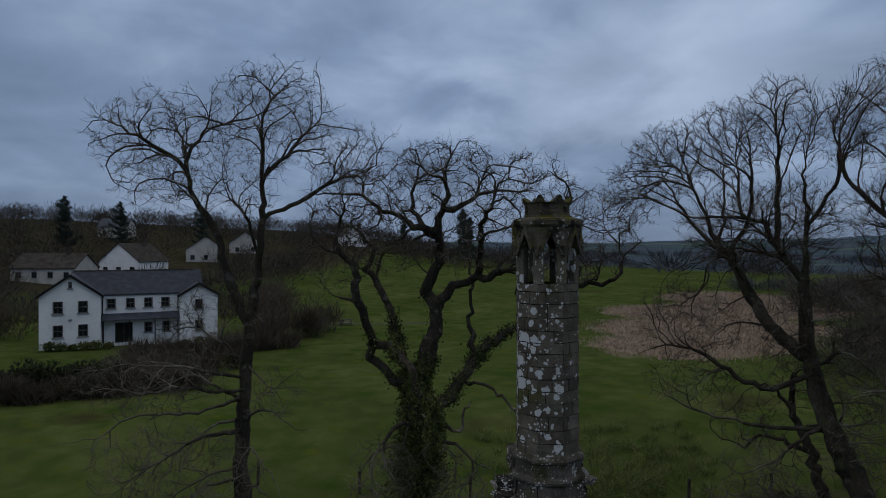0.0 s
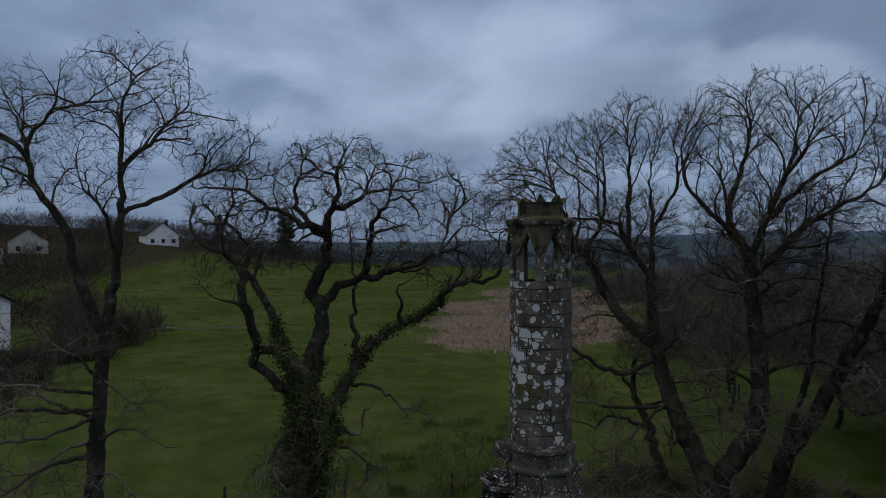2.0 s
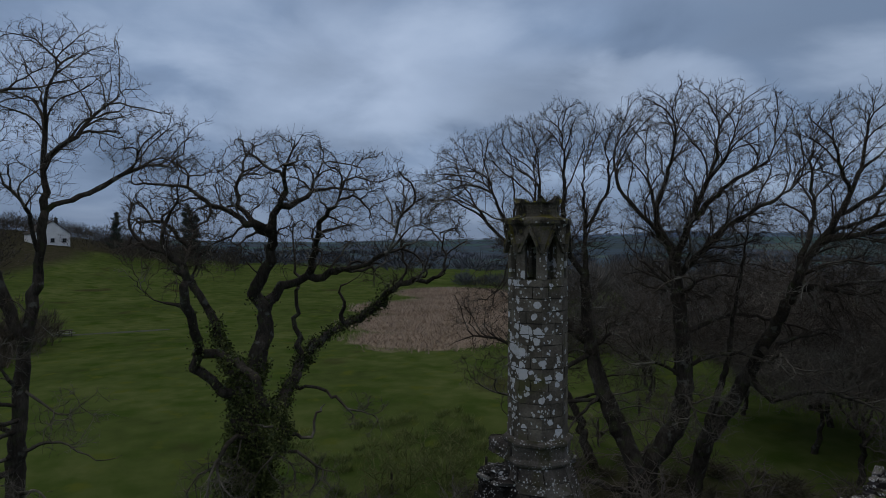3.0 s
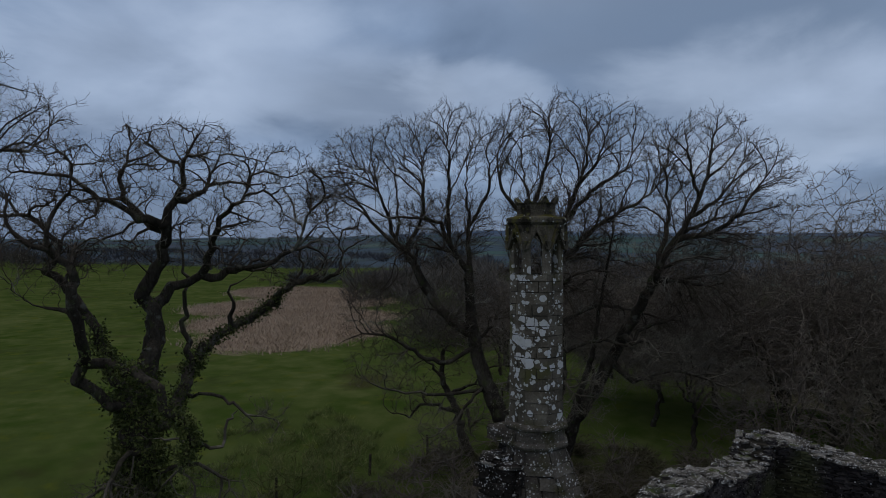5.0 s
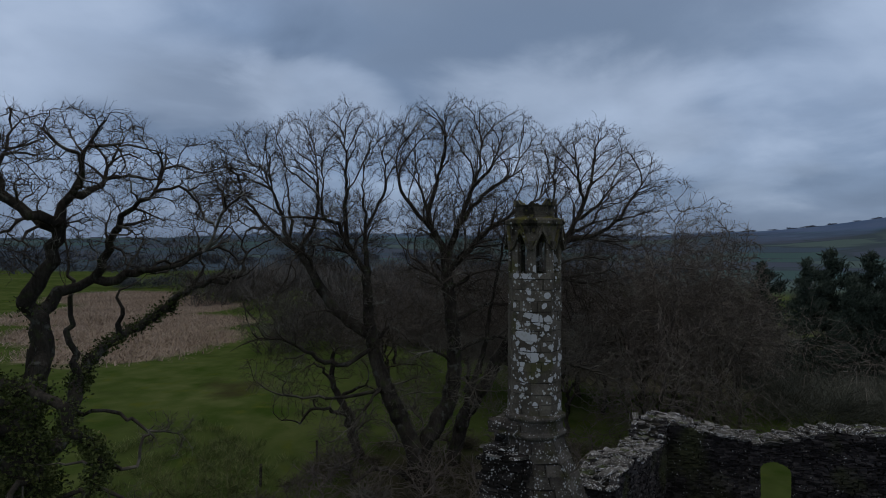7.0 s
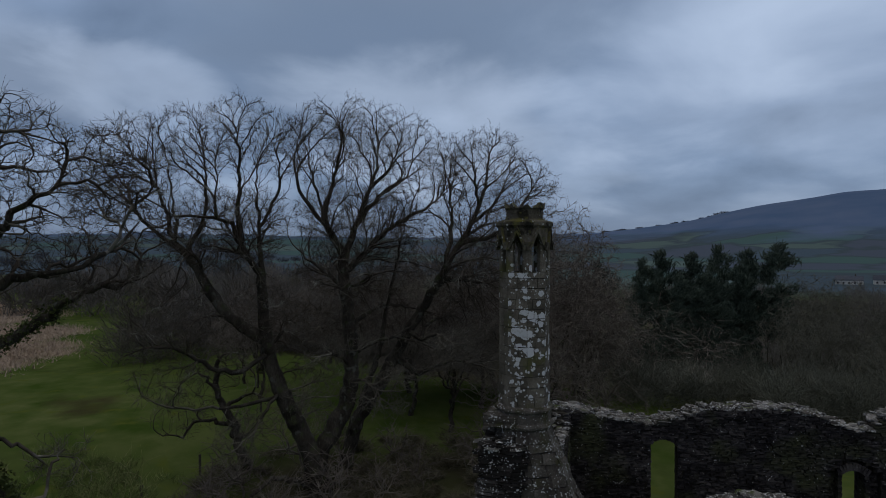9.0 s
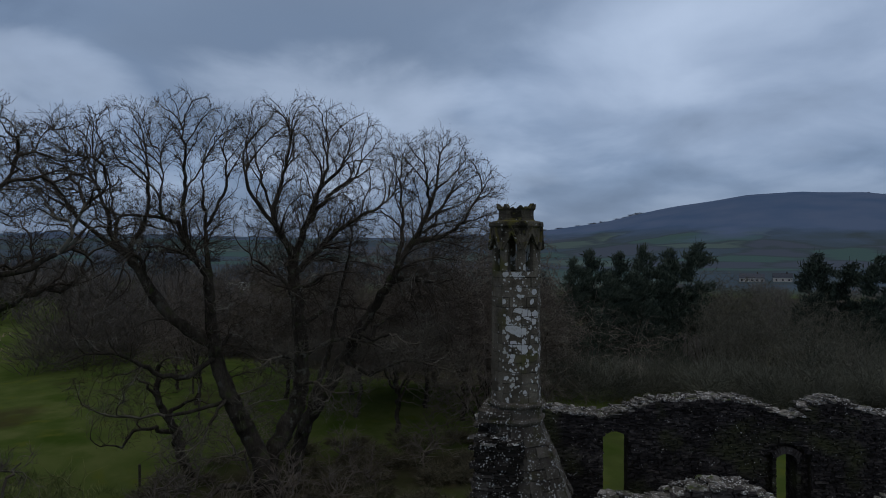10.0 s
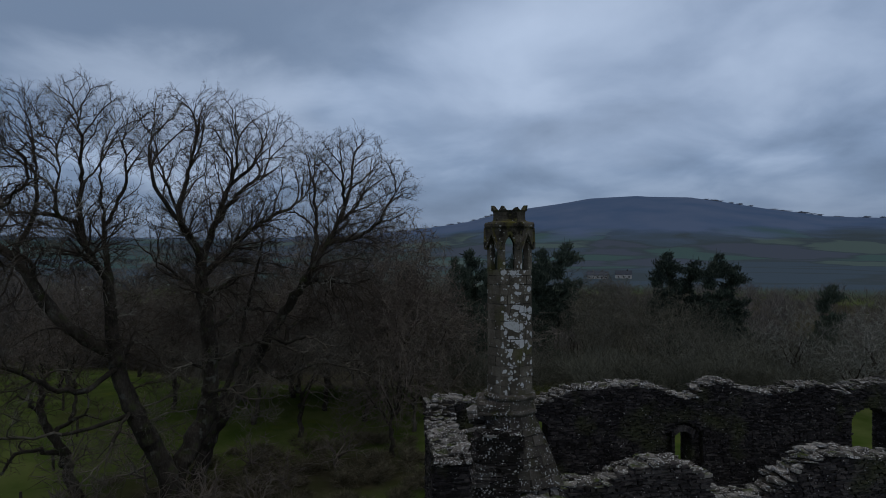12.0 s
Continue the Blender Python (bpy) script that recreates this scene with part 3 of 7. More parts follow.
            ids = np.arange(len(self.p), len(self.p) + len(k2))
            self.p = np.vstack([self.p, q[ok]])
            self.up = np.concatenate([self.up, prev[k2]])
            at[k2], prev[k2] = q[ok], ids
            made.append(ids)
            live[k[~ok]] = False
            live &= left > 0
        return np.concatenate(made)

    def grow(self, lobes, boughs, sprays, gnarl=0.2, rise=0.1, pull=0.3, spur=0.32, gap=0.26, angle=50, curl=0.0, coarse=0.36, fine=0.2, full=0.84):
        """Boughs through the lobes, then dividing sprays that thicken towards the outline, then short spurs on all of them."""
        start = len(self.p)
        self.crown([(c, tuple((full - 0.05) * v for v in r)) for c, r in lobes], boughs, step=coarse, reach=6.0, kill=0.72, rise=rise, gnarl=gnarl, shell=0.36, keep_on=1.0, pull=pull, forks=3)
        self.crown([(c, tuple(full * v for v in r)) for c, r in lobes], sprays, step=fine, reach=1.8, kill=0.30, rise=rise * 0.8, gnarl=gnarl * 1.2, shell=0.28, keep_on=0.8, pull=pull * 0.5, rounds=40, forks=3)
        self.sprout(np.arange(start, len(self.p)), lobes, gap, spur, angle, rise * 0.3, gnarl * 0.8, 0.2, curl)

    def radii(self, trunk, tip=0.012, power=2.3):
        """Girths by the number of tips that each node carries; a limb of known girth keeps near it."""
        n = len(self.p)
        kids = np.bincount(self.up[self.up >= 0], minlength=n)
        acc = np.where(kids == 0, 1.0, 0.0)
        for i in range(n - 1, 0, -1):
            acc[self.up[i]] += acc[i]
        r = tip * acc ** (1 / power)
        r = np.maximum(tip, np.minimum(r, trunk))
        g = np.zeros(n)
        g[:len(self.girth)] = self.girth
        r = np.where(g > 0, np.clip(r, g * 0.75, g * 1.05), r)
        for i in range(1, n):
            r[i] = min(r[i], r[self.up[i]] * (1.0 if g[i] > 0 else 0.93))
        return r, kids

    def tubes(self, r, lo, hi, sides):
        """Tapered tubes for all segments whose lower radius is between lo and hi."""
        child_id = np.where(self.up >= 0)[0]
        par = self.up[child_id]
        rc = r[child_id]
        sel = (rc >= lo) & (rc < hi)
        child_id, par, rc = child_id[sel], par[sel], rc[sel]
        if not len(child_id):
            return np.zeros((0, 3)), np.zeros((0, 4), int)
        a, b = self.p[par], self.p[child_id]
        d = b - a
        d /= np.linalg.norm(d, axis=1)[:, None] + 1e-9
        ref = np.where(np.abs(d[:, 2:3]) > 0.9, np.array([[1.0, 0, 0]]), np.array([[0, 0, 1.0]]))
        u = np.cross(ref, d)
        u /= np.linalg.norm(u, axis=1)[:, None] + 1e-9
        w = np.cross(d, u)
        ra = np.minimum(r[par], rc * np.where(rc > 0.06, 1.7, 1.35))
        t = np.linspace(0, 2 * math.pi, sides, endpoint=False)
        ring = np.cos(t)[None, :, None] * u[:, None] + np.sin(t)[None, :, None] * w[:, None]
        swell = np.cos(t * 2)[None, :, None]
        la, lb = (1 + 0.10 * np.sin(k * 0.8)[:, None, None] * swell for k in (par, child_id))
        va = a[:, None] - d[:, None] * (rc * 0.25)[:, None, None] + ring * (ra[:, None, None] * la)
        vb = b[:, None] + d[:, None] * (rc * 0.25)[:, None, None] + ring * (rc[:, None, None] * lb)
        v = np.concatenate([va, vb], 1).reshape(-1, 3)
        k = np.arange(len(a))[:, None] * (2 * sides)
        i = np.arange(sides)[None]
        j = (i + 1) % sides
        f = np.stack([k + i, k + j, k + sides + j, k + sides + i], -1).reshape(-1, 4)
        return v, f

    def knuckles(self, r, least):
        """Rounded swellings that close the bends of the thick wood."""
        big = np.where((r >= least) & (self.up >= 0))[0]
        k, rows = 10, np.linspace(-1.5, 1.5, 5)
        t = np.linspace(0, 2 * math.pi, k, endpoint=False)
        unit = np.array([(math.cos(p) * math.cos(a), math.cos(p) * math.sin(a), math.sin(p)) for p in rows for a in t])
        v = (self.p[big][:, None] + unit[None] * (r[big] * 1.01)[:, None, None]).reshape(-1, 3)
        i, j = np.meshgrid(np.arange(4), np.arange(k), indexing="ij")
        f = np.stack([i * k + j, i * k + (j + 1) % k, (i + 1) * k + (j + 1) % k, (i + 1) * k + j], -1).reshape(-1, 4)
        return v, (np.arange(len(big))[:, None, None] * (5 * k) + f[None]).reshape(-1, 4)

    def twigs(self, r, below, per, length, rise=0.15, spread=0.8, width=0.008, fork=2):
        """Fine forked twigs on all thin wood: long three-sided points."""
        rng = self.rng
        thin = np.where((r < below) & (self.up >= 0))[0]
        idx = np.repeat(thin, per)
        idx = idx[rng.random(len(idx)) < 0.85]
        fwd = self.p[idx] - self.p[self.up[idx]]
        fwd /= np.linalg.norm(fwd, axis=1)[:, None] + 1e-9
        start = self.p[idx] - fwd * (rng.random(len(idx)) * 0.25)[:, None]
        lines = []
        lv, wd = length, width
        for level in range(fork):
            d = fwd + rng.normal(0, spread, fwd.shape) + np.array([0, 0, rise])
            if self.heart is not None:
                o = start - np.array(self.heart)
                d = d + 0.15 * o / (np.linalg.norm(o, axis=1)[:, None] + 1e-9)
            d /= np.linalg.norm(d, axis=1)[:, None] + 1e-9
            le = (lv * (0.45 + 0.8 * rng.random(len(d))))[:, None]
            end = start + d * le
            lines.append((start, end, wd))
            start, fwd = np.vstack([start + d * le * 0.35, start + d * le * 0.7]), np.vstack([d, d])
            lv, wd = lv * 0.55, wd * 0.8
        vs, fs, off = [], [], 0
        for a, c, w0 in lines:
            d = c - a
            u = np.cross(d, np.array([0.3, 0.5, 0.8]))
            u /= np.linalg.norm(u, axis=1)[:, None] + 1e-9
            w = np.cross(d, u)
            w /= np.linalg.norm(w, axis=1)[:, None] + 1e-9
            v = np.stack([a + u * w0, a + (-0.5 * u + 0.866 * w) * w0, a + (-0.5 * u - 0.866 * w) * w0, c], 1).reshape(-1, 3)
            k = np.arange(len(a))[:, None] * 4 + off
            for i in range(3):
                fs.append(np.concatenate([k + i, k + (i + 1) % 3, k + 3], 1))
            vs.append(v)
            off += len(v)
        return np.vstack(vs), np.vstack(fs)


def picked(name, verts, faces, material):
    """A mesh of some of the faces, with only the points that they use."""
    faces = [f for f in faces if len(f)]
    used = np.unique(np.concatenate([f.ravel() for f in faces]))
    back = np.zeros(len(verts), int)
    back[used] = np.arange(len(used))
    return raw_mesh(name, verts[used], [back[f] for f in faces], [material], True)


def tree_thing(name, wood, trunk_r, label, category="tree", group="", bark=None, twig=None, tip=0.012, power=2.3, twig_args=None, at=(0, 0, 0), pale_below=-99):
    """Makes a tree of wood: a trunk with its limbs, and a crown of branches and twigs."""
    bark, twig = bark or BARK, twig or TWIG
    r, kids = wood.radii(trunk_r, tip, power)
    base = new(name)
    base.location = at
    v1, f1 = wood.tubes(r, 0.11, 9, 10)
    thin = 0.045 if pale_below < 0 else 0.062
    v2, f2 = wood.tubes(r, thin, 0.11, 6)
    if wood.girth.any():
        kv, kf = wood.knuckles(r, 0.10)
        v1, f1 = np.vstack([v1, kv]), np.vstack([f1, kf + len(v1)])
    child("trunk", raw_mesh("trunk", np.vstack([v1, v2]), [np.vstack([f1, f2 + len(v1)])], [bark], True), base)
    v3, f3 = wood.tubes(r, 0.02, thin, 4)
    v4, f4 = wood.tubes(r, 0.0, 0.02, 3)
    faces = [np.vstack([f3, f4 + len(v3)])]
    v3 = np.vstack([v3, v4])
    if twig_args:
        v5, f5 = wood.twigs(r, **twig_args)
        faces.append(f5 + len(v3))
        v3 = np.vstack([v3, v5])
    # below pale_below the twigs turn paler: lichen, and light put into the colour
    low = [v3[f[:, 0], 2] < pale_below for f in faces]
    if any(m.any() for m in low):
        child("lower_crown", picked("lower_crown", v3, [f[m] for f, m in zip(faces, low)], TWIG_PALE), base, "lower branches, pale with lichen and painted-in light")
    child("crown", picked("crown", v3, [f[~m] for f, m in zip(faces, low)], twig), base)
    return tagged(base, label, category, group), r


def leaves(centres, normals, size, rng, material, jitter=0.1, wide=0.6):
    """Small folded leaf blades, each a pair of triangles."""
    n = len(centres)
    c = centres + rng.normal(0, jitter, (n, 3))
    a = rng.normal(size=(n, 3)) + normals
    a /= np.linalg.norm(a, axis=1)[:, None]
    b = np.cross(a, rng.normal(size=(n, 3)))
    b /= np.linalg.norm(b, axis=1)[:, None] + 1e-9
    s = (size * (0.6 + 0.8 * rng.random(n)))[:, None]
    d = np.cross(a, b)
    v = np.stack([c - a * s, c + b * s * wide + d * s * 0.2, c + a * s, c - b * s * wide + d * s * 0.2], 1).reshape(-1, 3)
    k = np.arange(n)[:, None] * 4
    return v, np.concatenate([np.concatenate([k, k + 1, k + 2], 1), np.concatenate([k, k + 2, k + 3], 1)])


HERO_TWIGS = dict(below=0.0085, per=1, length=0.34, rise=0.06, spread=0.62, width=0.0056, fork=2)


# ---------------------------------------------------------------- chimney
CX, CY = 1.65, 10.19
TWIST = radians(-2.5)


def octagon(apothem, turn=TWIST):
    r = apothem / math.cos(math.pi / 8)
    return [(r * math.cos(math.pi / 8 + k * math.pi / 4 + turn), r * math.sin(math.pi / 8 + k * math.pi / 4 + turn)) for k in range(8)]


def frustum_rings(bm, rings):
    """Solid of stacked octagons: (apothem, z)."""
    loops = [[bm.verts.new((x, y, z)) for x, y in octagon(a)] for a, z in rings]
    for lo, hi in zip(loops, loops[1:]):
        for i in range(8):
            bm.faces.new((lo[i], lo[(i + 1) % 8], hi[(i + 1) % 8], hi[i]))
    bm.faces.new(loops[0][::-1])
    bm.faces.new(loops[-1])


def rough_block(bm, pts_lo, pts_hi, rng, amount=0.006):
    """A hewn block between two four-cornered rings, with a chipped edge."""
    v = [bm.verts.new(Vector(p) + Vector(rng.normal(0, amount, 3))) for p in (*pts_lo, *pts_hi)]
    for q in ((3, 2, 1, 0), (4, 5, 6, 7), (0, 1, 5, 4), (1, 2, 6, 5), (2, 3, 7, 6), (3, 0, 4, 7)):
        bm.faces.new([v[i] for i in q])
    bm.normal_update()


def chimney():
    rng = np.random.default_rng(5)
    top = new("chimney")
    top.location = (CX, CY, 0)
    bm = bmesh.new()
    frustum_rings(bm, [(0.455, 7.4), (0.445, 10.36)])
    part("core", bm, MORTAR, top, "recessed lime mortar")
    # courses of ashlar, one or two blocks a side
    z = 7.80
    while z < 10.40:
        h = min(0.165 + 0.05 * rng.random(), 10.44 - z)
        if 10.44 - (z + h) < 0.08:
            h = 10.44 - z
        ap = 0.472 - 0.010 * (z - 7.8) / 2.6
        ro, ri = octagon(ap), octagon(ap - 0.05)
        for k in range(8):
            a, b = Vector(ro[k]), Vector(ro[(k + 1) % 8])
            c, d = Vector(ri[k]), Vector(ri[(k + 1) % 8])
            cuts = [0, 1] if rng.random() < 0.45 else [0, 0.3 + 0.4 * rng.random(), 1]
            for s, t in zip(cuts, cuts[1:]):
                g = 0.006 / (b - a).length
                s2, t2 = s + (g if s > 0 else 0.004), t - (g if t < 1 else 0.004)
                push = 1 + rng.normal(0, 0.006)
                bm = bmesh.new()
                z0, z1 = z + 0.006, z + h - 0.006
                lo = [(*(a.lerp(b, s2) * push), z0), (*(a.lerp(b, t2) * push), z0), (*c.lerp(d, t2), z0), (*c.lerp(d, s2), z0)]
                hi = [(p[0], p[1], z1) for p in lo]
                rough_block(bm, lo, hi, rng, 0.004)
                part("stone", bm, STONE, top)
        z += h
    # moulded collar at the foot of the shaft
    bm = bmesh.new()
    frustum_rings(bm, [(0.50, 7.36), (0.55, 7.40), (0.565, 7.44), (0.55, 7.485), (0.505, 7.50), (0.50, 7.60), (0.51, 7.69), (0.545, 7.72), (0.555, 7.755), (0.54, 7.79), (0.48, 7.815), (0.40, 7.815)])
    part("collar", bm, BROACH, top, "weathered roll-moulded collar")
    # open lantern: eight piers, pointed lights, gablets over each light
    ro = octagon(0.462)
    for k in range(8):
        p = Vector(ro[k])
        out = p.normalized()
        side = Vector((-out.y, out.x))
        bm = bmesh.new()
        prof = [(-0.045, -0.15), (-0.088, -0.042), (-0.075, -0.020), (-0.03, 0.0), (0.03, 0.0), (0.075, -0.020), (0.088, -0.042), (0.045, -0.15)]
        ring = [tuple(p + out * b + side * a) for a, b in prof]
        add_prism(bm, ring[::-1], 10.44, 11.05)
        bmesh.ops.recalc_face_normals(bm, faces=bm.faces)
        part("pier", bm, STONE, top)
    ro = octagon(0.49)
    for k in range(8):
        a, b = Vector(ro[k]), Vector(ro[(k + 1) % 8])
        mid, along = (a + b) / 2, (b - a).normalized()
        out = mid.normalized()
        half = (b - a).length / 2
        bm = bmesh.new()
        n = 9
        # spandrel: panel above a pointed arch
        xs = [half * (-1 + 2 * i / (n - 1)) for i in range(n)]

        def arch(x):
            t = min(1.0, abs(x) / (half * 0.60))
            return 10.92 + 0.24 * (1 - t ** 1.5)

        for d0, d1 in ((-0.11, 0.0),):
            f0 = [mid + along * x + out * d1 for x in xs]
            f1 = [mid + along * x + out * d0 for x in xs]
            lo0 = [bm.verts.new((p.x, p.y, arch(x))) for p, x in zip(f0, xs)]
            hi0 = [bm.verts.new((p.x, p.y, 11.34)) for p in f0]
            lo1 = [bm.verts.new((p.x, p.y, arch(x))) for p, x in zip(f1, xs)]
            hi1 = [bm.verts.new((p.x, p.y, 11.34)) for p in f1]
            for i in range(n - 1):
                bm.faces.new((lo0[i], lo0[i + 1], hi0[i + 1], hi0[i]))
                bm.faces.new((lo1[i + 1], lo1[i], hi1[i], hi1[i + 1]))
                bm.faces.new((lo0[i + 1], lo0[i], lo1[i], lo1[i + 1]))
        part("arch_panel", bm, CAPSTONE, top)
        # gablet: raised steep moulding over the light
        bm = bmesh.new()
        for sgn in (-1, 1):
            foot = mid + along * (sgn * half * 0.98) + out * 0.004
            peak = mid + out * 0.004
            dz0, dz1 = 10.90, 11.33
            w = 0.05
            inner = foot - along * (sgn * w)
            q = [(foot, dz0 - 0.02), (inner, dz0 - 0.02), (peak, dz1 - 0.12), (peak, dz1)]
            fr = [bm.verts.new((p.x + out.x * 0.055, p.y + out.y * 0.055, zz)) for p, zz in q]
            bk = [bm.verts.new((p.x - out.x * 0.02, p.y - out.y * 0.02, zz)) for p, zz in q]
            bm.faces.new(fr)
            bm.faces.new(bk[::-1])
            for i in range(4):
                bm.faces.new((fr[i], bk[i], bk[(i + 1) % 4], fr[(i + 1) % 4]))
        bmesh.ops.recalc_face_normals(bm, faces=bm.faces)
        part("gablet", bm, CAPSTONE, top)
        # dripping corner leaf between the gablets
        c = Vector(ro[k])
        co = c.normalized()
        cs = Vector((-co.y, co.x))
        bm = bmesh.new()
        ring = [tuple(c + co * 0.05 + cs * 0.055), tuple(c + co * 0.05 - cs * 0.055), tuple(c - co * 0.03 - cs * 0.07), tuple(c - co * 0.03 + cs * 0.07)]
        tip = [tuple(c + co * 0.035 + cs * 0.012), tuple(c + co * 0.035 - cs * 0.012), tuple(c - co * 0.02 - cs * 0.02), tuple(c - co * 0.02 + cs * 0.02)]
        add_prism(bm, tip, 10.86, 11.02, ring)
        bmesh.ops.recalc_face_normals(bm, faces=bm.faces)
        part("pendant", bm, CAPSTONE, top)
    # cornice, sloping cap and small battlemented crown
    bm = bmesh.new()
    frustum_rings(bm, [(0.42, 11.27), (0.50, 11.31), (0.53, 11.35), (0.53, 11.41), (0.515, 11.435), (0.40, 11.46), (0.30, 11.48)])
    part("cornice", bm, CAPSTONE, top, "mossy weathered cornice")
    bm = bmesh.new()
    frustum_rings(bm, [(0.375, 11.44), (0.345, 11.50), (0.335, 11.58), (0.34, 11.66), (0.36, 11.70), (0.27, 11.705), (0.26, 11.50)])
    part("crown_drum", bm, CAPSTONE, top, "mossy yellow-green top drum")
    rc = octagon(0.335)
    for k in range(8):
        c = Vector(rc[k])
        co = c.normalized()
        cs = Vector((-co.y, co.x))
        bm = bmesh.new()
        hgt = 0.055 + 0.05 * rng.random()
        ring = [tuple(c + co * 0.02 + cs * 0.085), tuple(c + co * 0.02 - cs * 0.085), tuple(c - co * 0.09 - cs * 0.06), tuple(c - co * 0.09 + cs * 0.06)]
        tip = [tuple(c + co * 0.055 + cs * 0.014), tuple(c + co * 0.050 - cs * 0.018), tuple(c - co * 0.02 - cs * 0.016), tuple(c - co * 0.02 + cs * 0.02)]
        add_prism(bm, ring, 11.695, 11.70 + hgt, tip)
        bmesh.ops.recalc_face_normals(bm, faces=bm.faces)
        part("cusp", bm, CAPSTONE, top)
    # broached base: the octagon spreads to a square stack
    bm = bmesh.new()
    oc = octagon(0.505)
    sq = []
    for x, y in oc:
        s = 1 / max(abs(x), abs(y))
        sq.append((x * s, y * s))
    lo = [(0.95 * x if x > 0 else 0.70 * x, (0.72 * y if y > 0 else 1.12 * y)) for x, y in sq]
    inner = [(x * 0.93, y * 0.93) for x, y in lo]
    add_prism(bm, inner, 5.9, 7.38, [(x * 0.93, y * 0.93) for x, y in oc])
    bmesh.ops.recalc_face_normals(bm, faces=bm.faces)
    part("broach_core", bm, MORTAR, top)
    z = 5.9
    while z < 7.34:
        h = min(0.17 + 0.07 * rng.random(), 7.38 - z)

        def ring_at(zz, scale):
            f = (zz - 5.9) / 1.48
            return [Vector((scale * (a[0] * (1 - f) + c[0] * f), scale * (a[1] * (1 - f) + c[1] * f))) for a, c in zip(lo, oc)]

        o0, o1, i0, i1 = ring_at(z + 0.006, 1.0), ring_at(z + h - 0.006, 1.0), ring_at(z, 0.9), ring_at(z + h, 0.9)
        for k in range(8):
            q = (k + 1) % 8
            n = max(1, int(round((o0[q] - o0[k]).length / rng.uniform(0.24, 0.42))))
            cuts = [0.0] + sorted((m + rng.uniform(-0.2, 0.2)) / n for m in range(1, n)) + [1.0]
            for s, t in zip(cuts, cuts[1:]):
                s2, t2 = s + 0.012, t - 0.012
                push = 1 + rng.normal(0, 0.012)
                bm = bmesh.new()
                bot = [(*(o0[k].lerp(o0[q], s2) * push), z + 0.006), (*(o0[k].lerp(o0[q], t2) * push), z + 0.006), (*i0[k].lerp(i0[q], t2), z + 0.006), (*i0[k].lerp(i0[q], s2), z + 0.006)]
                upp = [(*(o1[k].lerp(o1[q], s2) * push), z + h - 0.006), (*(o1[k].lerp(o1[q], t2) * push), z + h - 0.006), (*i1[k].lerp(i1[q], t2), z + h - 0.006), (*i1[k].lerp(i1[q], s2), z + h - 0.006)]
                rough_block(bm, bot, upp, rng, 0.010)
                part("broach_stone", bm, BROACH, top)
        z += h
    bm = bmesh.new()
    add_box(bm, -0.58, 0.58, 0.02, 0.70, 7.40, 7.66)
    bmesh.ops.bevel(bm, geom=bm.edges[:], offset=0.04, segments=1, affect="EDGES")
    bmesh.ops.subdivide_edges(bm, edges=bm.edges[:], cuts=2, use_grid_fill=True)
    for v in bm.verts:
        v.co += Vector(rng.normal(0, 0.012, 3))
    part("ledge", bm, BROACH, top, "worn square ledge stone")
    return tagged(top, "slender octagonal stone chimney with gabled lantern and white lichen", "chimney")


chimney()

# ---------------------------------------------------------------- ruined walls


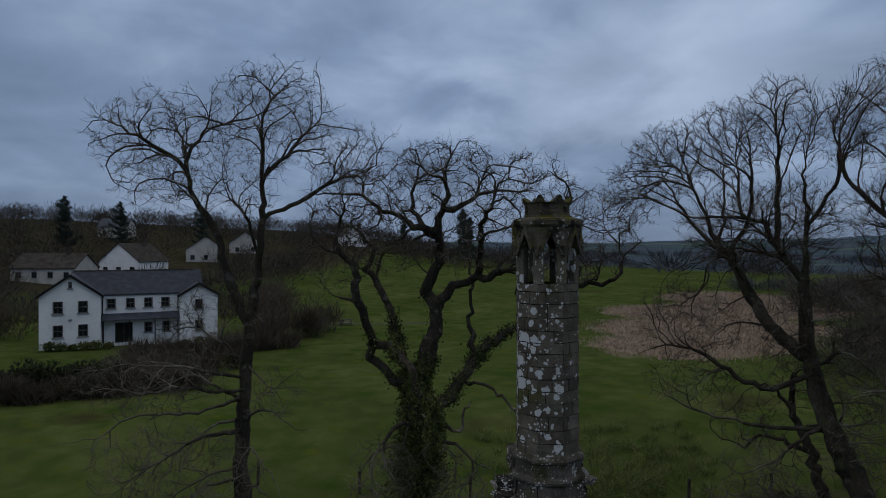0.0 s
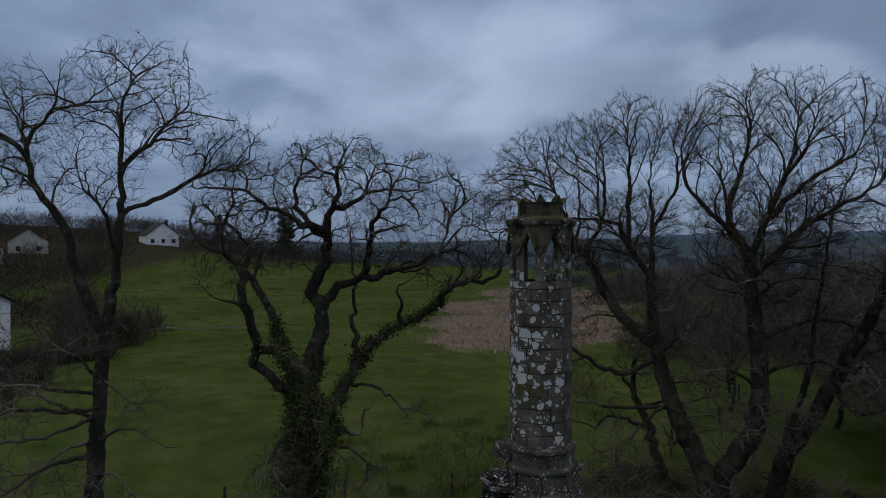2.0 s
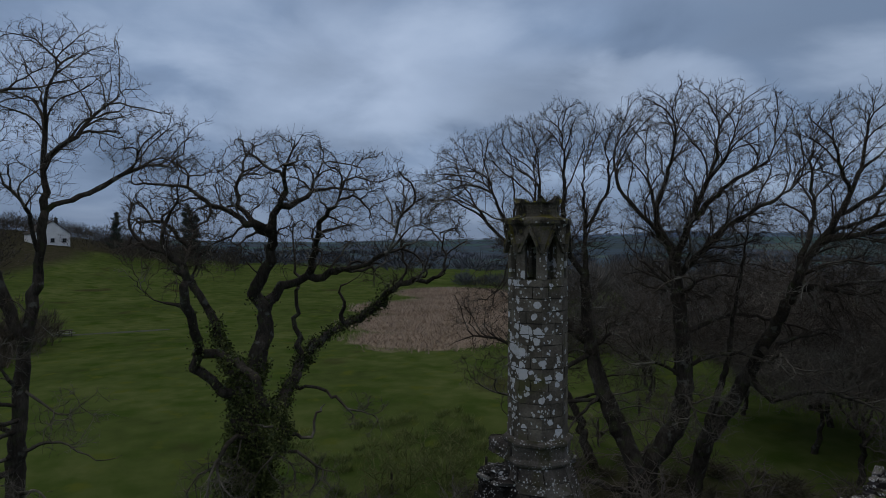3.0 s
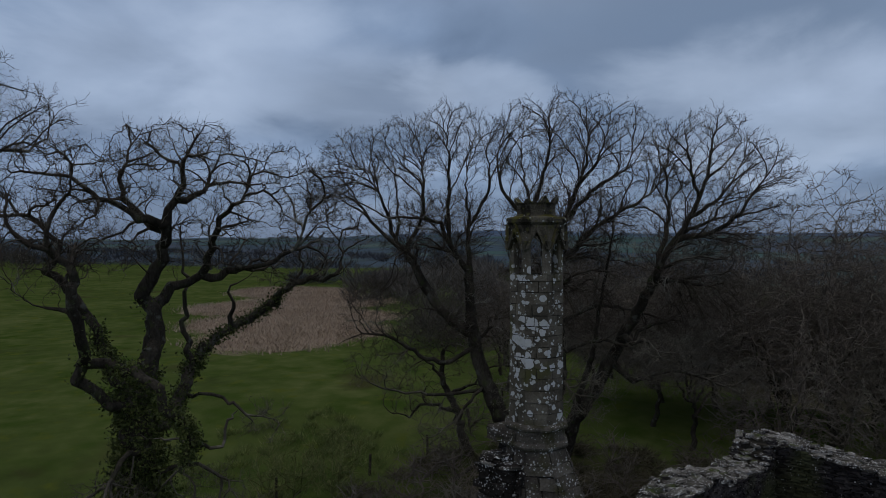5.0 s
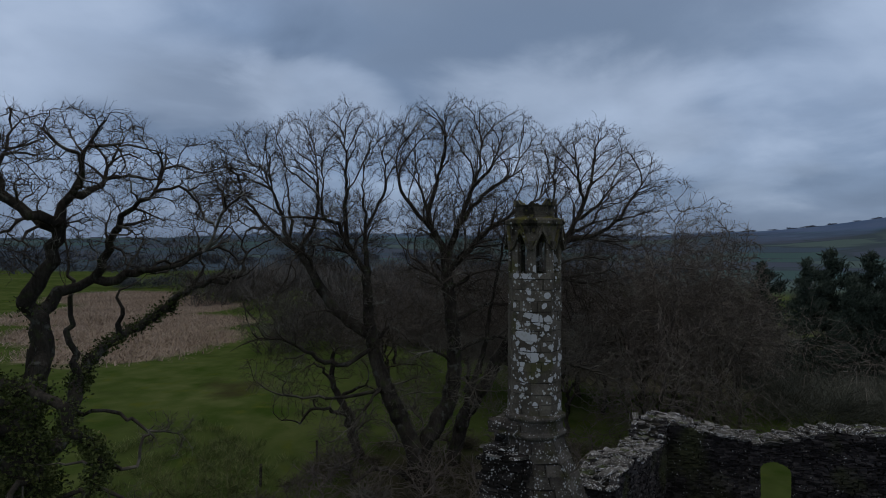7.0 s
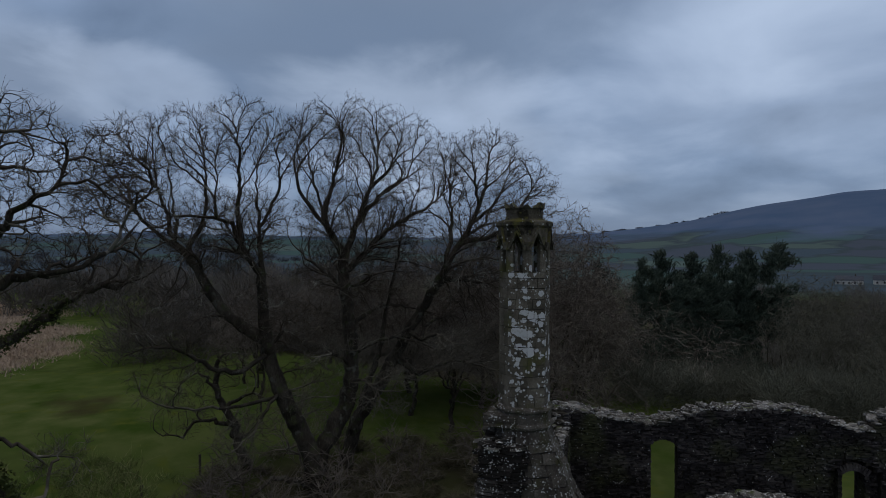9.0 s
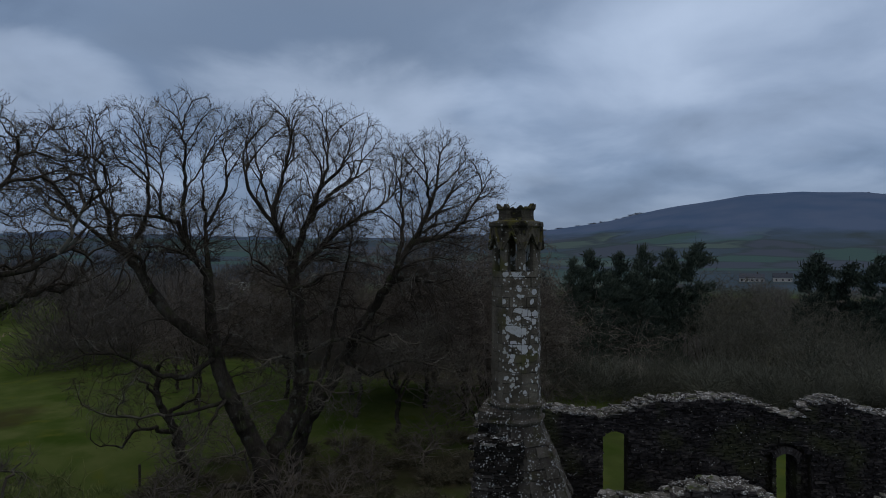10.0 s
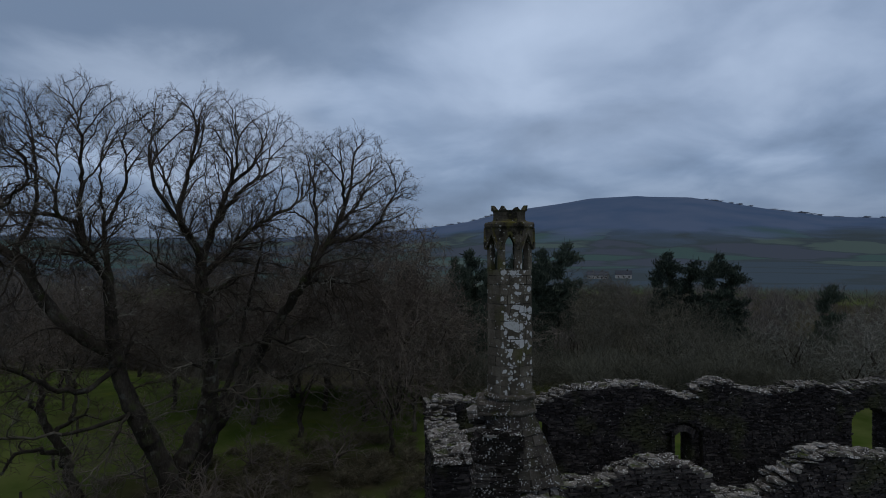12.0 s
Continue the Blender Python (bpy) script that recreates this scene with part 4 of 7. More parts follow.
def rubble_wall(name, label, x0, y0, x1, y1, thick, foot, profile, openings=(), seed=1, sides=(-1, 1), stone=None, recesses=()):
    """A ruined rubble wall between two plan points. profile(s): the height of its broken top at s metres along. openings: (s0, s1, z0, z1) with arched heads. recesses: (s0, s1, z0, z1, depth), arched niches in the first face."""
    rng = np.random.default_rng(seed)
    wall = new(name)
    d = Vector((x1 - x0, y1 - y0))
    length = d.length
    ang = math.atan2(d.y, d.x)
    wall.matrix_basis = Matrix.Translation((x0, y0, 0)) @ Matrix.Rotation(ang, 4, "Z")
    half = thick / 2

    def inside(s, z, grow=0.0):
        for a, b, z0, z1 in openings:
            if a - grow < s < b + grow and z0 - grow < z:
                mid, hw = (a + b) / 2, (b - a) / 2 + grow
                crown = z1 + grow - 0.45 * hw * (abs(s - mid) / hw) ** 2
                if z < crown:
                    return True
        return False

    # the core, in thin upright slices that stop at the openings
    step = 0.25
    n = max(2, int(length / step))
    bm = bmesh.new()
    for i in range(n):
        s0, s1 = length * i / n, length * (i + 1) / n
        m = (s0 + s1) / 2
        spans = [(foot, profile(m) - 0.12)]
        for a, b, z0, z1 in openings:
            if a < m < b:
                mid, hw = (a + b) / 2, (b - a) / 2
                crown = z1 - 0.45 * hw * (abs(m - mid) / hw) ** 2
                spans = [(foot, z0), (crown, profile(m) - 0.12)]
        for za, zb in spans:
            cuts = [(za, zb, 0.05)]
            for a, b, z0, z1, deep in recesses:
                if a < m < b:
                    head = z1 - 0.35 * (b - a) * (abs(2 * m - a - b) / (b - a)) ** 2
                    cuts = [(za, min(zb, head), deep + 0.05), (max(za, head), zb, 0.05)]
            for ya, yb, deep in cuts:
                if yb - ya > 0.05:
                    add_box(bm, s0, s1, -half + deep, half - 0.05, ya, yb)
    part("core", bm, MORTAR, wall, "dark rubble core")
    # facing stones, laid in rough courses on both sides and at the ends
    vs, fs, off = [], [], 0
    base = np.array([(-1, -1, -1), (1, -1, -1), (1, 1, -1), (-1, 1, -1), (-1, -1, 1), (1, -1, 1), (1, 1, 1), (-1, 1, 1)], float) * 0.5
    quads = np.array([(3, 2, 1, 0), (4, 5, 6, 7), (0, 1, 5, 4), (1, 2, 6, 5), (2, 3, 7, 6), (3, 0, 4, 7)])

    def put(s, y, z, ls, ly, lz, turn=0.12, wob=0.2):
        nonlocal off
        q = base * (ls, ly, lz) * (1 + rng.uniform(-wob, wob, (8, 3)))
        a = rng.normal(0, turn)
        b = rng.normal(0, turn * 0.6)
        rot = np.array([[math.cos(a), -math.sin(a), 0], [math.sin(a), math.cos(a), 0], [0, 0, 1]]) @ np.array([[math.cos(b), 0, math.sin(b)], [0, 1, 0], [-math.sin(b), 0, math.cos(b)]])
        vs.append(q @ rot.T + (s, y, z))
        fs.append(quads + off)
        off += 8

    z = foot + 1.2
    top = max(profile(s) for s in np.linspace(0, length, 60))
    while z < top:
        h = rng.uniform(0.045, 0.105)
        for side in sides:
            s = rng.uniform(-0.1, 0.1)
            while s < length:
                ln = rng.uniform(0.10, 0.36)
                m = s + ln / 2
                if m < length and z + h < profile(m) - 0.02 and not inside(m, z + h / 2, 0.02):
                    deep = 0.0
                    for a, b, z0, z1, dp in recesses:
                        if side < 0 and a < m < b and z < z1 - 0.35 * (b - a) * (abs(2 * m - a - b) / (b - a)) ** 2:
                            deep = dp
                    put(m, side * (half - 0.05 - deep), z + h / 2, ln - 0.02, 0.16 + rng.uniform(0, 0.11), h - 0.008, 0.12, 0.28)
                s += ln
        for end in (0.0, length):
            y = -half + 0.02
            while y < half - 0.1:
                ln = rng.uniform(0.12, 0.42)
                if z + h < profile(end):
                    put(end, min(y + ln / 2, half - 0.06), z + h / 2, 0.2, ln - 0.015, h - 0.012, 0.08)
                y += ln
        for a, b, z0, z1, dp in recesses:
            for e in (a, b):
                if z0 < z < z1 - 0.35 * (b - a):
                    for y in np.arange(-half + 0.1, -half + dp, 0.24):
                        put(e, y, z + h / 2, 0.14, 0.22, h - 0.015, 0.05)
        for a, b, z0, z1 in openings:
            for e in (a, b):
                if z0 < z < z1 - 0.1:
                    for y in np.arange(-half + 0.12, half - 0.05, 0.28):
                        put(e, y, z + h / 2, 0.14, 0.25, h - 0.015, 0.05)
        z += h
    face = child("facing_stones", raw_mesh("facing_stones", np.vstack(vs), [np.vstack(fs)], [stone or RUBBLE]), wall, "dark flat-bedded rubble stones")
    face["kind"] = "stuff"
    # voussoirs over the openings
    for a, b, z0, z1 in openings:
        mid, hw = (a + b) / 2, (b - a) / 2
        k = 11
        for i in range(k):
            s = mid + hw * (-1 + 2 * i / (k - 1)) * 1.05
            c = z1 - 0.45 * hw * min(1.0, (abs(s - mid) / hw)) ** 2
            bm = bmesh.new()
            m = Matrix.Translation((s, 0, c + 0.12)) @ Matrix.Rotation((s - mid) / hw * 0.55, 4, "Y")
            add_box(bm, -0.045, 0.045, -half - 0.02, half + 0.02, -0.14, 0.14, m)
            part("voussoir", bm, RUBBLE, wall)
    # loose pale stones along the broken top
    pieces = []
    for variant in range(6):
        bm = bmesh.new()
        bmesh.ops.create_cube(bm, size=1)
        bmesh.ops.bevel(bm, geom=bm.edges[:], offset=0.10, segments=1, affect="EDGES")
        for v in bm.verts:
            v.co += Vector(rng.normal(0, 0.05, 3))
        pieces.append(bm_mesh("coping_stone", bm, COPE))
    count = 0
    s = 0.0
    vs, fs, off = [], [], 0
    while s < length:
        ln = rng.uniform(0.18, 0.38)
        for y in np.arange(-half + 0.08, half, 0.24):
            yy = y + rng.uniform(-0.07, 0.07)
            m = (Matrix.Translation((s + rng.uniform(-0.08, 0.08), yy, profile(s) - 0.05 + rng.uniform(-0.07, 0.06)))
                 @ Euler((rng.normal(0, 0.16), rng.normal(0, 0.16), rng.uniform(-0.5, 0.5))).to_matrix().to_4x4()
                 @ Matrix.Diagonal((rng.uniform(0.18, 0.5), rng.uniform(0.16, 0.36), rng.uniform(0.045, 0.12), 1)))
            me = pieces[rng.integers(6)]
            if count < 290:
                child("coping_stone", me, wall).matrix_basis = m
            else:
                arr = np.array(m)
                co = np.array([v.co for v in me.vertices])
                vs.append(co @ arr[:3, :3].T + arr[:3, 3])
                for p in me.polygons:
                    c = [off + q for q in p.vertices]
                    fs.extend((c[0], c[a], c[a + 1]) for a in range(1, len(c) - 1))
                off += len(co)
            count += 1
        s += ln * 0.85
    if vs:
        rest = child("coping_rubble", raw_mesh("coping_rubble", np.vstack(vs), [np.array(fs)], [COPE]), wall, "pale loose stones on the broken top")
        rest["kind"] = "stuff"
    return tagged(wall, label, "wall", kind="structure")


def ragged(points, seed, rough=0.08):
    """A broken top line: height against distance along, with small steps."""
    xs, zs = [p[0] for p in points], [p[1] for p in points]

    def f(s):
        return float(np.interp(s, xs, zs)) + rough * (noise.noise(Vector((s * 1.3, seed * 7.1, 0))) + 0.6 * noise.noise(Vector((s * 3.7, seed * 3.3, 4))))

    return f


# ranges of the ruin: the far range with its window openings, the cross wall and the wall on which the chimney stands
FAR_TOP = ragged([(0, 4.45), (1.0, 4.35), (1.8, 4.2), (2.6, 4.05), (3.8, 4.05), (4.55, 4.28), (5.7, 4.66), (7.25, 4.8), (8.55, 4.87), (9.6, 4.8), (10.66, 4.29), (11.3, 4.2), (12.0, 4.82), (12.7, 4.94), (13.6, 4.66), (14.7, 4.32), (16.3, 4.6), (17.4, 4.7), (18.5, 4.29), (19.9, 4.73), (20.9, 4.71), (26, 4.6)], 2, 0.06)
rubble_wall("wall_east", "dark ruined rubble wall with pale broken top and arched windows", 15.75, 12.3, 18.85, -13.4, 1.1, -2.2, FAR_TOP,
            [(3.7, 4.85, 0.0, 3.4), (10.45, 11.35, 0.0, 2.75), (18.8, 20.8, -1.8, 3.57)], seed=3, sides=(-1,), recesses=[(10.0, 11.9, -0.5, 3.1, 0.35)])
N_TOP = ragged([(0, 4.25), (0.4, 4.38), (0.9, 4.47), (2.2, 4.4), (2.8, 4.3), (4.6, 3.92), (6.3, 3.8), (6.8, 4.15), (7.2, 4.5), (8.4, 4.45)], 5, 0.06)
rubble_wall("wall_north", "broken rubble wall stub with pale lichened stones on top", 7.85, 11.53, 15.3, 12.2, 1.1, -2.2, N_TOP, seed=7)
CROSS_TOP = ragged([(0, 4.0), (1.3, 4.0), (2.2, 4.43), (3.0, 4.58), (3.75, 4.49), (4.4, 4.13), (4.6, 3.47), (6.3, 3.4), (7.0, 4.08), (7.7, 4.59), (8.25, 4.74), (9.2, 4.63), (10.3, 4.5), (13, 4.6)], 8, 0.06)
rubble_wall("wall_cross", "low ruined rubble cross wall with loose pale stones on top", 7.0, 8.4, 8.4, -4.6, 1.0, -2.2, CROSS_TOP, seed=11, sides=(-1,))
STACK_TOP = ragged([(0, 5.75), (1.2, 5.85), (2.5, 5.7)], 4, 0.04)
rubble_wall("wall_stack", "square rubble chimney breast beneath the stone shaft", CX - 0.70, CY - 0.17, CX + 0.92, CY - 0.12, 1.74, -2.2, STACK_TOP, seed=17, stone=STACK)


LEDGE_TOP = ragged([(0, 7.15), (0.6, 7.3), (1.4, 7.35)], 6, 0.05)
rubble_wall("wall_shoulder", "rubble shoulder beside the foot of the chimney", CX - 0.66, CY + 0.27, CX + 0.50, CY + 0.29, 0.84, 4.2, LEDGE_TOP, seed=19, stone=STACK)


# ---------------------------------------------------------------- house


def window_part(parent, x, y, z, w, h, name="window"):
    """A dark sash window in a wall that faces -y: frame, panes, sill."""
    bm = bmesh.new()
    t = 0.07
    for a in ((x - w / 2, x - w / 2 + t, z, z + h), (x + w / 2 - t, x + w / 2, z, z + h), (x - w / 2 + t, x + w / 2 - t, z, z + t), (x - w / 2 + t, x + w / 2 - t, z + h - t, z + h),
              (x - w / 2 + t, x + w / 2 - t, z + h / 2 - 0.03, z + h / 2 + 0.03), (x - 0.02, x + 0.02, z + t, z + h / 2 - 0.03), (x - 0.02, x + 0.02, z + h / 2 + 0.03, z + h - t)):
        add_box(bm, a[0], a[1], y - 0.05, y + 0.06, a[2], a[3])
    win = part(name, bm, SASH, parent, "grey framed sash window")
    for sx in (-1, 1):
        for k in (0, 1):
            bm = bmesh.new()
            cx0 = x + (sx - 1) / 2 * (w / 2 - t) + 0.0
            add_box(bm, cx0 + 0.02, cx0 + w / 2 - t - 0.02, y - 0.005, y + 0.012, z + t + k * (h / 2 - t / 2), z + h / 2 - 0.03 + k * (h / 2 - t / 2 - 0.01))
            part("pane", bm, GLASS, win)
    bm = bmesh.new()
    add_box(bm, x - w / 2 - 0.12, x + w / 2 + 0.12, y - 0.16, y + 0.02, z - 0.13, z - 0.005)
    part("sill", bm, SILL, win, "grey stone sill")
    return win


def gable_roof(bm, x0, x1, y0, y1, eave, ridge, along="x", over=0.3, thick=0.18):
    """Two sloping slabs."""
    if along == "x":
        m = (y0 + y1) / 2
        quads = [((x0 - over, y0 - over), (x1 + over, y0 - over), (x1 + over, m), (x0 - over, m)), ((x1 + over, y1 + over), (x0 - over, y1 + over), (x0 - over, m), (x1 + over, m))]
    else:
        m = (x0 + x1) / 2
        quads = [((x0 - over, y1 + over), (x0 - over, y0 - over), (m, y0 - over), (m, y1 + over)), ((x1 + over, y0 - over), (x1 + over, y1 + over), (m, y1 + over), (m, y0 - over))]
    drop = over * (ridge - eave) / (((y1 - y0) if along == "x" else (x1 - x0)) / 2)
    for q in quads:
        zs = (eave - drop, eave - drop, ridge, ridge)
        lo = [bm.verts.new((p[0], p[1], zz)) for p, zz in zip(q, zs)]
        hi = [bm.verts.new((p[0], p[1], zz + thick)) for p, zz in zip(q, zs)]
        bm.faces.new(lo[::-1])
        bm.faces.new(hi)
        for i in range(4):
            bm.faces.new((lo[i], lo[(i + 1) % 4], hi[(i + 1) % 4], hi[i]))
    bmesh.ops.recalc_face_normals(bm, faces=bm.faces)


def gable_walls(bm, x0, x1, y0, y1, z0, eave, ridge, along="x"):
    add_box(bm, x0, x1, y0, y1, z0, eave)
    if along == "x":
        for x in (x0, x1 - 0.3):
            tri = [((x, y0, eave), (x, y1, eave), (x, (y0 + y1) / 2, ridge)), ((x + 0.3, y0, eave), (x + 0.3, y1, eave), (x + 0.3, (y0 + y1) / 2, ridge))]
            _wedge(bm, tri)
    else:
        for y in (y0, y1 - 0.3):
            tri = [((x0, y, eave), (x1, y, eave), ((x0 + x1) / 2, y, ridge)), ((x0, y + 0.3, eave), (x1, y + 0.3, eave), ((x0 + x1) / 2, y + 0.3, ridge))]
            _wedge(bm, tri)


def _wedge(bm, tri):
    a = [bm.verts.new(p) for p in tri[0]]
    b = [bm.verts.new(p) for p in tri[1]]
    fs = [bm.faces.new(a), bm.faces.new(b[::-1])]
    for i in range(3):
        fs.append(bm.faces.new((a[i], a[(i + 1) % 3], b[(i + 1) % 3], b[i])))
    bmesh.ops.recalc_face_normals(bm, faces=fs)


def white_house():
    h = new("white_house")
    h.matrix_basis = pose(-42.8, 67.8, 0.45, 0, 0, 26.5)
    # x along the front, front faces -y: a gabled wing at each end, the middle range set back between them
    bm = bmesh.new()
    gable_walls(bm, 0, 5.8, 0, 8, -0.9, 5.4, 7.5, "y")
    part("wing_wall", bm, RENDERED, h, "white rendered gable wing")
    bm = bmesh.new()
    gable_walls(bm, 13.9, 18.0, 0, 7, -0.9, 5.1, 6.3, "y")
    part("wing_wall", bm, RENDERED, h, "white rendered small gable wing")
    bm = bmesh.new()
    add_box(bm, 5.8, 13.9, 1.3, 8.2, -0.9, 5.3)
    part("range_wall", bm, RENDERED, h, "white rendered middle range")
    bm = bmesh.new()
    gable_roof(bm, 0, 5.8, 0, 5.2, 5.4, 7.55, "y", 0.32)
    part("wing_roof", bm, SLATE, h, "dark slate gable roof")
    bm = bmesh.new()
    gable_roof(bm, 13.9, 18.0, 0, 5.0, 5.1, 6.35, "y", 0.25)
    part("wing_roof", bm, SLATE, h)
    bm = bmesh.new()
    gable_walls(bm, 2.9, 16.4, 1.5, 9.0, 4.9, 5.3, 7.65, "x")
    part("end_gable", bm, RENDERED, h)
    bm = bmesh.new()
    gable_roof(bm, 2.9, 16.4, 1.3, 9.2, 5.3, 7.7, "x", 0.2)
    part("main_roof", bm, SLATE, h, "long blue-grey slate roof")
    for i in range(13):
        bm = bmesh.new()
        add_box(bm, 2.9 + i, 3.85 + i, 5.12, 5.38, 7.80, 7.96)
        part("ridge_tile", bm, TILE_BROWN, h)
    for x0, x1, e, r in ((0, 5.8, 5.4, 7.55), (13.9, 18.0, 5.1, 6.35)):
        m = (x0 + x1) / 2
        for a, c in ((x0 - 0.32, m), (x1 + 0.32, m)):
            bm = bmesh.new()
            za = e - 0.32 * (r - e) / ((x1 - x0) / 2)
            q = [(a, za - 0.12), (c, r - 0.12), (c, r + 0.2), (a, za + 0.2)]
            f = [bm.verts.new((x, -0.40, z)) for x, z in q]
            k = [bm.verts.new((x, -0.33, z)) for x, z in q]
            bm.faces.new(f)
            bm.faces.new(k[::-1])
            for s in range(4):
                bm.faces.new((f[s], k[s], k[(s + 1) % 4], f[(s + 1) % 4]))
            bmesh.ops.recalc_face_normals(bm, faces=bm.faces)
            part("barge_board", bm, DARKWOOD, h)
    for x in (1.75, 4.1):
        for z in (0.95, 3.5):
            window_part(h, x, -0.02, z, 0.95, 1.3)
    window_part(h, 2.9, -0.02, 6.2, 0.35, 0.7, "loft_window")
    for x in (6.8, 8.75, 10.6, 12.4):
        window_part(h, x, 1.28, 3.75, 0.9, 1.1)
    window_part(h, 10.6, 1.28, 0.9, 0.85, 1.15)
    window_part(h, 12.5, 1.28, 0.9, 0.85, 1.15)
    for z in (0.95, 3.35):
        window_part(h, 15.95, -0.02, z, 0.9, 1.2)
    bm = bmesh.new()
    for x in (7.2, 8.1):
        add_box(bm, x, x + 0.86, 1.22, 1.32, -0.1, 2.1)
    door = part("french_door", bm, DARKWOOD, h, "dark glazed double doors")
    for x in (7.3, 8.2):
        bm = bmesh.new()
        add_box(bm, x, x + 0.66, 1.19, 1.215, 0.1, 1.95)
        part("pane", bm, GLASS, door)
    bm = bmesh.new()
    q = [(5.85, -0.1, 2.45), (13.85, -0.1, 2.45), (13.85, 1.28, 3.05), (5.85, 1.28, 3.05)]
    low = [bm.verts.new(p) for p in q]
    upp = [bm.verts.new((p[0], p[1], p[2] + 0.12)) for p in q]
    bm.faces.new(low[::-1])
    bm.faces.new(upp)
    for i in range(4):
        bm.faces.new((low[i], low[(i + 1) % 4], upp[(i + 1) % 4], upp[i]))
    bmesh.ops.recalc_face_normals(bm, faces=bm.faces)
    part("verandah_roof", bm, SLATE, h, "grey slate lean-to roof")
    for x in (6.0, 8.6, 11.2, 13.6):
        bm = bmesh.new()
        add_box(bm, x, x + 0.11, 0.0, 0.11, -0.6, 2.5)
        part("post", bm, DARKWOOD, h)
    for x in (5.95, 13.75):
        bm = bmesh.new()
        bmesh.ops.create_cone(bm, segments=8, radius1=0.05, radius2=0.05, depth=5.2, matrix=Matrix.Translation((x, 1.22, 2.6)))
        part("drainpipe", bm, DARKWOOD, h)
    bm = bmesh.new()
    bmesh.ops.create_icosphere(bm, subdivisions=2, radius=0.16, matrix=Matrix.Translation((2.9, -0.1, 2.75)) @ Matrix.Diagonal((1.2, 0.6, 0.8, 1)))
    part("wall_lamp", bm, SILL, h, "pale wall lamp")
    return tagged(h, "white rendered two-storey country house with dark slate roof", "house")


white_house()


def village_house(x, y, turn, w, d, eave, ridge, along, wall, roof, label):
    h = new("village_house")
    z = on_ground(x, y)
    h.matrix_basis = pose(x, y, z - 0.3, 0, 0, turn)
    bm = bmesh.new()
    gable_walls(bm, 0, w, 0, d, -2.5, eave, ridge, along)
    part("wall", bm, wall, h)
    bm = bmesh.new()
    gable_roof(bm, 0, w, 0, d, eave, ridge + 0.02, along, 0.35)
    part("roof", bm, roof, h)
    n = max(1, int(w / 3.2))
    for i in range(n):
        for zz in ((0.9, 3.5) if eave > 4.5 else (0.9,)):
            window_part(h, w * (i + 0.5) / n, -0.02, zz, 1.1, 1.2)
    bm = bmesh.new()
    add_box(bm, w * 0.7, w * 0.7 + 0.8, d / 2 - 0.4, d / 2 + 0.4, ridge - 0.6, ridge + 1.1)
    chim = part("chimney_stack", bm, TILE_BROWN, h)
    bm = bmesh.new()
    bmesh.ops.create_cone(bm, cap_ends=True, segments=8, radius1=0.16, radius2=0.12, depth=0.4, matrix=Matrix.Translation((w * 0.7 + 0.4, d / 2, ridge + 1.3)))
    part("chimney_pot", bm, TILE_BROWN, chim)
    return tagged(h, label, "house", "village houses")


for px, py, turn, w in ((485, -85, -100, 16), (489, -108, -101, 12), (197, 166, -50, 11), (211, 152, -52, 9)):
    village_house(px, py, turn, w, 8, 3.2, 6.0, "x", RENDER_DULL, SLATE, "small white farmhouse far off among the valley fields")
village_house(-90.5, 134, -4, 14, 8, 3.0, 5.8, "x", RENDER_DULL, TILE_BROWN, "long low pale bungalow with brown tiled roof")
village_house(-79.5, 148, -8, 10, 12, 3.4, 7.4, "y", RENDERED, TILE_BROWN, "pale gabled village house with brown roof")
village_house(-69, 172, 22, 10, 10, 3.6, 7.0, "y", RENDER_DULL, TILE_BROWN, "cream gabled village house among bare trees")
village_house(-36, 228, 25, 10, 9, 3.6, 7.4, "y", RENDERED, TILE_BROWN, "pale village house half hidden by trees")
village_house(-64, 192, 15, 9, 8, 3.4, 6.6, "y", RENDER_DULL, TILE_BROWN, "cream gabled cottage beside the brown woods")
village_house(-111, 206, 5, 9, 8, 3.6, 6.2, "x", RENDER_DULL, SLATE, "small pale village house with a slate roof among trees")


